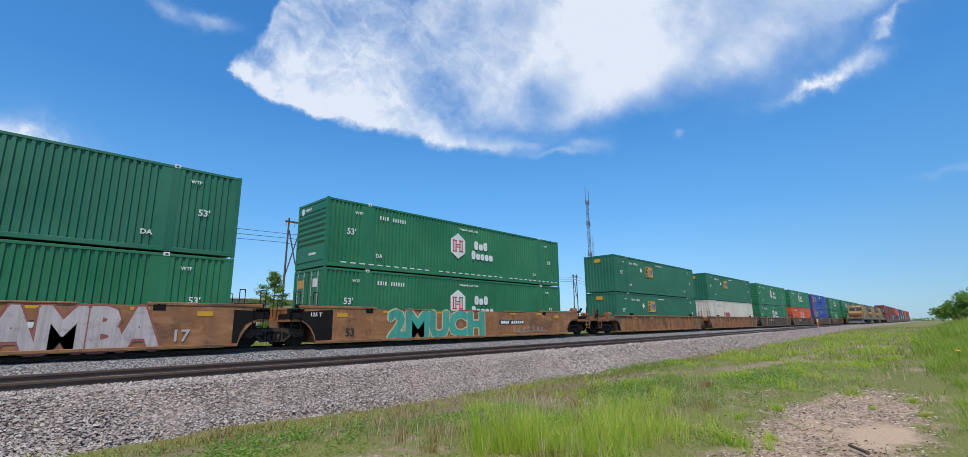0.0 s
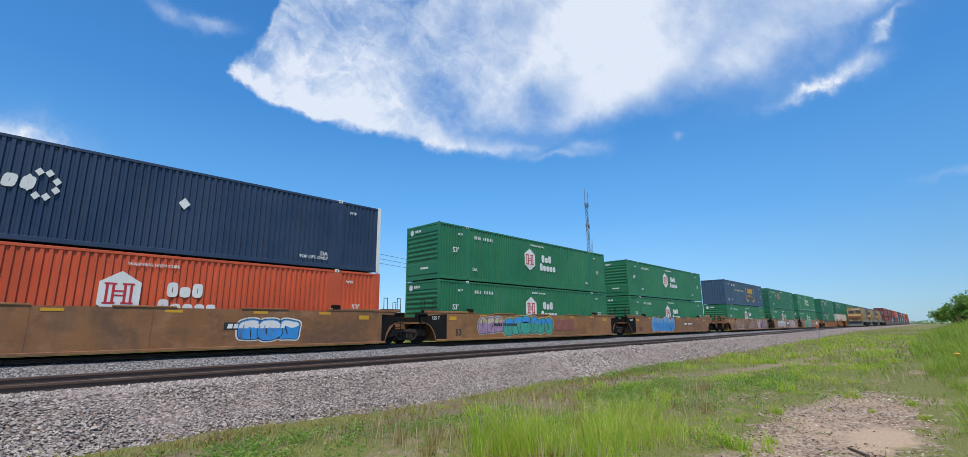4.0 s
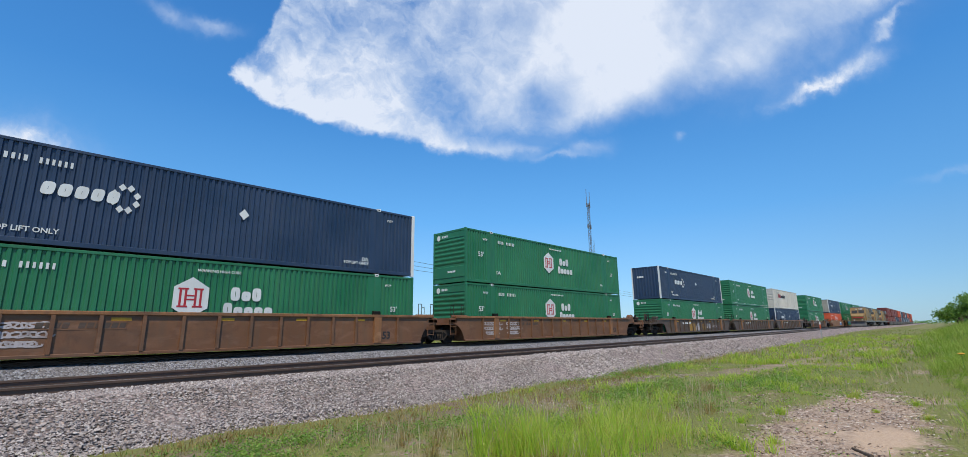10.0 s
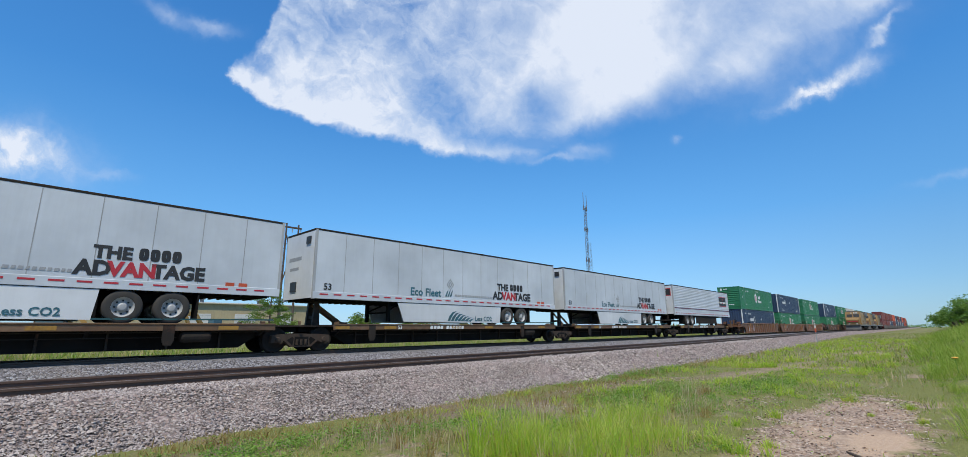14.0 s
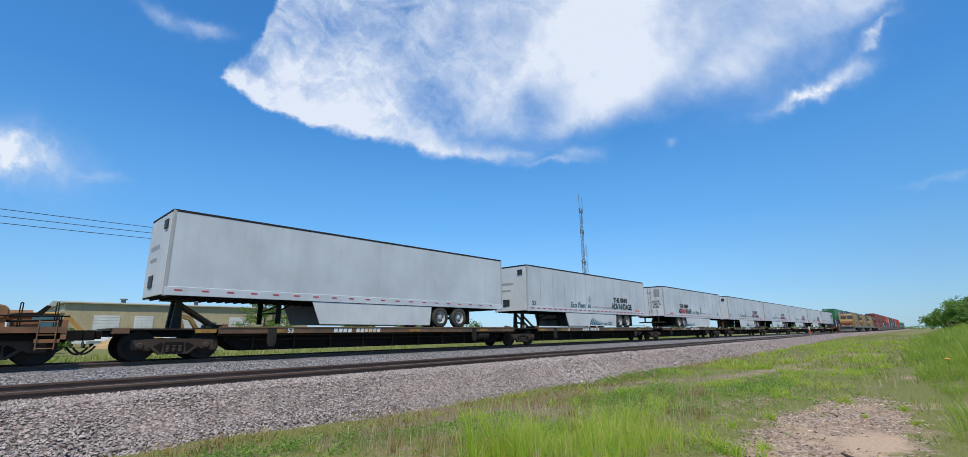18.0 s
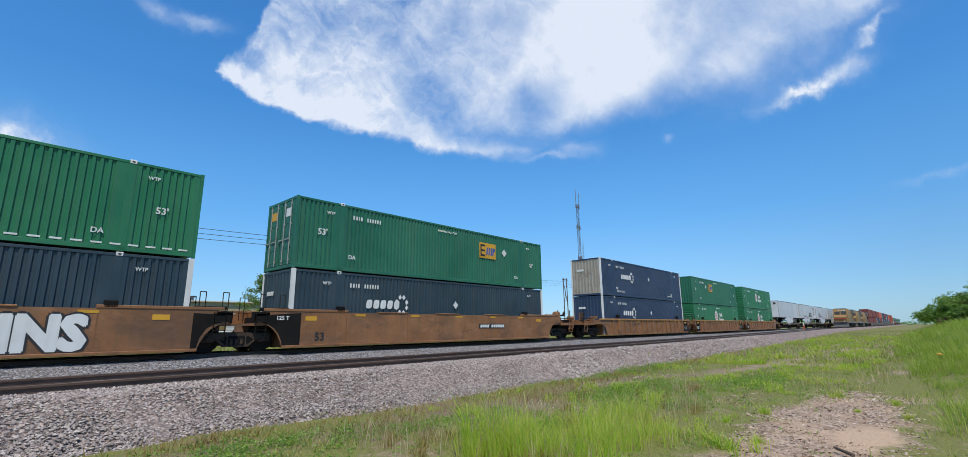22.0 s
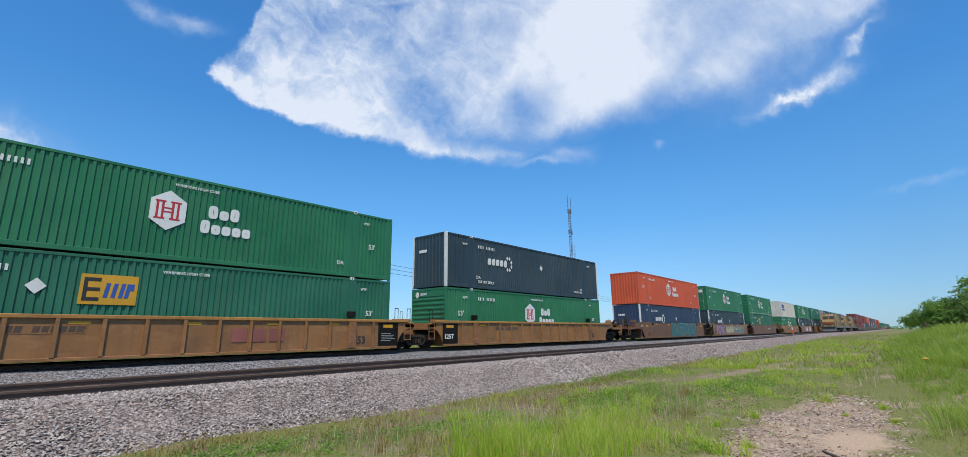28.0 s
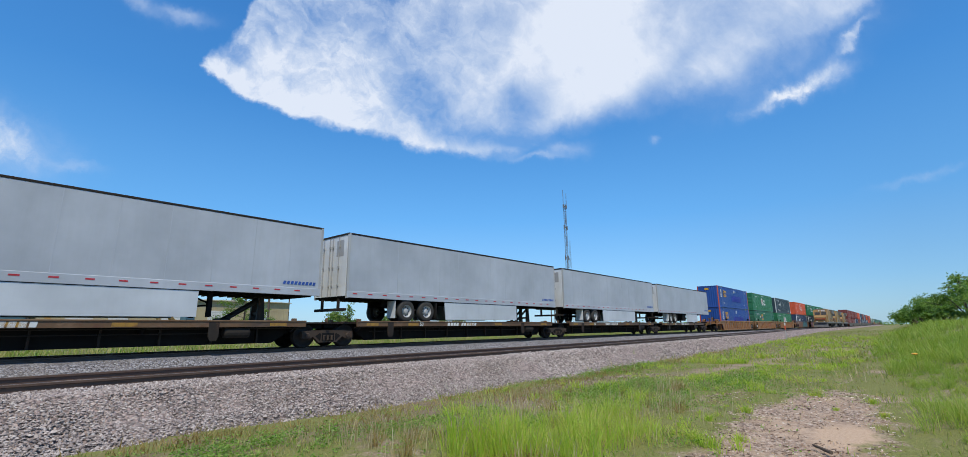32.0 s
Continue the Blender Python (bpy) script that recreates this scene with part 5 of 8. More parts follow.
def flat_car(back, ahead, doors_rear, rear_end, front_end):
    """A low flat unit for road trailers: a deep centre sill between the trucks, a worn edge beam, and the hitch that holds the trailer's nose.
    back: where the deck ends at the rear; ahead: how far it runs past the trailer. rear_end / front_end: True where a coupler follows."""
    key = ("flat", round(back, 2), round(ahead, 2), doors_rear, rear_end, front_end)
    if key in CARS:
        return copy_thing(CARS[key], Matrix())
    c = tagged(new("flat_car"), "grimy dark brown trailer flat car with worn orange deck edge", "flat car", "flat cars of the train")
    lo, hi = back, L + ahead
    ta, tb = (lo + 1.7 if rear_end else lo), (hi - 2.1 if front_end else hi)
    # the deck narrows over the trucks and leaves them open to view
    ea, eb = ta + 1.15, tb - 1.15
    part("deck", Geo().box(lo, -0.95, 0.93, hi, 0.95, 0.985), DECK, c)
    part("side_deck", Geo().box(ea, -1.33, 0.925, eb, -0.95, 0.98), DECK, c)
    part("side_deck", Geo().box(ea, 0.95, 0.925, eb, 1.33, 0.98), DECK, c)
    for y in (-1.40, 1.33):
        part("deck_edge", Geo().box(ea, y, 0.80, eb, y + 0.07, 1.02, 0.01), DECK_EDGE, c, "worn orange-brown edge beam")
        part("edge_lip", Geo().box(ea, y - 0.025 if y < 0 else y + 0.02, 0.985, eb, y + 0.05 if y < 0 else y + 0.095, 1.035, 0.01), DECK_EDGE, c)
    for x in ([lo + 0.1] if rear_end else []) + ([hi - 0.45] if front_end else []):
        part("end_beam", Geo().box(x, -1.36, 0.82, x + 0.35, 1.36, 1.0, 0.02), DECK_EDGE, c)
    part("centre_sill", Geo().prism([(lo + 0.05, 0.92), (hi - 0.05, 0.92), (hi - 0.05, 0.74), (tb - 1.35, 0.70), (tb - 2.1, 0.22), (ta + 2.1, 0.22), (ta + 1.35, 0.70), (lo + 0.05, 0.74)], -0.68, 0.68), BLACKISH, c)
    rib = cached("sillrib", lambda: Geo().box(-0.03, -0.10, 0.24, 0.03, 0.0, 0.92).mesh("sill_rib"))
    x = ta + 2.5
    while x < tb - 2.4:
        placed(part("sill_rib", rib, DECK, c), x, -0.68, 0)
        x += 1.52
    st = cached("stake", lambda: Geo().box(-0.16, -0.05, 0.50, 0.16, 0.0, 0.98, 0.0).prism([(-0.10, 0.36), (0.10, 0.36), (0.16, 0.50), (-0.16, 0.50)], -0.05, 0.0).mesh("side_bracket"))
    for x in (ta + 2.9, tb - 4.4):
        placed(part("side_bracket", st, DECK, c), x, -1.36, 0)
    part("brake_reservoir", Geo().lathe([(0.001, -0.45), (0.16, -0.42), (0.19, -0.34), (0.19, 0.34), (0.16, 0.42), (0.001, 0.45)], (0, 0, 0), "y", 14), GREYSTEEL, c, "grimy air reservoir").matrix_basis = pose(tb - 3.6, -1.18, 0.62, 0, 0, 90)
    part("brake_pipe", Geo().rod((ta + 1.2, -1.12, 0.76), (tb - 1.2, -1.12, 0.76), 0.025, 6).rod((ta + 2.0, -1.05, 0.60), (tb - 4.1, -1.08, 0.60), 0.018, 6), GREYSTEEL, c)
    for i in range(4):
        x = ta + 1.5 + i * (tb - ta - 3.0) / 3
        part("cross_bearer", cached("xbear", lambda: Geo().prism([(-1.33, 0.93), (1.33, 0.93), (1.33, 0.84), (0.9, 0.6), (-0.9, 0.6), (-1.33, 0.84)], -0.05, 0.05, "x").mesh("cross_bearer")), BLACKISH, c).location = (x, 0, 0)
    yr = cached("flrefl", lambda: Geo().box(0, -0.003, 0, 0.62, 0.003, 0.12).mesh("reflector"))
    for x in (1.0, 3.3, 7.2, 9.6, 14.2):
        placed(part("reflector", yr, OLD_YELLOW, c, "scuffed yellow marker"), x, -1.404, 0.83)
    part("number_mark", cached("fnum", lambda: bars((0.16, 0.16, 0.16, 0.16, -0.12, 0.15, 0.15, 0.15, 0.15, 0.15, 0.15), 0.15, 0.05, 0.15).mesh("number_mark")), WHITE, c).location = (5.85, -1.404, 0.82)
    word("size_figure", "53", 0.24, WHITE, c, 4.0, -1.405, 0.82)
    for x in (ea + 0.2, eb - 0.4):
        for y in (-1.2, 1.0):
            part("deck_stop", Geo().box(x, y, 0.99, x + 0.12, y + 0.2, 1.12, 0.02), DECK_EDGE, c)
    # hitch: a leaning stand, its head plate and the long diagonal strut
    x, way = (0.72, 1) if not doors_rear else (L - 1.85, -1)
    h = new("hitch")
    h.parent = c
    part("stand", Geo().prism([(x - way * 0.16, 0.99), (x + way * 0.14, 0.99), (x + way * 0.10, 1.90), (x - way * 0.08, 1.90)], -0.34, -0.22).prism([(x - way * 0.16, 0.99), (x + way * 0.14, 0.99), (x + way * 0.10, 1.90), (x - way * 0.08, 1.90)], 0.22, 0.34).box(x - 0.07, -0.3, 1.25, x + 0.07, 0.3, 1.36), DECK, h)
    part("strut", Geo().rod((x, -0.2, 1.84), (x + way * 1.25, -0.2, 1.03), 0.065, 8).rod((x, 0.2, 1.84), (x + way * 1.25, 0.2, 1.03), 0.065, 8), DECK_EDGE if not doors_rear else DECK, h, "rusty diagonal strut")
    part("head_plate", Geo().prism([(x - 0.42, 1.90), (x + 0.42, 1.90), (x + 0.34, 1.98), (x - 0.34, 1.98)], -0.5, 0.5), GREYSTEEL, h)
    part("strut_foot", Geo().box(x + way * 1.25 - 0.18, -0.34, 0.99, x + way * 1.25 + 0.18, 0.34, 1.12, 0.03), DECK, h)
    truck(c, ta)
    if rear_end:
        coupler(c, lo, -1)
    if front_end:
        truck(c, tb)
        coupler(c, hi, 1)
        # end stanchions, brake wheel and hoses above the coupler
        part("end_stanchion", Geo().box(hi - 0.25, -1.30, 0.99, hi - 0.13, -1.18, 1.55, 0.02).box(hi - 0.30, -1.34, 1.50, hi - 0.08, -1.10, 1.60, 0.02), DECK_EDGE, c)
        part("brake_wheel", Geo().lathe([(0.17, -0.02), (0.20, 0.0), (0.17, 0.02)], (hi - 0.12, -0.75, 1.42), "y", 18).rod((hi - 0.29, -0.75, 1.42), (hi + 0.05, -0.75, 1.42), 0.012, 6).rod((hi - 0.12, -0.75, 1.0), (hi - 0.12, -0.75, 1.42), 0.02, 6), GREYSTEEL, c)
    else:
        part("end_stanchion", Geo().box(hi - 0.25, -1.30, 0.99, hi - 0.17, -1.22, 1.14, 0.02), DECK_EDGE, c)
    CARS[key] = c
    return c


# where two flat cars rest on one shared truck, behind the load at the start
JOINTS = {-352.92: -2.05, -373.16: -0.30}


RIGS = {}


def tyre_wheel(parent, x, z, r=0.5):
    tyre = cached("tyre", lambda: Geo().lathe([(0.29, -0.13), (0.42, -0.145), (0.47, -0.12), (0.50, -0.09), (0.50, 0.09), (0.47, 0.12), (0.42, 0.145), (0.29, 0.13)], (0, 0, 0), "y", 28).mesh("tyre", True))
    hub = cached("hub", lambda: Geo().lathe([(0.29, -0.12), (0.27, -0.10), (0.24, -0.02), (0.13, -0.0), (0.12, -0.08), (0.07, -0.09), (0.001, -0.09)], (0, 0, 0), "y", 20).mesh("rim", True))
    hole = cached("hand_hole", lambda: Geo().prism([(0.03 * math.cos(a * math.tau / 8) , 0.03 * math.sin(a * math.tau / 8)) for a in range(8)], -0.004, 0.0).mesh("vent_hole"))
    for y in (-1.14, 1.14):
        w = new("wheel")
        w.parent = parent
        w.matrix_basis = pose(x, y, z + r, 0, 0, 0 if y < 0 else 180)
        part("tyre", tyre, RUBBER, w, "black rubber tyre")
        h = part("rim", hub, ALU, w, "polished aluminium rim")
        if y < 0:
            for k in range(8):
                a = k * math.tau / 8
                placed(part("vent_hole", hole, BLACKMARK, w), 0.19 * math.cos(a), -0.022, 0.19 * math.sin(a))


def road_trailer(look_, wheels_rear):
    """A 53-foot box trailer on z = 0 (its wheels' ground). wheels_rear: True when its doors face x = 0.
    look_: 'plain', 'ribbed', 'slogan' or 'blank'."""
    key = (look_, wheels_rear)
    if key in RIGS:
        return copy_thing(RIGS[key], Matrix())
    names = {"plain": "plain white sheet-sided road trailer with red and white tape", "blank": "unmarked grey-white road trailer with red reflectors", "stub": "unmarked grey-white road trailer with a short side skirt",
             "ribbed": "silver-white ribbed refrigerated road trailer with maroon stripes", "slogan": "white road trailer with a black and red slogan", "slogan_teal": "white road trailer with a black and teal slogan"}
    c = tagged(new("road_trailer"), names[look_], "trailer", "road trailers on flat cars")
    z0, z1 = 0.98, 3.78
    y0 = -W / 2
    def X(x):
        return x if wheels_rear else L - x
    def span(a, b):
        return (min(X(a), X(b)), max(X(a), X(b)))
    a, b = span(0.02, L - 0.02)
    body = Geo().box(a, y0 + 0.012, z0 + 0.3, b, -y0 - 0.012, z1 - 0.06)
    part("box_body", body, TRAILER_GREY if look_ in ("blank", "stub") else TRAILER, c)
    if look_ == "ribbed":
        g = Geo()
        z = z0 + 0.55
        while z < z1 - 0.2:
            g.prism([(y0 + 0.013, z), (y0 + 0.004, z + 0.03), (y0 + 0.004, z + 0.08), (y0 + 0.013, z + 0.11)], 0.12, L - 0.12, "x")
            z += 0.155
        part("ribbed_skin", g, TRAILER, c)
        part("stripe", Geo().box(0.1, y0 - 0.001, z0 + 0.62, L - 0.1, y0 + 0.004, z0 + 0.70), paint("maroon", (0.12, 0.015, 0.05), 0.1), c, "maroon stripe")
        s = placed(part("sign_panel", Geo().box(0, -0.003, 0, 2.35, 0.003, 1.05), BLACKMARK, c, "black sign with red border"), 12.9, y0 - 0.004, 2.15)
        g = Geo().box(0, -0.003, 0, 2.35, 0.003, 0.07).box(0, -0.003, 0.98, 2.35, 0.003, 1.05)
        part("sign_border", g, REDMARK, s).location = (0, -0.005, 0)
        part("sign_word", bars((0.16,) * 10, 0.18, 0.05, 0.2), WHITE, s).location = (0.12, -0.006, 0.32)
        part("sign_mark", Geo().prism([(1.0, 0.3), (1.25, 0.3), (1.1, 0.5), (1.3, 0.85), (1.0, 0.85), (1.15, 0.55)], -0.003, 0.003), REDMARK, s).location = (0, -0.009, 0)
    else:
        rv = cached(("joint", look_[:6]), lambda: Geo().box(-0.012, -0.004, z0 + 0.32, 0.012, 0.002, z1 - 0.1).mesh("panel_joint"))
        for i in range(1, 12):
            placed(part("panel_joint", rv, GREYMARK if look_[:6] == "slogan" else TRAILER_GREY if look_ in ("blank", "stub") else TRAILER, c), i * L / 12, y0 + 0.012, 0)
    part("top_rail", Geo().box(0.0, y0, z1 - 0.08, L, -y0, z1, 0.015), GREYSTEEL, c, "dark aluminium top rail")
    part("bottom_rail", Geo().box(0.02, y0 - 0.004, z0 + 0.02, L - 0.02, y0 + 0.05, z0 + 0.30, 0.01).box(0.02, -y0 - 0.05, z0 + 0.02, L - 0.02, -y0 + 0.004, z0 + 0.30, 0.01), TRAILER_GREY if look_ in ("blank", "stub") else TRAILER, c)
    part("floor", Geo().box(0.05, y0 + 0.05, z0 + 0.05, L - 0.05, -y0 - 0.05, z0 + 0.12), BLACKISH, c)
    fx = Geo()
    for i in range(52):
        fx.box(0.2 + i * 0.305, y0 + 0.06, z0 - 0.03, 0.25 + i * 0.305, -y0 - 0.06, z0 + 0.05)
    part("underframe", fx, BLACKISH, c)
    n = 26 if look_ in ("slogan", "slogan_teal", "ribbed") else 20
    tape = cached(("tape", n), lambda: Geo().box(0, -0.003, 0, 0.34 if n == 26 else 0.22, 0.003, 0.055 if n == 26 else 0.045).mesh("reflective_tape"))
    for i in range(n):
        placed(part("reflective_tape", tape, REDMARK, c, "red reflective tape"), 0.3 + i * (L - 0.6) / n, y0 - 0.008, z0 + 0.17)
    for x, y in ((0.0, y0), (0.0, -y0 - 0.09), (L - 0.09, y0), (L - 0.09, -y0 - 0.09)):
        part("corner_post", Geo().box(x, y - 0.002, z0, x + 0.09, y + 0.092, z1 - 0.02, 0.015), ALU, c, "bare metal corner post")
    # rear end or nose at x = 0
    if wheels_rear:
        for y in (y0 + 0.1, 0.01):
            part("rear_door", Geo().box(-0.02, y, z0 + 0.1, 0.03, y + 1.18, z1 - 0.14), SKIRT, c, "white swing door")
        lb = Geo()
        for y in (-0.62, -0.12, 0.12, 0.62):
            lb.rod((-0.05, y, z0 + 0.08), (-0.05, y, z1 - 0.12), 0.022)
            for z in (1.5, 2.3, 3.2):
                lb.box(-0.06, y - 0.06, z, -0.015, y + 0.06, z + 0.08)
        part("lock_bar", lb, GREYMARK, c, "galvanised lock rods")
        part("bumper", Geo().box(-0.02, y0 + 0.1, 0.45, 0.08, -y0 - 0.1, 0.57).box(0.0, -0.7, 0.57, 0.08, -0.58, z0).box(0.0, 0.58, 0.57, 0.08, 0.7, z0), GREYSTEEL, c)
        if look_ == "ribbed":
            part("door_mark", Geo().box(-0.024, -1.1, 2.75, -0.018, 0.2, 3.45), REDMARK, c, "red-bordered black panel")
            part("door_mark", Geo().box(-0.03, -1.04, 2.82, -0.025, 0.14, 3.38), BLACKMARK, c)
        else:
            part("door_mark", Geo().box(-0.024, -0.95, 2.8, -0.018, -0.4, 3.5), GREYMARK, c, "faded picture panel")
            if look_ == "slogan":
                for k_, (t_, q_) in enumerate((("DRIVE", -0.18), ("LIKE A", -0.25), ("BOSS", -0.25))):
                    word("door_word", t_, 0.26, BLACKMARK, c, -0.026, q_, 2.3 - 0.24 * k_, turn=-90)
    else:
        part("nose_panel", Geo().box(-0.015, y0 + 0.09, z0 + 0.05, 0.03, -y0 - 0.09, z1 - 0.1), SKIRT, c, "white nose panel")
        part("nose_box", Geo().box(-0.06, -0.95, 3.2, -0.012, -0.6, 3.5).box(-0.05, 0.1, z0 + 0.35, -0.012, 0.6, z0 + 0.75), BLACKMARK, c, "black connection box")
        part("nose_mark", Geo().box(-0.02, -0.2, 2.6, -0.014, 0.9, 2.75).box(-0.02, 0.0, 2.2, -0.014, 0.8, 2.32), GREYMARK, c)
    # running gear
    s0 = 3.08 if look_ == "ribbed" else 3.3
    for x in (s0, s0 + 1.25):
        tyre_wheel(c, X(x), 0.0)
        part("axle", Geo().rod((X(x), -1.0, 0.5), (X(x), 1.0, 0.5), 0.07, 10), BLACKISH, c)
    p, q = span(s0 - 0.9, s0 + 2.1)
    part("slider_frame", Geo().box(p, -0.6, 0.68, q, -0.45, 0.96).box(p, 0.45, 0.68, q, 0.6, 0.96), BLACKISH, c)
    p, q = span(s0 + 1.85, s0 + 1.92)
    part("mud_flap", Geo().box(p, -1.27, 0.18, q, -0.7, 0.95), BLACKISH, c)
    p, q = span(s0 - 0.72, s0 - 0.68)
    part("mud_flap", Geo().box(p, -1.27, 0.18, q, -0.7, 0.95), SKIRT if look_ in ("blank", "stub") else BLACKISH, c)
    if look_ != "ribbed":
        p, q = (5.15, 12.1) if look_[:6] == "slogan" else (8.0, 11.7) if look_ == "stub" else (5.75, 11.8) if look_ == "blank" else (5.15, 11.2)
        pr = [(X(p), 0.98), (X(q), 0.98), (X(q - 0.35 if look_ not in ("blank", "stub") else q), 0.14), (X(p + 0.1), 0.12)]
        for y in (y0 + 0.02, -y0 - 0.05):
            part("side_skirt", Geo().prism(pr, y, y + 0.03), TRAILER if look_ in ("blank", "stub") else SKIRT, c, "white side skirt")
        if look_[:6] == "slogan":
            g = Geo()
            for i in range(7):
                x, q = 7.05 + i * 0.22 - (2.6 if wheels_rear else 0), 1.0 - 0.09 * i
                g.prism([(x, 0.20), (x + 0.17, 0.20), (x + 0.24, 0.34 * q), (x + 0.40, 0.52 * q + 0.04), (x + 0.62, 0.64 * q + 0.04), (x + 0.34, 0.60 * q + 0.04), (x + 0.12, 0.42 * q + 0.03)], y0 + 0.012, y0 + 0.018)
            tagged(part("leaf_mark", g, DARKTEAL, c, "dark teal curved stripes"), kind="stuff")
            part("skirt_band", Geo().prism([(X(p + 0.1), 0.12), (X(q - 0.35), 0.14), (X(q - 0.32), 0.19), (X(p + 0.09), 0.17)], y0 + 0.013, y0 + 0.019), TEALMARK, c, "dark teal band along the skirt")
    else:
        p, q = span(5.6, 11.5)
        part("fuel_box", Geo().box(p, y0 + 0.1, 0.22, q, y0 + 0.14, 0.98), GREYSTEEL, c, "dark side guard")
    lg = Geo()
    for y in (-0.85, 0.85):
        lg.box(X(12.3) - 0.07, y - 0.07, 0.15, X(12.3) + 0.07, y + 0.07, 0.98)
        lg.rod((X(12.3), y, 0.6), (X(11.6), y * 0.6, 0.96), 0.03)
    lg.rod((X(12.3), -0.85, 0.55), (X(12.3), 0.85, 0.55), 0.03)
    part("landing_gear", lg, BLACKISH, c)
    if look_[:6] == "slogan":
        ys = y0 + 0.003
        dx = -7.0 if wheels_rear else 0
        word("slogan_word", "THE", 0.50, BLACKMARK, c, 10.72 + dx, ys, 1.90, bold=True)
        placed(part("slogan_word", cached("sl_block", lambda: glyphs("OOOO", 0.38, 0.25, 0.118, 0.04).mesh("slogan_word")), BLACKMARK, c, "black block shapes"), 11.80 + dx, ys, 1.90)
        word("slogan_word", "AD", 0.58, BLACKMARK, c, 10.36 + dx, ys, 1.40, bold=True)
        word("slogan_word", "VAN", 0.58, REDMARK if look_ == "slogan" else TEALMARK, c, 11.10 + dx, ys, 1.40, bold=True)
        word("slogan_word", "TAGE", 0.58, BLACKMARK, c, 12.18 + dx, ys, 1.40, bold=True)
        word("fleet_word", "Eco Fleet", 0.50, DARKTEAL, c, 4.72 + (2.3 if wheels_rear else 0), ys, 1.36)
        fx = 7.02 + (2.3 if wheels_rear else 0)
        fl = Geo()
        for i in range(3):
            fl.prism([(i * 0.15 - 0.16, 0.0), (i * 0.15 - 0.05, 0.0), (i * 0.15 + 0.06, 0.34), (i * 0.15 - 0.02, 0.26)], -0.003, 0.003)
        placed(part("fleet_mark", fl, DARKTEAL, c, "dark teal leaf mark"), fx, ys, 1.38)
        dm = Geo()
        ring = [(0, -0.28), (0.24, 0), (0, 0.28), (-0.24, 0)]
        for (xa, za), (xb, zb) in zip(ring, ring[1:] + ring[:1]):
            dm.prism([(xa, za), (xb, zb), (xb * 0.82, zb * 0.82), (xa * 0.82, za * 0.82)], -0.003, 0.003)
            dm.prism([(xa * 0.5, za * 0.5), (xb * 0.5, zb * 0.5), (xb * 0.3, zb * 0.3), (xa * 0.3, za * 0.3)], -0.003, 0.003)
        placed(part("fleet_mark", dm, GREYMARK, c, "pale diamond mark"), fx + 0.18, ys, 1.98)
        tagged(placed(part("fleet_line", bars([0.12, 0.08, 0.1, 0.07, 0.09] * 4, 0.09, 0.05, 0.2), GREYMARK, c, "faint line of small print"), fx + 0.5, ys, 1.42), kind="stuff")
        for i in range(2):
            part("small_placard", Geo().box(14.3 + i * 0.42 + (-13.0 if wheels_rear else 0), ys - 0.004, 1.28, 14.58 + i * 0.42 + (-13.0 if wheels_rear else 0), ys + 0.002, 1.40), ORANGE, c, "small orange placard")
        word("skirt_word", "Less CO2", 0.32, DARKTEAL, c, 8.95 if not wheels_rear else 6.0, y0 + 0.010, 0.22)
        word("size_figure", "53", 0.36, BLACKMARK, c, 0.45 if not wheels_rear else L - 1.4, ys, 1.36)
    if look_ in ("blank", "stub"):
        tagged(placed(part("small_mark", bars((0.1,) * 9, 0.12, 0.05, 0.3), BLUEMARK, c), 14.6, y0 + 0.003, 1.4), kind="stuff")
    if look_ == "stub":
        p, q = span(7.05, 8.0)
        part("tool_box", Geo().box(p, y0 + 0.12, 0.25, q, y0 + 0.75, 0.98, 0.03), BLACKISH, c, "black box under the floor")
    RIGS[key] = c
    return c


# ---- graffiti on the smooth wells ----
def piece(parent, text, x, z, size, fill, edge, label, wide=1.0, lean=0.0):
    """Sprayed letters with a thick outline."""
    y = -1.514
    k = ("halo", text, size, edge.name)

    base = lettering(text, size, fill, 0.001)
    flat = [tuple(v.co) for v in base.vertices]
    faces = [tuple(p.vertices) for p in base.polygons]

    def fattened(reach, count, mat):
        g = Geo()
        for i in range(count):
            t = i * math.tau / count
            g.add([(p[0] + reach * math.cos(t), p[1] - i * 0.0004, p[2] + reach * math.sin(t)) for p in flat], faces)
        me = g.mesh("graffiti")
        me.materials.append(mat)
        return me

    o = part("graffiti", cached(k, lambda: fattened(size * 0.085, 8, edge)), edge, parent, label)
    o.matrix_basis = pose(x, y, z) @ Matrix.Diagonal((wide, 1, 1, 1))
    p = part("graffiti_fill", cached(("fat", text, size, fill.name), lambda: fattened(size * 0.04, 6, fill)), fill, o)
    p.location = (0, -0.006, 0)


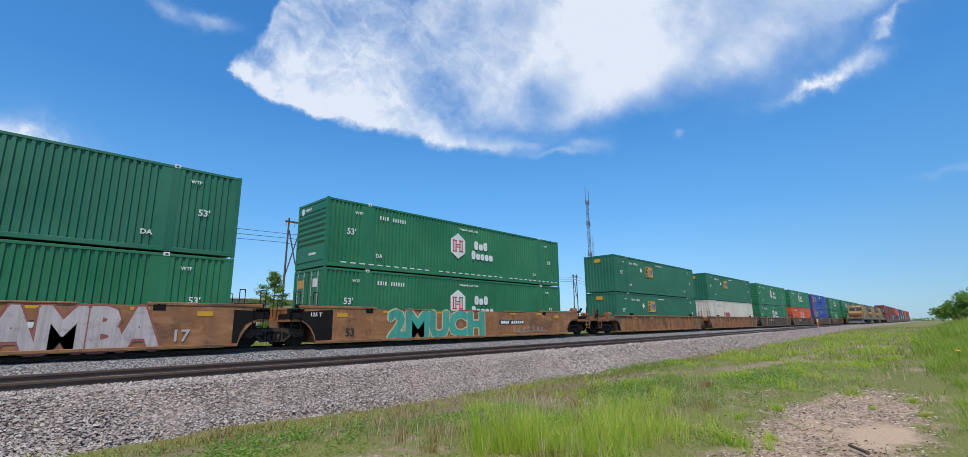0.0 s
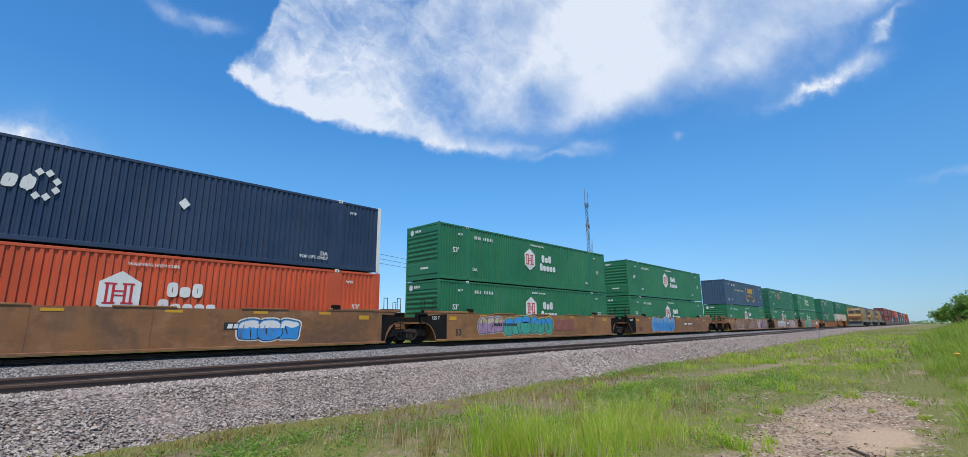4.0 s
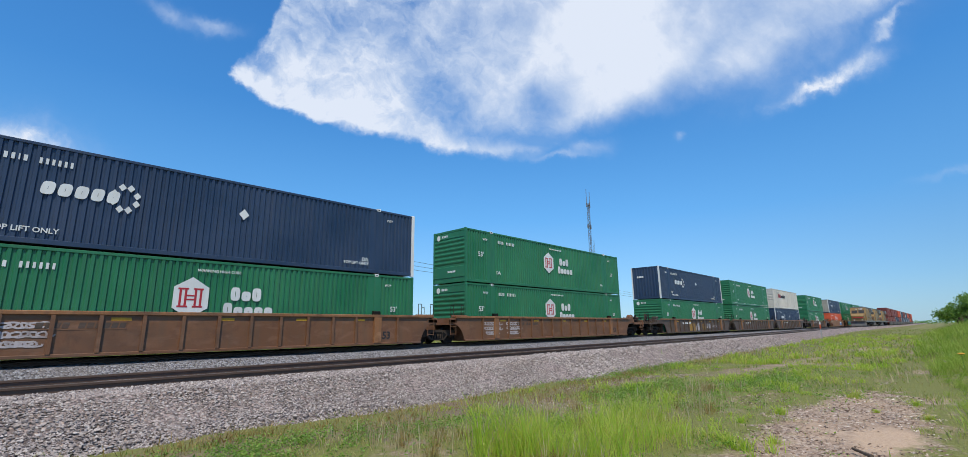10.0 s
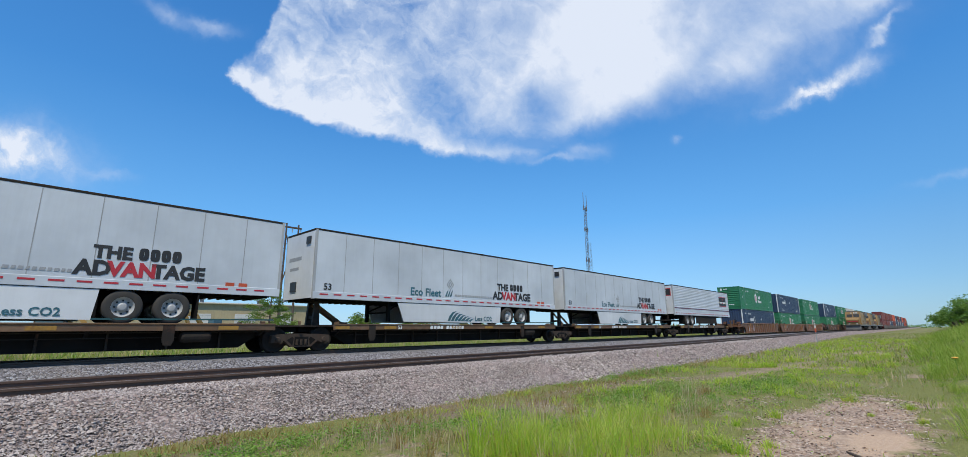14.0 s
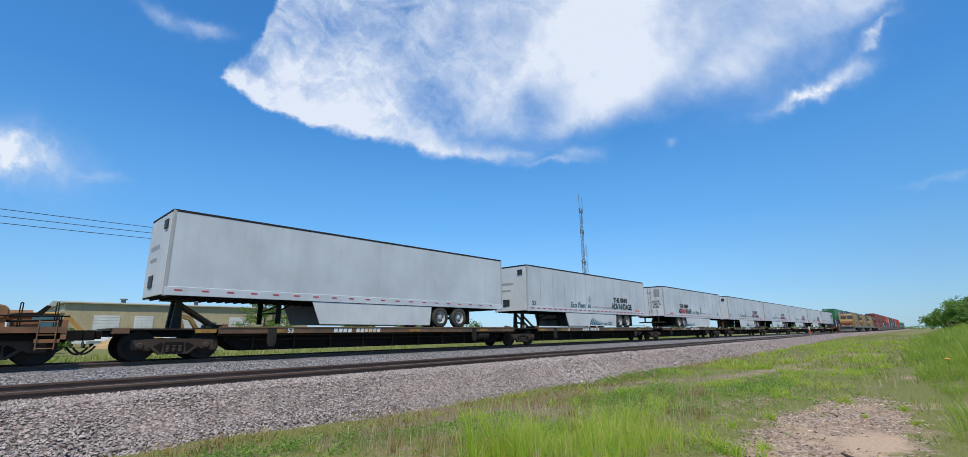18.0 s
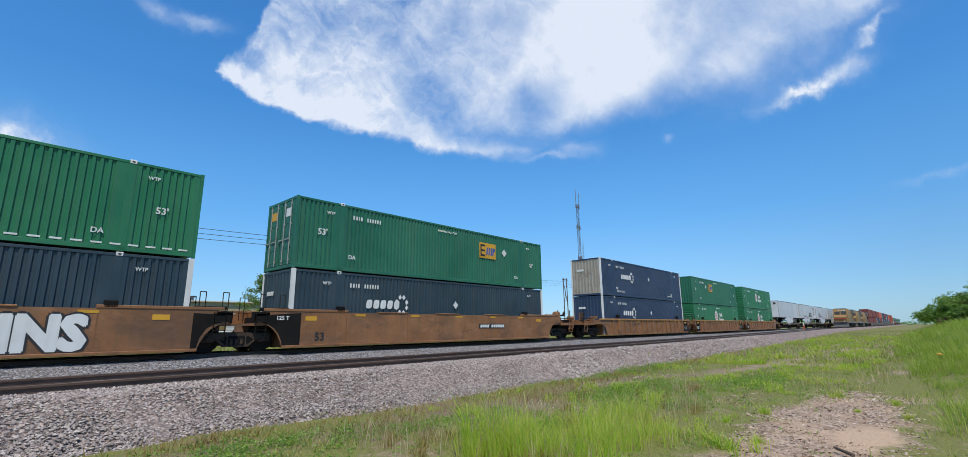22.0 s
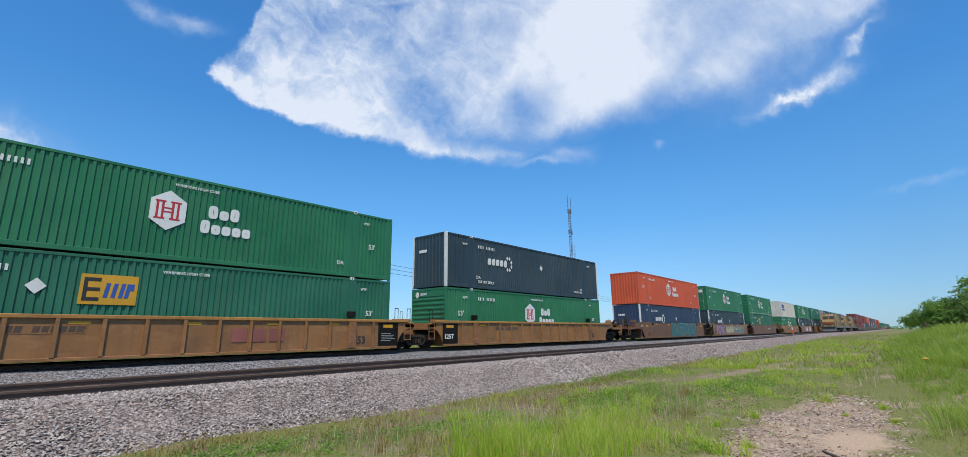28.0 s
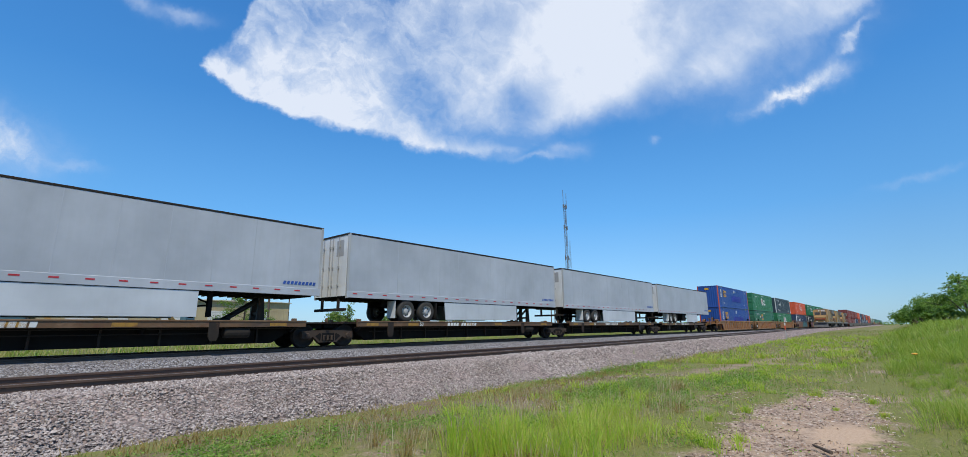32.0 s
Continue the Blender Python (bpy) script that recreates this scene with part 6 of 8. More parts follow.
def scrawl(parent, x0, x1, z0, z1, mat, seed, label, thick=0.03, loops=7, y=-1.512):
    """Looping sprayed line that spells nothing."""
    rng = random.Random(seed)
    g, pts = Geo(), []
    for i in range(loops * 8 + 1):
        u = i / (loops * 8)
        a = u * loops * math.tau
        pts.append((x0 + (x1 - x0) * u + 0.16 * math.cos(a) * rng.uniform(0.5, 1.3), (z0 + z1) / 2 + (z1 - z0) / 2 * math.sin(a) * rng.uniform(0.55, 1.0)))
    for (a, b), (c, d) in zip(pts, pts[1:]):
        n = Vector((-(d - b), c - a)).normalized() * thick / 2 if (a, b) != (c, d) else Vector((0, thick))
        g.add([(a + n[0], y, b + n[1]), (a - n[0], y, b - n[1]), (c - n[0], y - 0.0003, d - n[1]), (c + n[0], y - 0.0003, d + n[1])], [(0, 1, 2, 3)])
    part("graffiti_line", g, mat, parent, label)


def bubbles(parent, x0, x1, z0, z1, n, mat, seed, label):
    """Round outline letters in a thin sprayed line."""
    rng = random.Random(seed)
    g = Geo()
    for i in range(n):
        cx, w = x0 + (i + 0.5) * (x1 - x0) / n, (x1 - x0) / n * rng.uniform(0.5, 0.72)
        top, low, sk = z1 - rng.uniform(0, 0.25), z0 + rng.uniform(0, 0.08), rng.uniform(-0.1, 0.1)
        for hole in ((1.0,) if i % 2 else (1.0, 0.35)):
            ring = []
            for k in range(18):
                a = k * math.tau / 18
                sx, sz = math.cos(a), math.sin(a)
                ring.append((cx + w * hole * (abs(sx) ** 0.7) * (1 if sx > 0 else -1) + sk * sz, (top + low) / 2 + (top - low) / 2 * hole * (abs(sz) ** 0.6) * (1 if sz > 0 else -1)))
            for (a, b), (c, d) in zip(ring, ring[1:] + ring[:1]):
                t = Vector((c - a, d - b))
                q = Vector((-t.y, t.x)).normalized() * 0.025 if t.length > 1e-6 else Vector((0.02, 0))
                g.add([(a + q.x, -1.512, b + q.y), (a - q.x, -1.512, b - q.y), (c - q.x, -1.5125, d - q.y), (c + q.x, -1.5125, d + q.y)], [(0, 1, 2, 3)])
    part("graffiti_line", g, mat, parent, label)


def blob(parent, x0, x1, z0, z1, mats, seed, label):
    """A sprayed throw-up: fat rounded shapes crowd and overlap, each with a dark edge, slits and a paler top. mats: halo, fill, flash."""
    rng = random.Random(seed)
    halo, fill, flash = mats
    n = max(3, int((x1 - x0) / 0.72))
    pitch, mid, half = (x1 - x0) / n, (z0 + z1) / 2, (z1 - z0) / 2
    lumps = []
    for i in range(n):
        cx = x0 + (i + 0.5) * pitch
        rx, rz = pitch * rng.uniform(0.56, 0.70), half * rng.uniform(0.84, 1.0)
        cz, lean = mid + rng.uniform(-0.05, 0.05), rng.uniform(-0.05, 0.22)
        waves = [(k, rng.uniform(-1, 1) * 0.09 / (k - 1) ** 0.5, rng.uniform(0, math.tau)) for k in (2, 3, 4, 5)]
        lumps.append((cx, cz, rx, rz, lean, waves))

    def ring(lump, grow, squeeze=1.0, lift=0.0):
        cx, cz, rx, rz, lean, waves = lump
        out = []
        for k in range(26):
            a = k * math.tau / 26
            q = 1 + sum(m * math.sin(f * a + p) for f, m, p in waves)
            c, s_ = math.cos(a), math.sin(a)
            px = (rx * squeeze * q + grow) * math.copysign(abs(c) ** 0.75, c)
            pz = (rz * squeeze * q + grow) * math.copysign(abs(s_) ** 0.75, s_)
            z = cz + lift + pz
            out.append((cx + px + lean * pz, max(z0 - 0.07 - grow, min(z1 + 0.05 + grow, z))))
        return out

    g = Geo()
    for lump in lumps:
        g.add([(p[0], -1.506, p[1]) for p in ring(lump, 0.045)], [tuple(range(26))])
    part("graffiti_halo", g, halo, parent, label)
    edge_, body, light = Geo(), Geo(), Geo()
    order = list(range(n))
    rng.shuffle(order)
    for k, i in enumerate(order):
        y = -1.510 - k * 0.0016
        lump = lumps[i]
        cx, cz, rx, rz, lean, _ = lump
        edge_.add([(p[0], y, p[1]) for p in ring(lump, 0.0)], [tuple(range(26))])
        body.add([(p[0], y - 0.0004, p[1]) for p in ring(lump, -0.024)], [tuple(range(26))])
        # paler upper part, then one or two dark slits
        top = [(p[0], max(p[1], cz + rz * 0.28 + 0.05 * math.sin(p[0] * 9))) for p in ring(lump, -0.065)]
        light.add([(p[0], y - 0.0007, p[1]) for p in top], [tuple(range(26))])
        for _ in range(rng.choice((1, 1, 2))):
            sx, sz = cx + rng.uniform(-0.3, 0.3) * rx, cz + rng.uniform(-0.45, 0.4) * rz
            w, h, t = rng.uniform(0.012, 0.028), rng.uniform(0.14, 0.30) * half * 2, rng.uniform(-0.5, 0.5)
            pts = [(sx + math.cos(q * math.tau / 10) * w + t * math.sin(q * math.tau / 10) * h, sz + math.sin(q * math.tau / 10) * h) for q in range(10)]
            edge_.add([(p[0], y - 0.0011, p[1]) for p in pts], [tuple(range(10))])
    part("graffiti_outline", edge_, BLACKMARK if fill not in (FADED_RED, PALETEAL) else BRICKRED, parent)
    part("graffiti", body, fill, parent)
    part("graffiti_flash", light, flash, parent)


# ---- the train, front to rear ----
# how far ahead of the viewer the rear end of each load stood at the start
SETS = [
    # well kind, paint, loads: (place, upper box, its rear end, lower box, its rear end)
    ("ribbed", WELL_BROWN, [(232.0, "hex", "louvre", "hex", "louvre"), (212.5, "hex", "louvre", "navy", "ribbed"), (193.0, "navy", "ribbed", "hex", "louvre")]),
    ("ribbed", WELL_BROWN, [(169.4, "hex", "louvre", "hex", "louvre"), (149.9, "hex", "louvre", "hex", "louvre"), (130.4, "hex", "louvre", "hex", "louvre")]),
    ("ribbed", WELL_BROWN, [(111.0, "blue", "ribbed", "blue", "ribbed"), (91.4, "hex", "louvre", "orange", "louvre"), (71.9, "hex", "louvre", "hex", "louvre")]),
    ("ribbed", WELL_ORANGE, [(52.4, "yel", "ribbed", "pale", "ribbed"), (32.4, "yel", "ribbed", "yel", "ribbed")]),
    ("smooth", WELL_ORANGE, [(8.9, "dash", "louvre", "hex", "door"), (-10.57, "yel", "louvre", "hex", "louvre"), (-30.2, "slate", "ribbed", "hex", "louvre")]),
    ("smooth", WELL_RUST, [(-54.13, "hex", "louvre", "hex", "louvre"), (-73.87, "hex", "louvre", "hex", "louvre"), (-93.43, "navy_old", "ribbed", "orange", "louvre")]),
    ("ribbed", WELL_BROWN, [(-117.27, "hex", "louvre", "hex", "louvre")]),
    ("ribbed", WELL_BROWN, [(-140.91, "white", "louvre", "navy", "ribbed"), (-160.6, "dash", "louvre", "hex", "louvre"), (-180.09, "navy", "ribbed", "hex", "louvre")]),
    ("ribbed", WELL_RUST, [(-203.66, "hex", "louvre", "hex", "louvre"), (-223.16, "navy", "ribbed", "hex", "louvre"), (-242.7, "hex", "louvre", "navy", "ribbed")]),
    ("flat", None, [(-263.98, "ribbed", True), (-281.87, "slogan", False), (-299.16, "slogan", False), (-316.57, "slogan", False), (-333.73, "slogan", False)]),
    ("flat", None, [(-352.92, "slogan", True), (-373.16, "slogan_teal", False), (-391.66, "plain", False)]),
    ("ribbed", WELL_TAN, [(-413.12, "hex", "louvre", "hex", "louvre"), (-432.58, "yel", "ribbed", "hex", "louvre"), (-451.99, "navy_old", "ribbed", "navy", "ribbed")]),
    ("smooth", WELL_TAN, [(-475.79, "yel_far", "door", "navy_dull", "ribbed"), (-495.24, "dash", "louvre", "navy_dull", "ribbed"), (-514.74, "rusty", "ribbed", "hex", "louvre")]),
    ("smooth", WELL_RUST, [(-538.42, "dash", "louvre", "yel", "louvre"), (-558.03, "hex", "door", "navy_dull", "ribbed"), (-577.47, "orange", "ribbed", "navy", "ribbed")]),
    ("ribbed", WELL_AMBER, [(-601.03, "navy_dull", "ribbed", "hex", "louvre"), (-620.63, "hex", "louvre", "yel", "louvre"), (-640.23, "blue", "ribbed", "blue", "ribbed")]),
    ("flat", None, [(-661.57, "stub", True), (-678.89, "blank", True), (-696.15, "blank", True), (-713.51, "blank", True), (-730.8, "blank", True)]),
]
MARKED = (8.9, -10.57, -30.2, -54.13, -73.87, -93.43, -495.24, -514.74, -558.03, -577.47, -203.66, -223.16, -242.7, -620.63, -640.23, -180.09)
OWN_PAINT = {-514.74: WELL_AMBER, -73.87: WELL_AMBER, -54.13: WELL_TAN, -93.43: WELL_TAN, -558.03: WELL_TAN}
MOVING = []               # (thing, place at the start, height)


def graffiti_for(car, place):
    white = "white and pink sprayed graffiti letters"
    if place == 8.9:
        piece(car, "2MUCH", 3.0, 0.24, 1.55, TEAL, CREAM, "turquoise sprayed graffiti letters", 1.12)
        scrawl(car, 11.2, 14.2, 0.25, 0.6, GREYMARK, 3, "thin pale sprayed line")
    elif place == -10.57:
        blob(car, 2.6, 7.4, 0.25, 1.3, (GREYMARK, PINKWHITE, WHITE), 4, "grey and white sprayed graffiti piece")
        placed(part("logo_panel", Geo().box(0, -0.003, 0, 2.0, 0.003, 0.5), BLACKMARK, car, "black word panel"), 8.0, -1.51, 0.62)
        placed(part("logo_word", bars((0.42, 0.42, 0.5), 0.32, 0.08, 0.2), WHITE, car), 8.2, -1.518, 0.7)
        piece(car, "SAMBA", 9.95, 0.20, 1.55, PINKWHITE, BRICKRED, white, 0.86)
        word("graffiti", "17", 0.5, PINKWHITE, car, 14.5, -1.52, 0.32)
    elif place == -30.2:
        for ch, xx, fill in (("B", 10.2, FADED_RED), ("U", 11.25, CREAM), ("M", 12.2, LILAC), ("P", 13.5, FADED_RED), ("S", 14.5, DUSTBLUE)):
            piece(car, ch, xx, 0.30, 1.35, fill, PINKWHITE, "red, cream, lilac and blue sprayed graffiti letters", 1.05)
        bubbles(car, 2.2, 5.3, 0.22, 1.25, 6, PINKWHITE, 7, "white sprayed outline letters")
        bubbles(car, 7.2, 9.6, 0.25, 1.2, 5, PINKWHITE, 17, "white sprayed outline letters")
        scrawl(car, 8.6, 10.0, 0.3, 1.0, GREYMARK, 19, "pale sprayed loops", 0.03, 4)
        scrawl(car, 13.8, 15.6, 0.3, 1.1, PINKWHITE, 8, "pale sprayed loops")
    elif place == -54.13:
        blob(car, 3.4, 7.9, 0.2, 1.38, (WHITE, SKYBLUE, PALEBLUE), 11, "large bright blue sprayed graffiti piece")
    elif place == -73.87:
        blob(car, 2.6, 4.4, 0.3, 1.3, (PINKWHITE, LILAC, CREAM), 21, "lilac and cream sprayed figure")
        blob(car, 4.6, 9.0, 0.25, 1.3, (CREAM, TEAL, SKYBLUE), 22, "teal and blue sprayed graffiti piece")
        placed(part("logo_word", bars((0.6, 0.6, 0.7), 0.62, 0.08, 0.1), BRICKRED, car, "red block letters"), 9.3, -1.516, 0.5)
    elif place == -93.43:
        blob(car, 10.6, 12.6, 0.3, 1.1, (WHITE, SKYBLUE, WHITE), 61, "blue and white sprayed tag")
    elif place == -495.24:
        blob(car, 2.5, 6.6, 0.25, 1.2, (BRICKRED, FADED_RED, DULLPINK), 31, "faded brick-red sprayed graffiti")
        blob(car, 7.0, 9.2, 0.2, 1.3, (GREYMARK, WHITE, PINKWHITE), 32, "black and white sprayed graffiti piece")
        placed(part("logo_word", bars((0.5, 0.5, 0.55), 0.5, 0.06), BRICKRED, car, "red block letters"), 9.3, -1.516, 0.62)
        piece(car, "EINS", 11.3, 0.30, 1.25, WHITE, BLACKMARK, "white sprayed graffiti letters with black edges", 0.95)
    elif place == -558.03:
        piece(car, "PORK", 1.7, 0.28, 1.4, LILAC, BLACKMARK, "lilac sprayed graffiti letters", 0.95)
        blob(car, 5.8, 9.3, 0.3, 1.25, (GREYMARK, CREAM, OLD_CREAM), 41, "cream sprayed graffiti piece")
        blob(car, 9.6, 14.2, 0.3, 1.2, (PINKWHITE, PALETEAL, PALEGREEN), 42, "pale green and pink sprayed graffiti piece")
    elif place == -577.47:
        piece(car, "RUSTPUNX", 6.6, 0.22, 1.6, DARKTEAL, TEAL, "teal and white sprayed graffiti letters", 0.86)
    elif place in (-203.66, -223.16, -242.7):
        for k, (xa, xb) in enumerate(((1.1, 2.4), (2.85, 4.05))):
            for j in range(3):
                scrawl(car, xa + 0.1 * j, xb - 0.25 * (j == 2), 0.86 - 0.24 * j, 1.04 - 0.24 * j, PINKWHITE, int(-place) + 7 * k + j, "pale sprayed scribble in rows", 0.045, 6)
    elif place == -180.09:
        placed(part("paint_patch", Geo().box(0, -0.003, 0, 1.42, 0.003, 0.66), OLD_YELLOW, car, "faded yellow paint patch"), 5.32, -1.508, 0.24)
        p = placed(part("size_panel", Geo().box(0, -0.003, 0, 0.74, 0.003, 0.5), OLD_YELLOW, car, "faded yellow size panel"), 8.66, -1.508, 0.32)
        word("size_figure", "53", 0.46, BLACKMARK, p, 0.08, -0.006, 0.08)
        blob(car, 6.9, 7.75, 0.25, 0.9, (GREYMARK, PINKWHITE, GREYMARK), 71, "chalky white sprayed tag")
        blob(car, 9.8, 10.85, 0.3, 0.9, (WELL_BROWN, PINKWHITE, GREYMARK), 72, "chalky white sprayed tag")
        scrawl(car, 11.3, 12.7, 0.5, 0.72, PINKWHITE, 73, "thin white scribble", 0.025, 7)
    elif place == -640.23:
        scrawl(car, 5.4, 9.6, 0.3, 1.0, BLACKMARK, 51, "black sprayed scrawl", 0.05, 7)
    elif place == -620.63:
        placed(part("logo_word", bars((0.5, 0.5, 0.55), 0.44, 0.14), BRICKRED, car, "faded red block letters"), 9.5, -1.516, 0.5)


def build_train():
    order = [load[0] for _, _, loads in SETS for load in loads]
    for kind, mat, loads in SETS:
        for i, load in enumerate(loads):
            first, last = i == 0, i == len(loads) - 1
            place = load[0]
            if kind == "flat":
                joint = -0.62 if load[1] in ("blank", "stub") else -0.2
                back = -1.15 if last else JOINTS.get(place, joint)
                ahead = 0.5 if first else loads[i - 1][0] + JOINTS.get(loads[i - 1][0], joint) - place - L
                car = flat_car(back, ahead, load[2], last, first)
                MOVING.append((car, place, 0.0))
                MOVING.append((road_trailer(load[1], load[2]), place, 1.0))
                continue
            k = order.index(place)
            gap_rear = place - order[k + 1] - L if k + 1 < len(order) else 7.5
            gap_front = order[k - 1] - place - L if k else 7.5
            car = well_car(kind, OWN_PAINT.get(place, mat), last and gap_rear > 4.5, first and gap_front > 4.5, place if place in MARKED else 0)
            graffiti_for(car, place)
            MOVING.append((car, place, 0.0))
            _, up, up_end, low, low_end = load
            MOVING.append((container(low, low_end), place, FLOOR))
            MOVING.append((container(up, up_end), place, TOP))


def motions():
    stops = (0, 4, 8, 12, 16, 20, 24, 28, 32)
    for thing, place, z in MOVING:
        walk(thing, [(t, pose(place + along(t), TRAIN_Y, z)) for t in stops])


# ---- the standing train on the near track ----
def locomotive(x):
    """A six-axle road engine, its nose at x and facing -x, on the near track."""
    y = side_y(x)
    c = tagged(new("locomotive"), "standing yellow and grey diesel locomotive with dusty nose", "locomotive", "engines of the standing train")
    c.location = (x, y, 0)
    part("frame", Geo().box(0.5, -1.5, 1.0, 21.6, 1.5, 1.35, 0.03), LOCO_GREY, c, "grey underframe")
    part("nose", Geo().prism([(0.9, 1.35), (0.75, 2.5), (1.3, 2.9), (2.6, 3.0), (2.6, 1.35)], -1.25, 1.25), LOCO, c, "yellow short hood")
    part("cab", Geo().prism([(2.4, 1.35), (2.4, 3.0), (2.75, 3.9), (2.9, 4.45), (5.3, 4.5), (5.3, 1.35)], -1.5, 1.5), LOCO, c, "yellow cab")
    for y0 in (-1.2, 0.12):
        part("windscreen", Geo().prism([(2.44, 3.12), (2.67, 3.78), (2.63, 3.80), (2.40, 3.14)], y0, y0 + 1.08), BLACKMARK, c, "dark windscreen")
    part("roof", Geo().prism([(-1.4, 4.45), (1.4, 4.45), (1.0, 4.62), (-1.0, 4.62)], 2.9, 5.4, "x"), LOCO_GREY, c, "grey cab roof")
    part("long_hood", Geo().prism([(-0.95, 1.35), (0.95, 1.35), (0.95, 4.2), (0.6, 4.5), (-0.6, 4.5), (-0.95, 4.2)], 5.4, 20.6, "x"), LOCO, c, "yellow engine hood")
    part("radiator", Geo().box(16.5, -1.4, 3.5, 20.4, 1.4, 4.6, 0.1), LOCO_GREY, c, "grey radiator wing")
    part("fan_housing", Geo().rod((14.8, 0, 4.5), (14.8, 0, 4.72), 0.6, 16), LOCO_GREY, c)
    part("fuel_tank", Geo().box(7.6, -1.4, 0.35, 14.2, 1.4, 1.0, 0.15), BLACKISH, c)
    part("pilot", Geo().prism([(0.35, 0.15), (0.5, 0.95), (0.75, 0.95), (0.75, 0.15)], -1.45, 1.45), LOCO_GREY, c, "grey plough")
    part("anticlimber", Geo().box(0.2, -1.35, 1.2, 0.8, 1.35, 1.36, 0.03), LOCO_GREY, c)
    for yy in (-0.28, 0.28):
        part("headlight", Geo().lathe([(0.001, 0.0), (0.12, 0.0), (0.14, 0.05)], (0, 0, 0), "y", 12), WHITE, c, "round headlight").matrix_basis = pose(2.62, yy, 4.12, 0, 0, -90)
    for yy in (-0.75, 0.75):
        part("ditch_light", Geo().lathe([(0.001, 0.0), (0.10, 0.0), (0.12, 0.05)], (0, 0, 0), "y", 12), WHITE, c, "ditch light").matrix_basis = pose(0.5, yy, 1.5, 0, 0, -90)
    part("number_board", Geo().box(2.60, -0.95, 4.0, 2.68, -0.5, 4.25), WHITE, c)
    part("nose_stripe", Geo().box(0.70, -1.0, 2.0, 0.82, 1.0, 2.16), REDMARK, c, "red stripe on the nose")
    for s in (-1.48, 1.48):
        g = Geo()
        for i in range(14):
            xx = 5.8 + i * 1.13
            g.rod((xx, s, 1.35), (xx, s, 2.35), 0.02, 5)
        g.rod((5.8, s, 2.35), (20.5, s, 2.35), 0.02, 5)
        part("handrail", g, LOCO_GREY, c)
    wheel = cached("wheel", lambda: None)
    for tx in (3.7, 17.9):
        for s in (-1.1, 1.1):
            part("side_frame", Geo().prism([(tx - 2.4, 0.45), (tx - 2.4, 0.85), (tx + 2.4, 0.85), (tx + 2.4, 0.45), (tx + 1.2, 0.3), (tx - 1.2, 0.3)], s - 0.1, s + 0.1), BLACKISH, c)
        for ax in (-1.85, 0, 1.85):
            for s in (-0.76, 0.76):
                o = part("wheel", wheel, WHEEL, c)
                o.matrix_basis = pose(tx + ax, s, 0.46, 0, 0, 0 if s < 0 else 180)
    return c


def standing_stack(x, up, low):
    """A loaded well car of the standing train, seen only from far off."""
    y = side_y(x)
    c = tagged(new("well_car"), "dark brown well car of the standing train", "well car", "wagons of the standing train")
    c.location = (x, y, 0)
    for s in (-1.5, 1.45):
        part("side_sill", cached(("fsill", s), lambda: Geo().prism([(-0.4, 0.14), (L + 0.4, 0.14), (L + 1.0, 0.9), (L + 1.5, 0.98), (L + 1.5, 1.24), (-1.5, 1.24), (-1.5, 0.98), (-1.0, 0.9)], s, s + 0.05).mesh("side_sill")), WELL_BROWN, c)
    part("floor", cached("ffloor", lambda: Geo().box(-1.5, -1.45, 0.9, -0.1, 1.45, 1.0).box(L + 0.1, -1.45, 0.9, L + 1.5, 1.45, 1.0).box(0, -1.45, 0.1, L, 1.45, 0.17).mesh("floor")), WELL_BROWN, c)
    for ax in (-2.5, -0.9):
        for s in (-0.76, 0.76):
            part("wheel", MESH["wheel"], WHEEL, c).matrix_basis = pose(ax, s, 0.46, 0, 0, 0 if s < 0 else 180)
    for style, z in ((low, FLOOR), (up, TOP)):
        body, posts, label, _ = STYLE[style]
        b = tagged(new("shipping_container"), label + ", standing", "container", "containers of the standing train")
        b.location = (x, y, z)
        k = body.name
        part("side_panel", cached(("side", k), corrugated_side), body, b)
        part("shell", cached(("shell", k), shell), body, b)
        part("roof", cached(("roof", k), roof), body, b)
        part("end_panel", cached(("ribbed", k), ribbed_end), body, b)
        part("corner_post", cached(("fposts", posts.name), lambda: Geo().box(0, Y0, 0, 0.16, Y0 + 0.1, H).box(0, -Y0 - 0.1, 0, 0.16, -Y0, H).box(L - 0.16, Y0, 0, L, Y0 + 0.1, H).mesh("corner_post")), posts, b)


def build_standing_train():
    for x in (144.0, 166.6, 189.2):
        locomotive(x)
    for i, (u, l) in enumerate((("red", "red"), ("red", "red"), ("red", "navy"), ("orange", "red"), ("navy", "navy"), ("red", "navy"), ("navy", "navy"), ("orange", "navy"), ("red", "orange"), ("orange", "red"))):
        standing_stack(215.0 + i * 19.6, u, l)


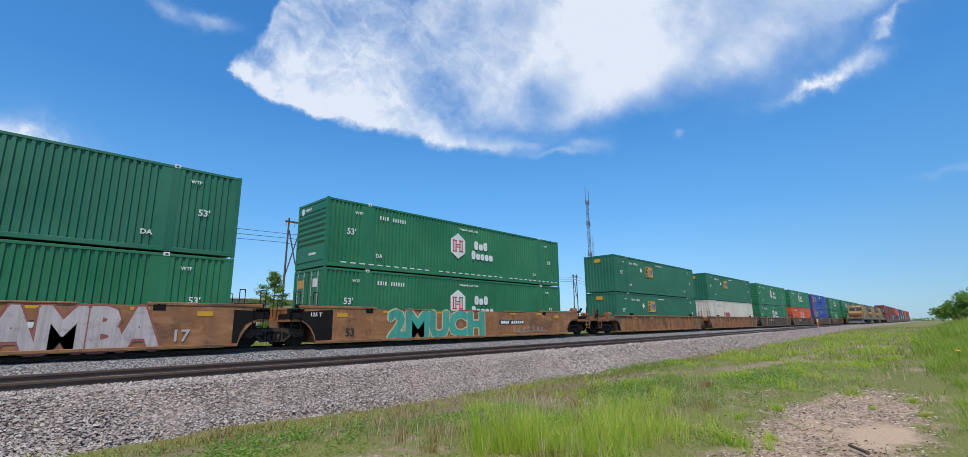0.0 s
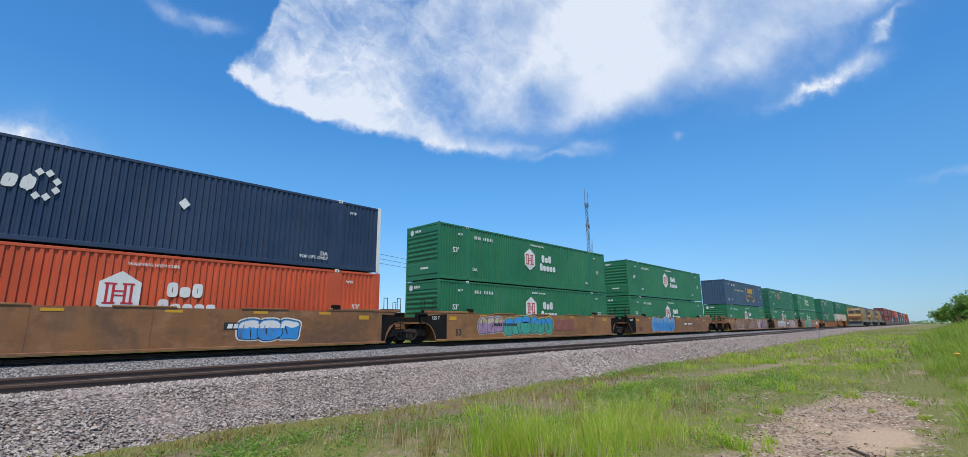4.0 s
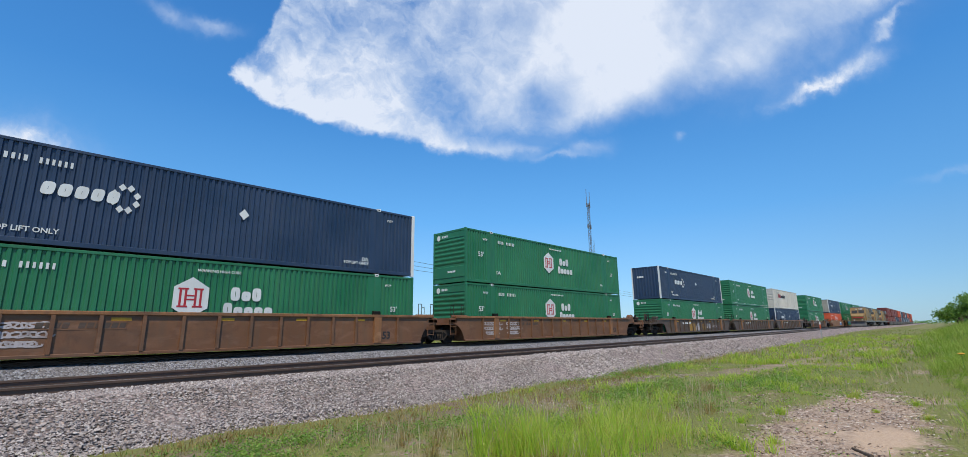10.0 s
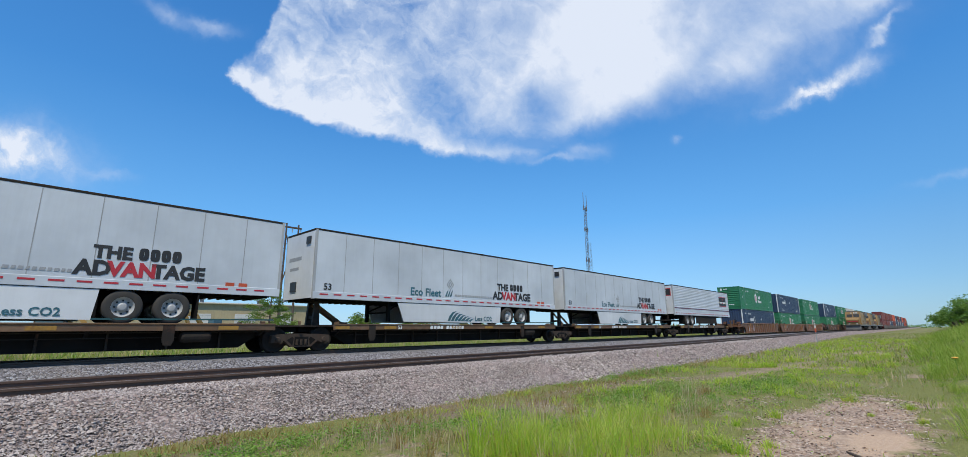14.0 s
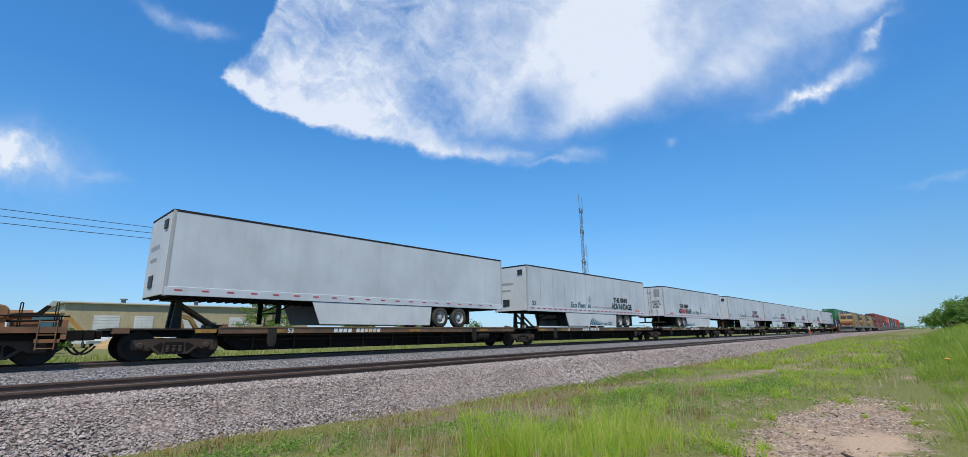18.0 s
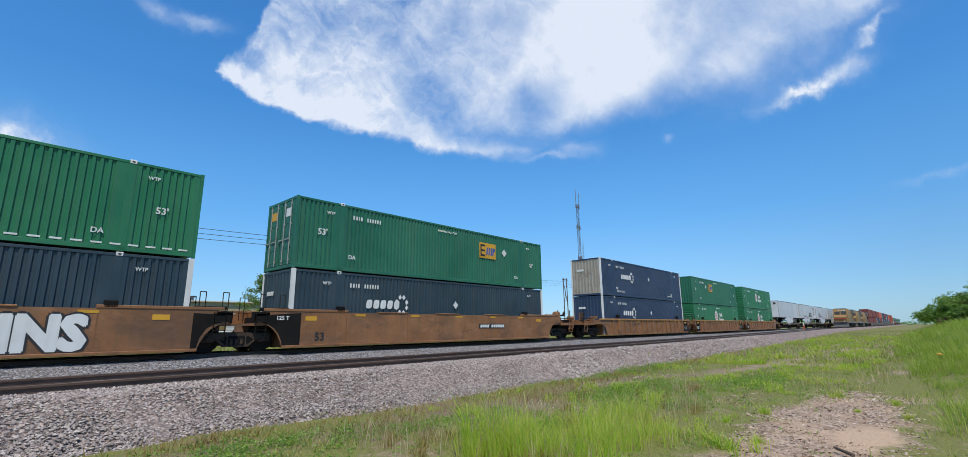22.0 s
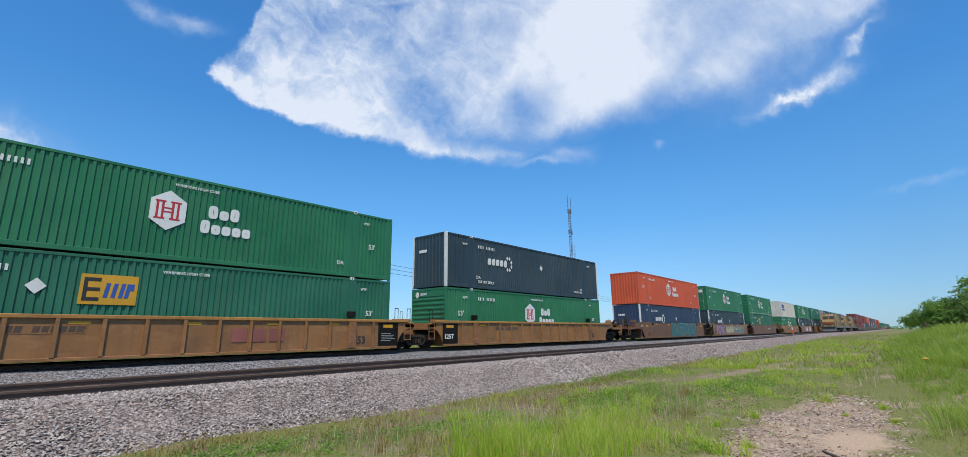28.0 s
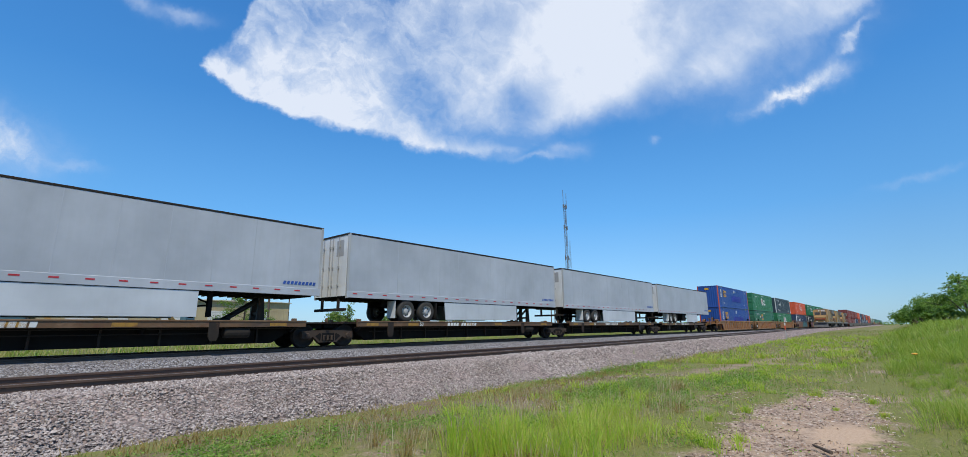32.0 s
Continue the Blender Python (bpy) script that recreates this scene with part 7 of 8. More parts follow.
# ---- behind the tracks ----
BEIGE = paint("beige_metal_siding", (0.42, 0.35, 0.21), 0.15)
DOORWHITE = paint("white_door", (0.62, 0.62, 0.60), 0.15)
POLE = paint("pole_wood", (0.085, 0.062, 0.048), 0.4, rough=0.9)
MACHINE = paint("machine_yellow", (0.40, 0.23, 0.06), 0.4)
CABGLASS = paint("cab_glass", (0.06, 0.13, 0.17), 0.1, rough=0.15)
GALV = paint("galvanised_steel", (0.15, 0.16, 0.19), 0.1)
CARWHITE = paint("car_white", (0.70, 0.71, 0.72), 0.06, rough=0.3)
WIRE = paint("wire", (0.03, 0.03, 0.035), 0.0)


def warehouse():
    x0, x1, y0, y1, h = 7.6, 40.0, 80.0, 104.0, 5.0
    c = tagged(new("warehouse"), "long beige metal-sided warehouse with white roll-up doors", "building")
    z0 = -0.5
    part("wall", Geo().box(x0, y0, z0, x1, y0 + 0.2, h).box(x0, y0 + 0.2, z0, x0 + 0.2, y1, h).box(x1 - 0.2, y0 + 0.2, z0, x1, y1, h).box(x0, y1, z0, x1, y1 + 0.2, h), BEIGE, c)
    part("roof", Geo().prism([(y0 - 0.4, h), (y1 + 0.4, h), (y1 + 0.4, h + 0.12), ((y0 + y1) / 2, h + 0.9), (y0 - 0.4, h + 0.12)], x0 - 0.3, x1 + 0.3, "x"), paint("roof_metal", (0.42, 0.38, 0.28), 0.15), c, "beige metal roof")
    seam = cached("seamrib", lambda: Geo().box(-0.03, -0.03, z0, 0.03, 0.0, h).mesh("siding_rib"))
    for i in range(32):
        placed(part("siding_rib", seam, BEIGE, c), x0 + 0.6 + i, y0, 0)
    for a, b in ((10.6, 13.4), (15.0, 17.2), (20.6, 23.8), (27.2, 30.4), (34.0, 36.5)):
        d = part("door", Geo().box(a, y0 - 0.06, z0, b, y0 - 0.02, 3.5), DOORWHITE, c, "white roll-up door")
        s = Geo()
        for i in range(9):
            s.box(a + 0.03, y0 - 0.075, z0 + 0.4 + i * 0.42, b - 0.03, y0 - 0.06, z0 + 0.43 + i * 0.42)
        part("door_slats", s, GREYMARK, d)
    for x in (14.5, 24.0, 33.0):
        part("roof_vent", Geo().rod((x, y0 + 6, h + 0.4), (x, y0 + 6, h + 1.0), 0.3, 10).rod((x, y0 + 6, h + 1.0), (x, y0 + 6, h + 1.15), 0.5, 10), GALV, c, "roof vent")


def pickup(x, y, turn):
    c = tagged(new("pickup_truck"), "white pickup truck parked before the warehouse", "pickup", "parked pickups")
    c.matrix_basis = pose(x, y, ground_z(x, y), 0, 0, turn)
    part("body", Geo().prism([(-2.7, 0.45), (2.6, 0.45), (2.7, 0.7), (2.6, 1.0), (1.3, 1.12), (-2.7, 1.12)], -0.95, 0.95), CARWHITE, c)
    part("cab", Geo().prism([(1.2, 1.12), (0.55, 1.8), (-0.9, 1.82), (-1.1, 1.12)], -0.85, 0.85), CARWHITE, c)
    part("window", Geo().prism([(1.05, 1.16), (0.5, 1.72), (-0.8, 1.74), (-0.95, 1.16)], -0.87, 0.87), CABGLASS, c, "dark window glass")
    part("windscreen", Geo().prism([(1.22, 1.14), (0.62, 1.76), (0.60, 1.78), (1.20, 1.16)], -0.75, 0.75), CABGLASS, c)
    for wx in (-1.75, 1.75):
        for s in (-0.9, 0.9):
            w = part("wheel", cached("cwheel", lambda: Geo().lathe([(0.001, -0.11), (0.2, -0.11), (0.24, -0.12), (0.36, -0.1), (0.38, 0.0), (0.36, 0.1), (0.001, 0.11)], (0, 0, 0), "y", 16).mesh("wheel")), RUBBER, c)
            w.location = (wx, s, 0.38)


def backhoe(x, y):
    c = tagged(new("backhoe_loader"), "yellow loader tractor with a blue-glazed cab", "tractor")
    c.matrix_basis = pose(x, y, ground_z(x, y), 0, 0, 166)
    part("engine_hood", Geo().prism([(0.4, 0.9), (2.2, 0.9), (2.2, 1.55), (0.4, 1.75)], -0.45, 0.45), MACHINE, c)
    part("cab", Geo().prism([(-1.1, 0.95), (0.5, 0.95), (0.45, 2.7), (-1.0, 2.7)], -0.75, 0.75), CABGLASS, c, "blue-green cab glazing")
    part("cab_roof", Geo().box(-1.2, -0.85, 2.7, 0.6, 0.85, 2.85, 0.04), MACHINE, c)
    posts = Geo()
    for px, py in ((-1.08, -0.77), (0.48, -0.77), (-1.08, 0.72), (0.48, 0.72), (-0.3, -0.77)):
        posts.box(px - 0.04, py, 0.95, px + 0.04, py + 0.05, 2.7)
    part("cab_post", posts, BLACKISH, c)
    for wx, r in ((-0.8, 0.78), (1.8, 0.5)):
        for s in (-0.9, 0.9):
            o = part("wheel", Geo().lathe([(0.001, -0.2), (r * 0.6, -0.2), (r, -0.16), (r, 0.16), (r * 0.6, 0.2), (0.001, 0.2)], (0, 0, 0), "y", 18), RUBBER, c)
            o.location = (wx, s, r)
    part("loader_arm", Geo().prism([(0.5, 1.5), (3.1, 0.7), (3.1, 0.5), (0.5, 1.2)], -0.6, -0.45).prism([(0.5, 1.5), (3.1, 0.7), (3.1, 0.5), (0.5, 1.2)], 0.45, 0.6), MACHINE, c)
    part("loader_bucket", Geo().prism([(3.0, 0.15), (3.9, 0.1), (3.2, 0.75), (3.0, 0.8)], -1.1, 1.1), MACHINE, c)
    part("digging_arm", Geo().prism([(-1.2, 1.0), (-1.6, 2.6), (-1.4, 2.7), (-0.95, 1.0)], -0.12, 0.12).prism([(-1.6, 2.7), (-2.9, 1.2), (-2.7, 1.05), (-1.4, 2.5)], -0.1, 0.1), MACHINE, c)


def excavator(x, y):
    c = tagged(new("excavator"), "dusty yellow tracked excavator with folded boom", "excavator")
    c.matrix_basis = pose(x, y, ground_z(x, y), 0, 0, 205)
    for s in (-1.2, 1.2):
        part("crawler_track", Geo().prism([(-1.9, 0.1), (-1.6, 0), (1.6, 0), (1.9, 0.1), (2.0, 0.45), (1.8, 0.85), (-1.8, 0.85), (-2.0, 0.45)], s - 0.3, s + 0.3), BLACKISH, c)
    part("house", Geo().prism([(-2.2, 1.0), (1.6, 1.0), (1.6, 1.7), (-0.4, 2.1), (-2.2, 2.1)], -1.3, 1.3), MACHINE, c)
    part("cab", Geo().prism([(0.2, 1.0), (1.7, 1.0), (1.6, 2.8), (0.3, 2.9)], 0.3, 1.3), CABGLASS, c)
    part("boom", Geo().prism([(1.2, 1.3), (3.0, 3.6), (4.6, 3.9), (4.5, 3.4), (3.2, 3.1), (1.7, 1.2)], -0.45, -0.05), MACHINE, c)
    part("stick", Geo().prism([(4.7, 4.1), (3.6, 1.4), (3.9, 1.3), (5.0, 3.7)], -0.4, -0.1), MACHINE, c)
    part("bucket", Geo().prism([(3.4, 1.5), (3.0, 0.6), (3.5, 0.3), (4.2, 0.8), (4.0, 1.4)], -0.8, 0.3), MACHINE, c)


def spoil_heap(x, y):
    g = Geo()
    n, m = 18, 7
    for j in range(m + 1):
        for i in range(n):
            a, r = i * math.tau / n, 2.6 * (1 - j / m)
            q = 1 + 0.25 * noise.noise((math.cos(a) * 2, math.sin(a) * 2, j * 0.6))
            g.v.append((x + r * q * math.cos(a) * 1.5, y + r * q * math.sin(a), ground_z(x, y) - 0.1 + 1.7 * (j / m) ** 0.8 * q))
    g.f = [(j * n + i, j * n + (i + 1) % n, (j + 1) * n + (i + 1) % n, (j + 1) * n + i) for j in range(m) for i in range(n)]
    o = part("spoil_heap", g, paint("ochre_spoil", (0.42, 0.29, 0.14), 0.5, rough=0.9), None, "heap of ochre soil and rubble")
    tagged(o, category="heap")


def h_frame(x, y, h, gap=1.9):
    c = tagged(new("power_pole"), "two-legged wooden power pole with cross-braces", "power pole", "power poles")
    z = ground_z(x, y)
    for s in (-1, 1):
        part("leg", Geo().rod((x + s * gap * 0.58, y, z - 0.3), (x + s * gap * 0.50, y, h), 0.18, 10, 0.12), POLE, c)
    part("cross_arm", Geo().box(x - gap * 0.78, y - 0.1, h - 0.7, x + gap * 0.78, y + 0.1, h - 0.45), POLE, c)
    part("brace", Geo().rod((x - gap * 0.56, y, h * 0.46), (x + gap * 0.44, y, h - 1.9), 0.09, 6).rod((x + gap * 0.56, y, h * 0.46), (x - gap * 0.44, y, h - 1.9), 0.09, 6), POLE, c)
    for s in (-0.9, 0, 0.9):
        part("insulator", Geo().lathe([(0.02, 0), (0.09, -0.1), (0.04, -0.2), (0.09, -0.3), (0.04, -0.4), (0.09, -0.5), (0.02, -0.7)], (x + s * gap * 0.8, y, h - 0.7), "z", 8), GREYMARK, c)


def wire(a, b, sag):
    g = Geo()
    pts = [Vector(a).lerp(Vector(b), k / 14) - Vector((0, 0, sag * 4 * (k / 14) * (1 - k / 14))) for k in range(15)]
    n, r = 5, 0.035
    for p in pts:
        g.v += [(p.x, p.y + r * math.cos(k * math.tau / n), p.z + r * math.sin(k * math.tau / n)) for k in range(n)]
    g.f = [(i * n + k, i * n + n + k, i * n + n + (k + 1) % n, i * n + (k + 1) % n) for i in range(14) for k in range(n)]
    tagged(part("power_line", g, WIRE, None, "thin dark overhead power line"), category="cable", group="overhead lines")


def slim_pole(x, y, h, arms=1):
    c = tagged(new("utility_pole"), "slim wooden utility pole with a cross-arm", "utility pole", "utility poles")
    z = ground_z(x, y)
    part("shaft", Geo().rod((x, y, z - 0.2), (x, y, h), 0.16, 8, 0.1), POLE, c)
    for k in range(arms):
        part("cross_arm", Geo().box(x - 0.08, y - 1.2, h - 0.5 - k * 0.9, x + 0.08, y + 1.2, h - 0.36 - k * 0.9), POLE, c)


def lattice(parent, x, y, z0, z1, w0, w1, step, r):
    """Three legs with rings and diagonals."""
    def leg(k, z):
        u = (z - z0) / (z1 - z0)
        w = w0 + (w1 - w0) * u
        a = k * math.tau / 3 + 0.4
        return (x + w * 0.58 * math.cos(a), y + w * 0.58 * math.sin(a), z)
    for k in range(3):
        part("mast_leg", Geo().rod(leg(k, z0), leg(k, z1), r * 1.5, 6), GALV, parent)
    g = Geo()
    n = int((z1 - z0) / step)
    for i in range(n):
        za, zb = z0 + i * step, z0 + (i + 1) * step
        for k in range(3):
            g.rod(leg(k, za), leg((k + 1) % 3, zb), r, 4)
            g.rod(leg(k, za), leg((k + 1) % 3, za), r, 4)
    part("bracing", g, GALV, parent)


def radio_mast(x, y, top):
    c = tagged(new("radio_mast"), "tall grey lattice radio mast with whip antennas", "radio mast")
    lattice(c, x, y, -1, top - 5, 1.1, 0.8, 1.6, 0.045)
    for dx, h in ((-0.35, 0.0), (0.4, -1.2)):
        part("antenna", Geo().rod((x + dx, y - dx, top - 6.5), (x + dx, y - dx, top + h), 0.09, 6), GALV, c, "whip antenna")
    for z in (top - 6.0, top - 13.5, top - 24.0):
        part("antenna_mount", Geo().rod((x - 0.9, y, z), (x + 0.9, y, z), 0.12, 6).box(x - 1.0, y - 0.2, z - 0.7, x - 0.7, y + 0.2, z + 0.7).box(x + 0.7, y - 0.2, z - 0.7, x + 1.0, y + 0.2, z + 0.7), GALV, c, "panel antennas")
    d = tagged(new("radio_mast"), "shorter tapering lattice mast", "radio mast")
    lattice(d, x + 0.55, y - 0.95, -1, top * 0.62, 1.5, 0.4, 2.4, 0.016)


# ---- plants ----
def leaf_material(name, stops, trans=0.35):
    m, nt, b = material(name, 0.55)
    geo = nt.nodes.new("ShaderNodeNewGeometry")
    co = obj_coords(nt)
    big = noise_tex(nt, co, 0.55, 4, 0.6)
    f = math_node(nt, "ADD", math_node(nt, "MULTIPLY", geo.outputs["Random Per Island"], 0.72), math_node(nt, "MULTIPLY", math_node(nt, "SUBTRACT", big, 0.36), 1.1))
    col = ramp(nt, f, stops)
    nt.links.new(col, b.inputs["Base Color"])
    tr = nt.nodes.new("ShaderNodeBsdfTranslucent")
    nt.links.new(mix(nt, 1.0, col, (1.25, 1.35, 0.6), "MULTIPLY"), tr.inputs[0])
    mx = nt.nodes.new("ShaderNodeMixShader")
    mx.inputs[0].default_value = trans
    nt.links.new(b.outputs[0], mx.inputs[1])
    nt.links.new(tr.outputs[0], mx.inputs[2])
    nt.links.new(mx.outputs[0], nt.nodes["Material Output"].inputs[0])
    return m


GRASS = leaf_material("grass_blades", ((0.0, (0.11, 0.19, 0.03)), (0.22, (0.20, 0.30, 0.05)), (0.42, (0.31, 0.37, 0.085)), (0.62, (0.38, 0.34, 0.15)), (0.85, (0.42, 0.35, 0.21)), (1.0, (0.46, 0.38, 0.25))))
LUSH = leaf_material("lush_grass", ((0.0, (0.20, 0.34, 0.03)), (0.3, (0.37, 0.52, 0.06)), (0.65, (0.50, 0.57, 0.11)), (0.85, (0.53, 0.49, 0.16)), (1.0, (0.56, 0.46, 0.24))), 0.5)
STRAW = leaf_material("dry_stalks", ((0.0, (0.30, 0.22, 0.12)), (0.5, (0.46, 0.37, 0.24)), (1.0, (0.64, 0.57, 0.44))), 0.35)
WEED = leaf_material("weed_leaves", ((0.0, (0.08, 0.165, 0.022)), (0.4, (0.17, 0.30, 0.05)), (0.75, (0.25, 0.38, 0.075)), (1.0, (0.31, 0.35, 0.11))), 0.4)
BUSH_LEAF = leaf_material("bush_leaves", ((0.0, (0.07, 0.14, 0.04)), (0.4, (0.13, 0.24, 0.06)), (0.75, (0.21, 0.33, 0.085)), (1.0, (0.29, 0.38, 0.12))), 0.5)
PINE = leaf_material("tree_leaves", ((0.0, (0.06, 0.12, 0.02)), (0.5, (0.13, 0.22, 0.04)), (1.0, (0.22, 0.30, 0.07))), 0.38)
RUSSET = leaf_material("russet_grass", ((0.0, (0.15, 0.095, 0.035)), (0.4, (0.26, 0.175, 0.065)), (0.75, (0.37, 0.275, 0.10)), (1.0, (0.43, 0.36, 0.15))), 0.35)
BANK = leaf_material("bank_grass", ((0.0, (0.15, 0.25, 0.04)), (0.4, (0.27, 0.39, 0.065)), (0.75, (0.39, 0.46, 0.10)), (1.0, (0.46, 0.43, 0.16))), 0.5)
LITTER = leaf_material("chips", ((0.0, (0.13, 0.08, 0.055)), (0.4, (0.32, 0.225, 0.165)), (0.75, (0.50, 0.40, 0.32)), (1.0, (0.66, 0.58, 0.50))), 0.0)
BARK = paint("bark", (0.11, 0.08, 0.06), 0.4, rough=0.95)


def stuff_mesh(name, verts, faces, mat, label, category):
    me = bpy.data.meshes.new(name)
    me.from_pydata(verts, [], faces)
    me.materials.append(mat)
    return tagged(new(name, me), label, category, kind="stuff")


def blades(name, roots, height, width, mat, label, lean=0.45, seed=1):
    """Grass: one bent, tapering blade for each root (x, y, z, scale)."""
    r = np.random.RandomState(seed)
    n = len(roots)
    p = roots[:, :3]
    h = height * roots[:, 3] * r.uniform(0.55, 1.15, n)
    a, b = r.uniform(0, math.tau, n), r.uniform(0, math.tau, n)
    if roots.shape[1] > 4:
        b = roots[:, 4]
    k = lean * r.uniform(0.2, 1.2, n) * h
    side = np.stack([np.cos(a), np.sin(a), np.zeros(n)], 1) * (width * r.uniform(0.6, 1.3, n) * np.sqrt(roots[:, 3]))[:, None]
    bend = np.stack([np.cos(b), np.sin(b), np.zeros(n)], 1)
    up = np.array([0, 0, 1.0])
    mid = p + up * (h * 0.55)[:, None] + bend * (k * 0.3)[:, None]
    tip = p + up * h[:, None] + bend * k[:, None]
    v = np.stack([p - side, p + side, mid - side * 0.75, mid + side * 0.75, tip], 1).reshape(-1, 3)
    i = np.arange(n)[:, None] * 5
    quads = (i + np.array([[0, 1, 3, 2]])).tolist()
    tris = (i + np.array([[2, 3, 4]])).tolist()
    return stuff_mesh(name, v.tolist(), quads + tris, mat, label, "grass")


def leaves(roots, size, seed, flat=0.5):
    """Small pointed leaves at (x, y, z), as vertex and face lists."""
    r = np.random.RandomState(seed)
    n = len(roots)
    d = r.normal(size=(n, 3))
    d[:, 2] *= flat
    d /= np.linalg.norm(d, axis=1)[:, None]
    e = np.cross(d, r.normal(size=(n, 3)))
    e /= np.linalg.norm(e, axis=1)[:, None] + 1e-6
    s = (size * r.uniform(0.6, 1.4, n))[:, None]
    v = np.stack([roots - d * s, roots + e * s * 0.45, roots + d * s, roots - e * s * 0.45], 1).reshape(-1, 3)
    return v.tolist(), (np.arange(n)[:, None] * 4 + np.arange(4)[None]).tolist()


def trail_y(x):
    return float(np.interp(x, (10, 14.4, 16, 19.4, 23.3, 40), (6.6, 6.6, 5.4, 4.5, 4.2, 4.4)))


def bare(x, y):
    """How bare the ground is, 0 to 1: a worn spot, a trail along the verge, a scuffed place by the ballast."""
    n1 = noise.noise((x * 0.8, y * 0.8, 3.0)) + 0.5 * noise.noise((x * 2.3, y * 2.3, 6.0))
    a = 1 - smooth((math.hypot((x - 9.2) / 5.0, (y - 1.22) / 1.02) + 0.55 * n1 - 0.70) / 0.5)
    trail = (1 - smooth((abs(y - trail_y(x)) - 0.2 + 0.5 * n1) / 0.5)) * smooth((x - 9) / 2) * smooth((30 - x) / 8)
    scuff = 1 - smooth((math.hypot((x - 7.9) / 0.75, (y - 5.7) / 0.7) + 0.5 * n1 - 0.6) / 0.5)
    spot = 1 - smooth((math.hypot((x - 11.2) / 1.4, (y - 2.9) / 0.5) + 0.6 * n1 - 0.55) / 0.5)
    return max(a, 0.9 * trail, 0.85 * scuff, 0.8 * spot)


def near_any(x, y, spots):
    return max(math.exp(-((x - cx) / rx) ** 2 - ((y - cy) / ry) ** 2) for cx, cy, rx, ry in spots)


def tussocks(name, spots, per, radius, height, width, mat, label, lean, seed):
    """Clumps of grass: blades fan out from the middle of each clump (x, y, z, scale)."""
    r = np.random.RandomState(seed)
    n = len(spots)
    out = np.repeat(spots, per, axis=0)
    a, d = r.uniform(0, math.tau, n * per), np.abs(r.normal(size=n * per)) * 0.55
    rad = radius * out[:, 3]
    x, y = out[:, 0] + np.cos(a) * d * rad, out[:, 1] + np.sin(a) * d * rad
    sc = out[:, 3] * (1.1 - 0.35 * np.minimum(d, 1.5)) * r.uniform(0.6, 1.1, n * per)
    return blades(name, np.stack([x, y, out[:, 2], sc, a + r.normal(size=n * per) * 0.7], 1), height, width, mat, label, lean, seed + 1)


def scatter(n, x0, x1, y0, y1, seed, keep, power=1.0):
    """Roots between x0 and x1 (denser near x0), kept by keep(x, y) -> chance and scale."""
    r = np.random.RandomState(seed)
    out = []
    xs = x0 + (x1 - x0) * r.uniform(0, 1, n) ** power
    ys = r.uniform(y0, y1, n)
    ch = r.uniform(0, 1, n)
    for x, y, c in zip(xs, ys, ch):
        q, s = keep(x, y)
        if c < q:
            out.append((x, y, ground_z(x, y) - 0.01, s))
    return np.array(out)


def foot(x):
    return side_y(x) - 2.5


CLOVER = ((2.3, 6.3, 2.0, 0.5), (5.3, 5.6, 0.8, 0.6), (6.4, 5.6, 0.8, 0.45), (8.7, 4.5, 0.9, 0.5), (6.7, 4.3, 0.5, 0.35), (11.0, 5.0, 2.2, 0.8), (9.4, 3.8, 1.0, 0.5), (16.0, 7.6, 4.0, 0.7), (6.2, 4.6, 0.5, 0.4), (12.0, 1.5, 0.6, 0.35), (6.6, 2.3, 0.35, 0.2), (14.0, 3.6, 3.0, 0.7))
TALL = ((4.5, 4.0, 0.35, 0.3), (5.0, 3.4, 0.6, 0.4), (5.7, 3.7, 0.8, 0.5), (6.3, 3.1, 0.8, 0.4), (7.2, 3.7, 0.8, 0.4), (5.4, 2.9, 0.5, 0.3))
DRY = ((4.5, 5.0, 0.55, 0.5), (4.0, 5.6, 0.5, 0.4), (5.0, 4.6, 0.4, 0.3), (4.9, 3.2, 0.4, 0.3), (7.4, 3.5, 0.5, 0.35), (8.9, 3.4, 0.8, 0.3), (6.8, 5.2, 0.7, 0.5), (11.0, 4.2, 1.2, 0.3))
WORN = ((8.2, 6.0, 1.0, 0.55), (9.3, 5.9, 1.0, 0.4), (8.3, 6.9, 1.8, 0.5), (11.5, 6.9, 2.2, 0.5), (6.0, 7.3, 2.2, 0.35), (4.6, 6.4, 0.9, 0.35), (3.0, 7.2, 1.6, 0.3), (15.0, 7.4, 3.0, 0.5))


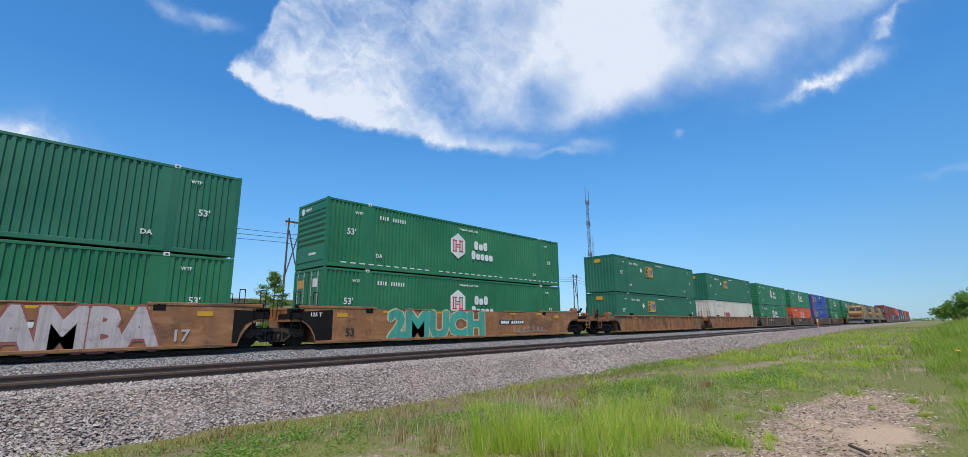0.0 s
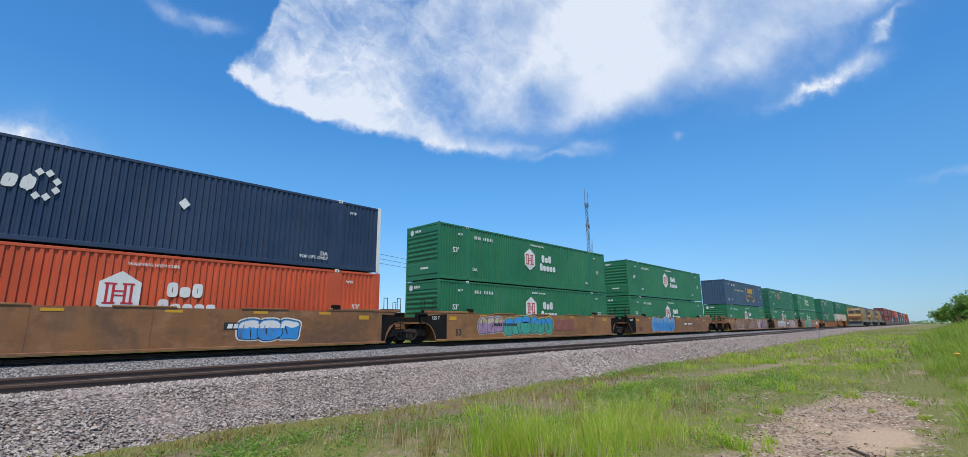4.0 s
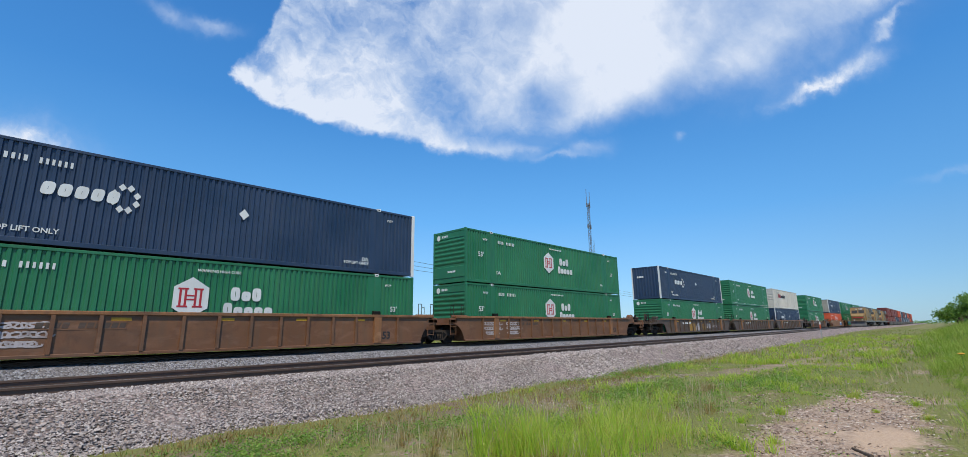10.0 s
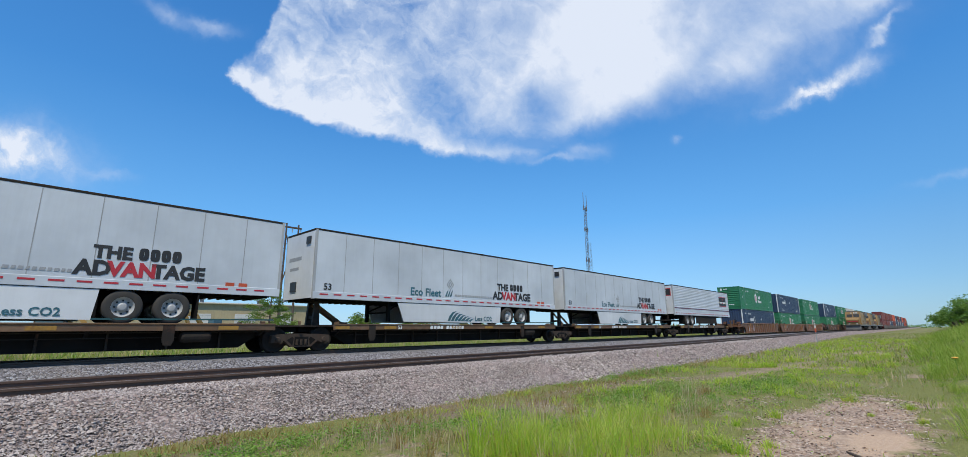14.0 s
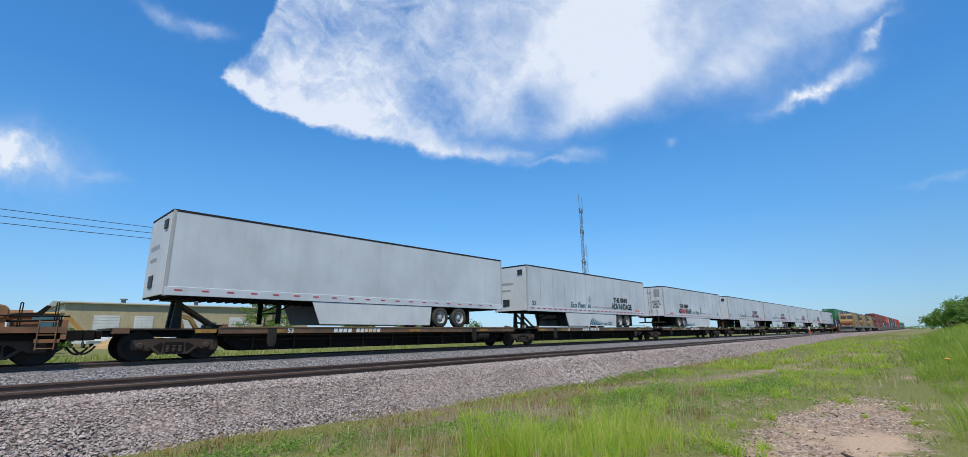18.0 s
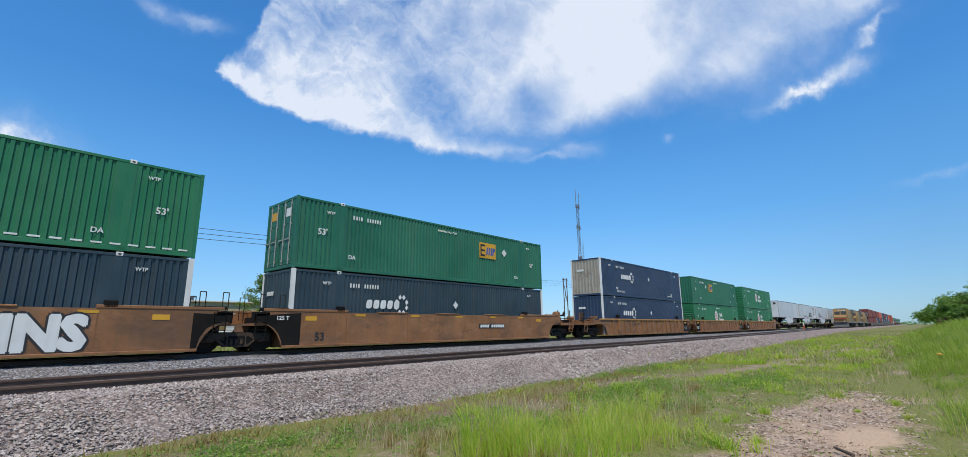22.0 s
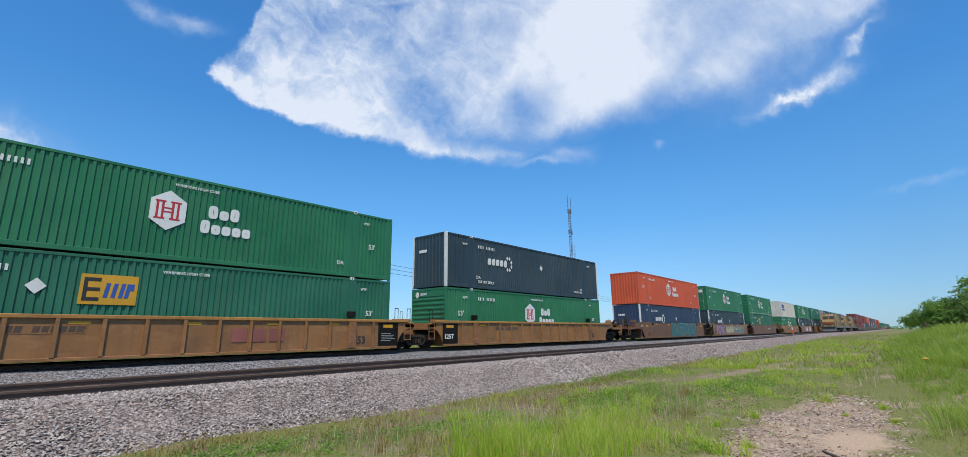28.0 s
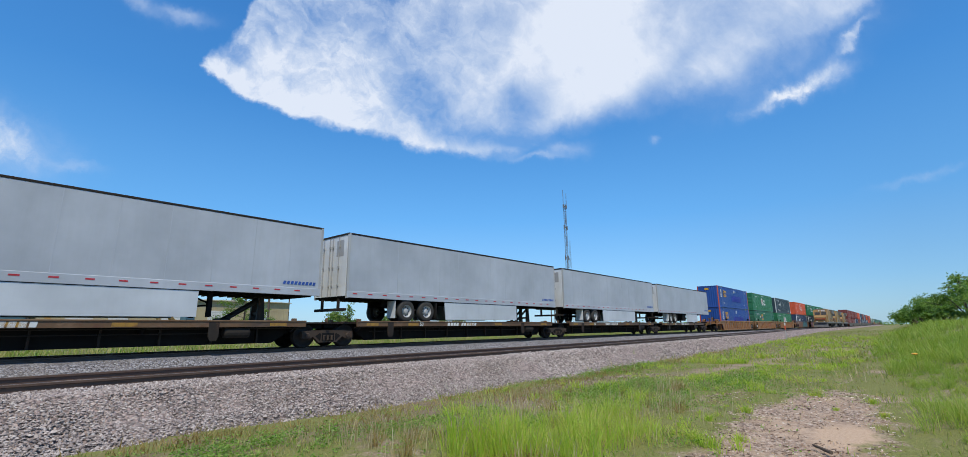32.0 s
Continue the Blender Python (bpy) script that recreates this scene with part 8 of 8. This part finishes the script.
def build_plants():
    nz = noise.noise

    def carpet(x, y):
        if y > foot(x) + 0.15 + 0.35 * nz((x * 0.7, y, 5.0)):
            return 0, 1
        edge = smooth((foot(x) - y) / 0.8)
        q = (0.35 + 0.65 * edge) * (1 - 0.96 * bare(x, y)) * (1 - 0.6 * near_any(x, y, WORN))
        return q * (0.15 + 0.85 * smooth((nz((x * 0.9, y * 0.9, 2.0)) + 0.20) / 0.35)), 0.45 + 0.9 * max(0, 0.5 + nz((x * 1.1, y * 1.1, 7.0)))

    blades("short_grass", scatter(66000, 0.5, 26, -1, 10.5, 11, carpet, 1.25), 0.10, 0.006, GRASS, "short mixed green and straw grass", 0.8, 1)
    blades("short_grass", scatter(34000, 22, 120, -12, 13.8, 12, carpet, 1.5), 0.18, 0.022, GRASS, "short roadside grass farther along the line", 0.6, 2)

    # tall clumps nearest to the viewer, lower ones scattered over the verge
    def tufts(x, y):
        return min(1, near_any(x, y, TALL) * 1.2) * (1 - 0.9 * bare(x, y)), 0.65 + 0.55 * smooth((nz((x * 0.9, y * 0.9, 12.0)) + 0.25) / 0.5)

    tussocks("tall_grass", scatter(480, 3.8, 8.4, 2.2, 5.0, 13, tufts), 30, 0.16, 0.42, 0.0036, LUSH, "tall bright green grass tufts", 0.55, 3)
    rows = [(4.35, 4.25, 1.25), (4.5, 4.0, 1.3), (4.62, 3.8, 1.1), (5.1, 3.9, 1.1), (5.9, 3.6, 1.0)]
    tussocks("tall_grass", np.array([(x, y, ground_z(x, y), q) for x, y, q in rows]), 160, 0.15, 0.56, 0.0042, LUSH, "tallest grass tufts with long arching blades", 0.45, 33)

    def lower(x, y):
        c = nz((x * 0.6, y * 0.8, 32.0))
        return smooth((c + 0.12) / 0.3) * (1 - bare(x, y)) * smooth((foot(x) - 0.3 - y) / 0.6), 0.5 + 0.8 * smooth((c + 0.1) / 0.5)

    tussocks("green_tufts", scatter(1500, 6, 22, 1.5, 9.0, 34, lower, 1.1), 22, 0.12, 0.17, 0.006, LUSH, "low green grass tufts in drifts", 0.8, 35)
    tussocks("green_tufts", scatter(1500, 20, 60, 0.8, 10.4, 16, lower, 1.2), 20, 0.25, 0.24, 0.014, LUSH, "green grass drifts farther along", 0.7, 6)
    lone = [(9.5, 2.2, 1.0), (7.1, 1.75, 0.7), (6.7, 2.15, 0.9), (6.9, 2.3, 1.0), (12.0, 1.45, 1.1), (11.6, 0.55, 0.8), (10.4, 1.0, 0.4), (8.2, 2.45, 0.8), (10.1, 0.35, 0.6)]
    tussocks("green_tufts", np.array([(x, y, ground_z(x, y), q) for x, y, q in lone]), 130, 0.16, 0.17, 0.004, LUSH, "single grass tufts on the bare spot", 0.9, 37)

    def bank(x, y):
        c = nz((x * 0.35, y * 0.45, 22.0))
        line = min(1.0, -0.15 + 0.06 * (x - 8.4))
        return smooth((line + 0.2 - y) / 0.7) * smooth((c + 0.5) / 0.35), 0.5 + 0.75 * smooth((c + 0.2) / 0.6)

    tussocks("bank_grass", scatter(1500, 6.0, 26, -4, 1.6, 14, bank, 1.25), 36, 0.2, 0.34, 0.0045, BANK, "tall rank grass on the bank", 0.85, 4)
    tussocks("bank_grass", scatter(1900, 20, 60, -8, 2.2, 15, bank, 1.2), 26, 0.40, 0.46, 0.009, BANK, "tall rank grass below the bushes", 0.6, 5)
    blades("short_grass", scatter(9000, -16, 1, -9, 7.2, 24, lambda x, y: (0.7, 1.0)), 0.12, 0.012, GRASS, "short grass round the standpoint", 0.7, 12)

    # broad low weeds in dense beds
    r = np.random.RandomState(5)

    def bed(x, y):
        near = min(1, 1.25 * near_any(x, y, CLOVER))
        return (1 - 0.8 * bare(x, y)) * (near * smooth((nz((x * 1.6, y * 1.6, 42.0)) + 0.35) / 0.4) + 0.03) * smooth((foot(x) + 0.1 - y) / 0.3), 0.6 + 0.8 * near

    spots = scatter(21000, 0.6, 20, 1.0, 8.6, 17, bed, 1.1)
    pts = np.repeat(spots, 12, axis=0)
    n = len(pts)
    roots = pts[:, :3] + np.stack([r.normal(size=n) * 0.06, r.normal(size=n) * 0.06, 0.02 + np.abs(r.normal(size=n)) * 0.045 * pts[:, 3]], 1)
    v, f = leaves(roots, 0.019, 6, 0.35)
    stuff_mesh("weeds", v, f, WEED, "beds of low broad-leaved green weeds", "weeds")

    # dry seed stalks, reddish dry grass and withered patches
    def dry(x, y):
        return (min(1, near_any(x, y, DRY)) + 0.04) * (1 - bare(x, y)), 0.7 + 0.4 * max(0, nz((x, y, 52.0)) + 0.5)

    blades("dry_stalks", scatter(7500, 3.4, 13, 2.2, 6.8, 18, dry), 0.40, 0.0042, STRAW, "pale dry seed stalks", 0.35, 7)
    tussocks("dry_grass", scatter(260, 3.8, 13, 2.5, 5.6, 43, dry), 40, 0.14, 0.26, 0.004, RUSSET, "reddish dry grass clumps", 0.8, 44)

    def far_dry(x, y):
        c = nz((x * 0.7, y * 0.7, 52.0))
        return smooth((c + 0.02) / 0.25) * (1 - bare(x, y)), 0.7 + 0.5 * smooth((c + 0.2) / 0.5)

    blades("dry_stalks", scatter(2600, 12, 55, 0.0, 9.8, 19, far_dry, 1.3), 0.30, 0.008, STRAW, "pale dry stalks along the verge", 0.5, 8)

    def withered(x, y):
        hem = math.exp(-((y - foot(x) + 0.5) / 0.5) ** 2) * smooth((nz((x * 0.5, y * 0.5, 62.0)) + 0.15) / 0.3)
        return max(min(1, near_any(x, y, WORN)), 0.9 * hem) if y < foot(x) + 0.2 else 0, 0.6 + 0.7 * max(0, nz((x * 2, y * 2, 1.0)) + 0.4)

    blades("dead_grass", scatter(52000, 1.0, 34, 4.2, 10.5, 20, withered, 1.25), 0.13, 0.006, RUSSET, "brown withered grass by the ballast", 1.1, 9)
    # leafy stalks that stand up at the ballast edge
    stems = [(19.5, 8.6), (20.3, 8.8), (22.5, 8.9), (23.2, 9.1), (26.0, 9.2)]
    sp = np.array([(x, y, ground_z(x, y) + 0.02, 1.0) for x, y in stems])
    tussocks("stalk_weeds", sp, 26, 0.16, 0.55, 0.008, WEED, "dark leafy stalks at the ballast edge", 0.35, 47)

    # behind the train
    blades("tall_grass", scatter(26000, 0, 90, 20.4, 34, 21, lambda x, y: (0.9, 0.7 + 0.5 * nz((x * 0.3, y * 0.3, 3.0))), 1.0), 0.45, 0.03, GRASS, "rough grass beyond the tracks", 0.5, 10)

    # bright flower in the bank
    o = new("wild_flower")
    tagged(o, "single yellow wild flower on a thin stalk", "flower")
    part("stalk", Geo().rod((17.0, -0.25, -0.4), (17.02, -0.24, -0.05), 0.008, 5), WEED, o)
    part("bloom", Geo().lathe([(0.001, 0.03), (0.05, 0.02), (0.075, 0.0), (0.04, -0.02), (0.001, -0.02)], (17.02, -0.24, -0.03), "z", 8), YELLOW, o, "yellow petals")


def shrub(x, y, radius, high, seed, mat=None, name="bush", label="feathery green mesquite bush", n=8000, leaf=0.075):
    """A many-stemmed bush: stems fan out, and clumps of small leaves sit along their ends."""
    rng = random.Random(seed)
    z = ground_z(x, y)
    c = tagged(new(name), label, "bush" if name == "bush" else "tree", "bushes by the line" if name == "bush" else "")
    sprays = []
    for k in range(10):
        a, out = k * 2.4 + rng.uniform(-0.5, 0.5), rng.uniform(0.2, 0.95)
        top = Vector((x + math.cos(a) * radius * out, y + math.sin(a) * radius * out, z + high * rng.uniform(0.6, 0.98) * (1.12 - 0.5 * out)))
        g = Geo()
        base = Vector((x + rng.uniform(-0.2, 0.2), y + rng.uniform(-0.2, 0.2), z - 0.1))
        kink = base.lerp(top, 0.5) + Vector((rng.uniform(-0.3, 0.3), rng.uniform(-0.3, 0.3), high * 0.12))
        g.rod(base, kink, 0.07, 6, 0.045).rod(kink, top, 0.045, 6, 0.015)
        part("stem", g, BARK, c)
        # arching sprays along the upper half of each stem
        for j in range(15):
            q = kink.lerp(top, rng.uniform(0.05, 1.0))
            w = a + rng.gauss(0, 1.0)
            sprays.append((q, Vector((math.cos(w), math.sin(w), rng.uniform(0.1, 0.9))), radius * rng.uniform(0.22, 0.52)))
    r = np.random.RandomState(seed)
    pick, u = r.randint(0, len(sprays), n), r.uniform(0, 1, n) ** 0.8
    root = np.array([tuple(q) for q, _, _ in sprays])[pick]
    way = np.array([tuple(d) for _, d, _ in sprays])[pick]
    reach = np.array([m for _, _, m in sprays])[pick]
    pts = root + way * (u * reach)[:, None] - np.array([0, 0, 1.0]) * (u * u * reach * 0.75)[:, None]
    pts = pts + r.normal(size=(n, 3)) * (reach * (0.05 + 0.11 * (1 - u)))[:, None]
    pts[:, 2] = np.maximum(pts[:, 2], z + 0.1)
    v, f = leaves(pts, leaf, seed + 1, 0.6)
    me = bpy.data.meshes.new("crown")
    me.from_pydata(v, [], f)
    me.materials.append(mat or BUSH_LEAF)
    part("crown", me, None, c)
    return c


def conifer(x, y, high, seed):
    """The lone tree behind the line: a tapered trunk, tiers of drooping limbs, clumped needles."""
    rng = random.Random(seed)
    z = ground_z(x, y)
    c = tagged(new("tree"), "young light-green pine with an open tiered crown", "tree")
    part("trunk", Geo().rod((x, y, z - 0.2), (x + 0.1, y, z + high * 0.5), 0.14, 8, 0.09).rod((x + 0.1, y, z + high * 0.5), (x, y, z + high), 0.09, 8, 0.02), BARK, c)
    tips, limbs = [], Geo()
    for k in range(26):
        h = z + high * (0.2 + 0.78 * k / 25)
        a = k * 2.4 + rng.uniform(-0.3, 0.3)
        reach = (0.52 * high * (1.02 - (h - z) / high) + 0.15) * rng.uniform(0.6, 1.15)
        e = Vector((x + math.cos(a) * reach, y + math.sin(a) * reach, h + reach * 0.22))
        limbs.rod((x, y, h), e, 0.035, 5, 0.01)
        for u in (0.45, 0.65, 0.8, 0.95, 1.05):
            tips.append(Vector((x, y, h)).lerp(e, u))
    part("limbs", limbs, BARK, c)
    r = np.random.RandomState(seed)
    cs = np.array([tuple(t) for t in tips])
    n = 7000
    pts = cs[r.randint(0, len(cs), n)] + r.normal(size=(n, 3)) * np.array([0.22, 0.22, 0.15])
    v, f = leaves(pts, 0.10, seed, 0.8)
    me = bpy.data.meshes.new("crown")
    me.from_pydata(v, [], f)
    me.materials.append(PINE)
    part("crown", me, None, c)


def far_woods():
    """A ragged belt of distant trees."""
    r = np.random.RandomState(77)
    pts = []
    for k in range(900):
        a = radians(r.uniform(-5, 97))
        d = r.uniform(330, 620)
        x, y = d * math.sin(a), d * math.cos(a)
        if a > radians(83) and a < radians(90.5):
            d = r.uniform(700, 900)
            x, y = d * math.sin(a), d * math.cos(a)
        h = 2.0 + 2.4 * abs(nz3(a * 30)) + r.uniform(0, 1.2)
        for _ in range(14):
            pts.append((x + r.normal() * 2.4, y + r.normal() * 2.4, r.uniform(-0.5, h)))
    v, f = leaves(np.array(pts), 1.0, 78, 0.8)
    stuff_mesh("far_woods", v, f, BUSH_LEAF, "distant belt of trees and scrub", "woods")


def nz3(u):
    return noise.noise((u, 3.3, 1.1))


def marker_post(x, y):
    c = tagged(new("marker_post"), "thin trackside post with an orange and white top", "marker post")
    z = -0.62
    part("shaft", Geo().box(x - 0.03, y - 0.03, z - 0.2, x + 0.03, y + 0.03, z + 0.95), GREYMARK, c)
    part("band", Geo().box(x - 0.05, y - 0.05, z + 0.95, x + 0.05, y + 0.05, z + 1.30), ORANGE, c, "orange band")
    part("cap", Geo().box(x - 0.05, y - 0.05, z + 1.30, x + 0.05, y + 0.05, z + 1.55), WHITE, c, "white cap")


def loose_stones(name, n, x0, x1, seed, size, power, label, lo=-2.85, hi=-0.84):
    """Crushed stones lying on the near shoulder."""
    r = np.random.RandomState(seed)
    x = x0 + (x1 - x0) * r.uniform(0, 1, n) ** power
    o = r.uniform(lo, hi, n)
    c = np.array([side_y(q) for q in x])
    y = c + o
    z = np.interp(o, [-2.63, -1.93, -1.38, -0.9], [-0.80, -0.52, -0.17, -0.115])
    s = size * r.uniform(0.5, 1.35, n)
    base = np.array([(1, 0, 0), (-1, 0, 0), (0, 1, 0), (0, -1, 0), (0, 0, 1), (0, 0, -1)], float)
    pts = base[None] * s[:, None, None] * r.uniform(0.55, 1.1, (n, 6, 1)) + r.normal(size=(n, 6, 3)) * (s * 0.22)[:, None, None]
    a = r.uniform(0, math.tau, n)
    rot = np.stack([np.stack([np.cos(a), -np.sin(a)], 1), np.stack([np.sin(a), np.cos(a)], 1)], 1)
    pts[:, :, :2] = np.einsum("nij,nkj->nki", rot, pts[:, :, :2])
    pts[:, :, 2] *= 0.72
    pts += np.stack([x, y, z + s * 0.18], 1)[:, None]
    face = np.array([(0, 2, 4), (2, 1, 4), (1, 3, 4), (3, 0, 4), (2, 0, 5), (1, 2, 5), (3, 1, 5), (0, 3, 5)])
    f = (np.arange(n)[:, None, None] * 6 + face[None]).reshape(-1, 3)
    stuff_mesh(name, pts.reshape(-1, 3).tolist(), f.tolist(), STONE, label, "stones")


def build_background():
    warehouse()
    for x, y, a in ((8.6, 66, -80), (13.0, 64, -12), (16.6, 65, -150), (20.5, 66, -20), (31.0, 70, 10)):
        pickup(x, y, a)
    backhoe(3.1, 46)
    excavator(22.5, 73)
    spoil_heap(11.5, 58)
    h_frame(31.3, 71.0, 17.3)
    h_frame(131.0, 84.0, 16.5)
    h_frame(-66.0, 66.0, 15.8)
    for s in (-1, 0, 1):
        wire((-66 + s * 1.7, 66, 14.1 + s * 0.75), (31.3 + s * 1.7, 71, 14.1 + s * 0.75), 1.0)
        wire((31 + s * 1.7, 71, 14.1 + s * 0.75), (131 + s * 1.7, 84, 14.8 + s * 0.75), 1.6)
        wire((131 + s * 1.7, 84, 14.8 + s * 0.75), (260 + s * 1.7, 100, 14.8 + s * 0.75), 1.6)
    radio_mast(137.6, 81.8, 47.6)
    conifer(23.2, 57.0, 7.4, 3)
    for x, y, r, h, sd in ((18.0, 44.0, 1.5, 2.1, 31), (12.2, 40.0, 1.2, 1.6, 32), (3.0, 38.0, 1.5, 1.9, 33), (32.2, 50.6, 1.7, 4.5, 34), (44.0, 57.0, 2.2, 3.8, 35), (39.0, 62.0, 2.4, 4.2, 37), (54.0, 64.0, 2.6, 4.4, 38), (26.5, 61.0, 2.0, 3.4, 39), (66.0, 66.0, 2.8, 4.6, 36)):
        shrub(x, y, r, h, sd, PINE, label="light green wild shrub beyond the tracks", n=2600, leaf=0.1)
    slim_pole(46.0, 92.0, 9.5)
    slim_pole(0.1, 74.0, 8.5)
    slim_pole(118.0, -9.5, 9.2, 2)
    slim_pole(150.0, -10.0, 9.2, 2)
    for x, y, r, h, sd in ((56.0, -2.7, 2.4, 2.9, 1), (52.0, -4.4, 2.8, 4.2, 2), (63.0, -1.6, 2.2, 2.0, 3), (60.0, -6.5, 3.2, 4.8, 4), (47.0, -2.8, 1.3, 1.5, 5), (72.0, -1.4, 2.0, 1.7, 6), (45.0, -5.6, 2.4, 3.8, 7), (84.0, -2.2, 2.4, 1.8, 8)):
        shrub(x, y, r, h, sd)
    stick = Geo().rod((7.0, 0.78, -0.70), (7.25, 0.98, -0.69), 0.022, 7, 0.014)
    tagged(part("fallen_branch", stick, BARK, None, "short dark branch lying on bare soil"), category="branch")
    far_woods()
    marker_post(50.5, 7.7)
    loose_stones("ballast_stones", 42000, 0.0, 16, 91, 0.025, 1.1, "loose pinkish grey ballast stones")
    loose_stones("ballast_stones", 12000, 12.0, 45, 92, 0.045, 1.3, "loose ballast stones farther along")
    r = np.random.RandomState(40)
    rx, ry = 5.0 + 11.0 * r.uniform(0, 1, 26000) ** 1.2, r.uniform(-0.2, 7.6, 26000)
    litter = np.array([(a, b, ground_z(a, b) + 0.006) for a, b in zip(rx, ry)
                       if bare(a, b) > 0.25 and math.hypot((a - 8.3) / 0.9, (b - 0.75) / 0.4) + 0.6 * noise.noise((a * 2, b * 2, 1.0)) > 0.9])
    v, f = leaves(litter, 0.022, 41, 0.12)
    stuff_mesh("litter", v, f, LITTER, "wood chips and pebbles on bare soil", "litter")
    loose_stones("ballast_stones", 3000, 0.0, 20, 93, 0.03, 1.0, "grey ballast stones between the tracks", 0.9, 1.5)

build_ground()
build_train()
build_standing_train()
build_background()
build_plants()
build_track(side_y, "unused near railway track in pink ballast", spaced([(-900, 60), (0, 2), (160, 20), (900, 1)]))
build_track(lambda x: TRAIN_Y, "railway track under the moving train", spaced([(-900, 60), (0, 20), (160, 40), (900, 1)]))
motions()
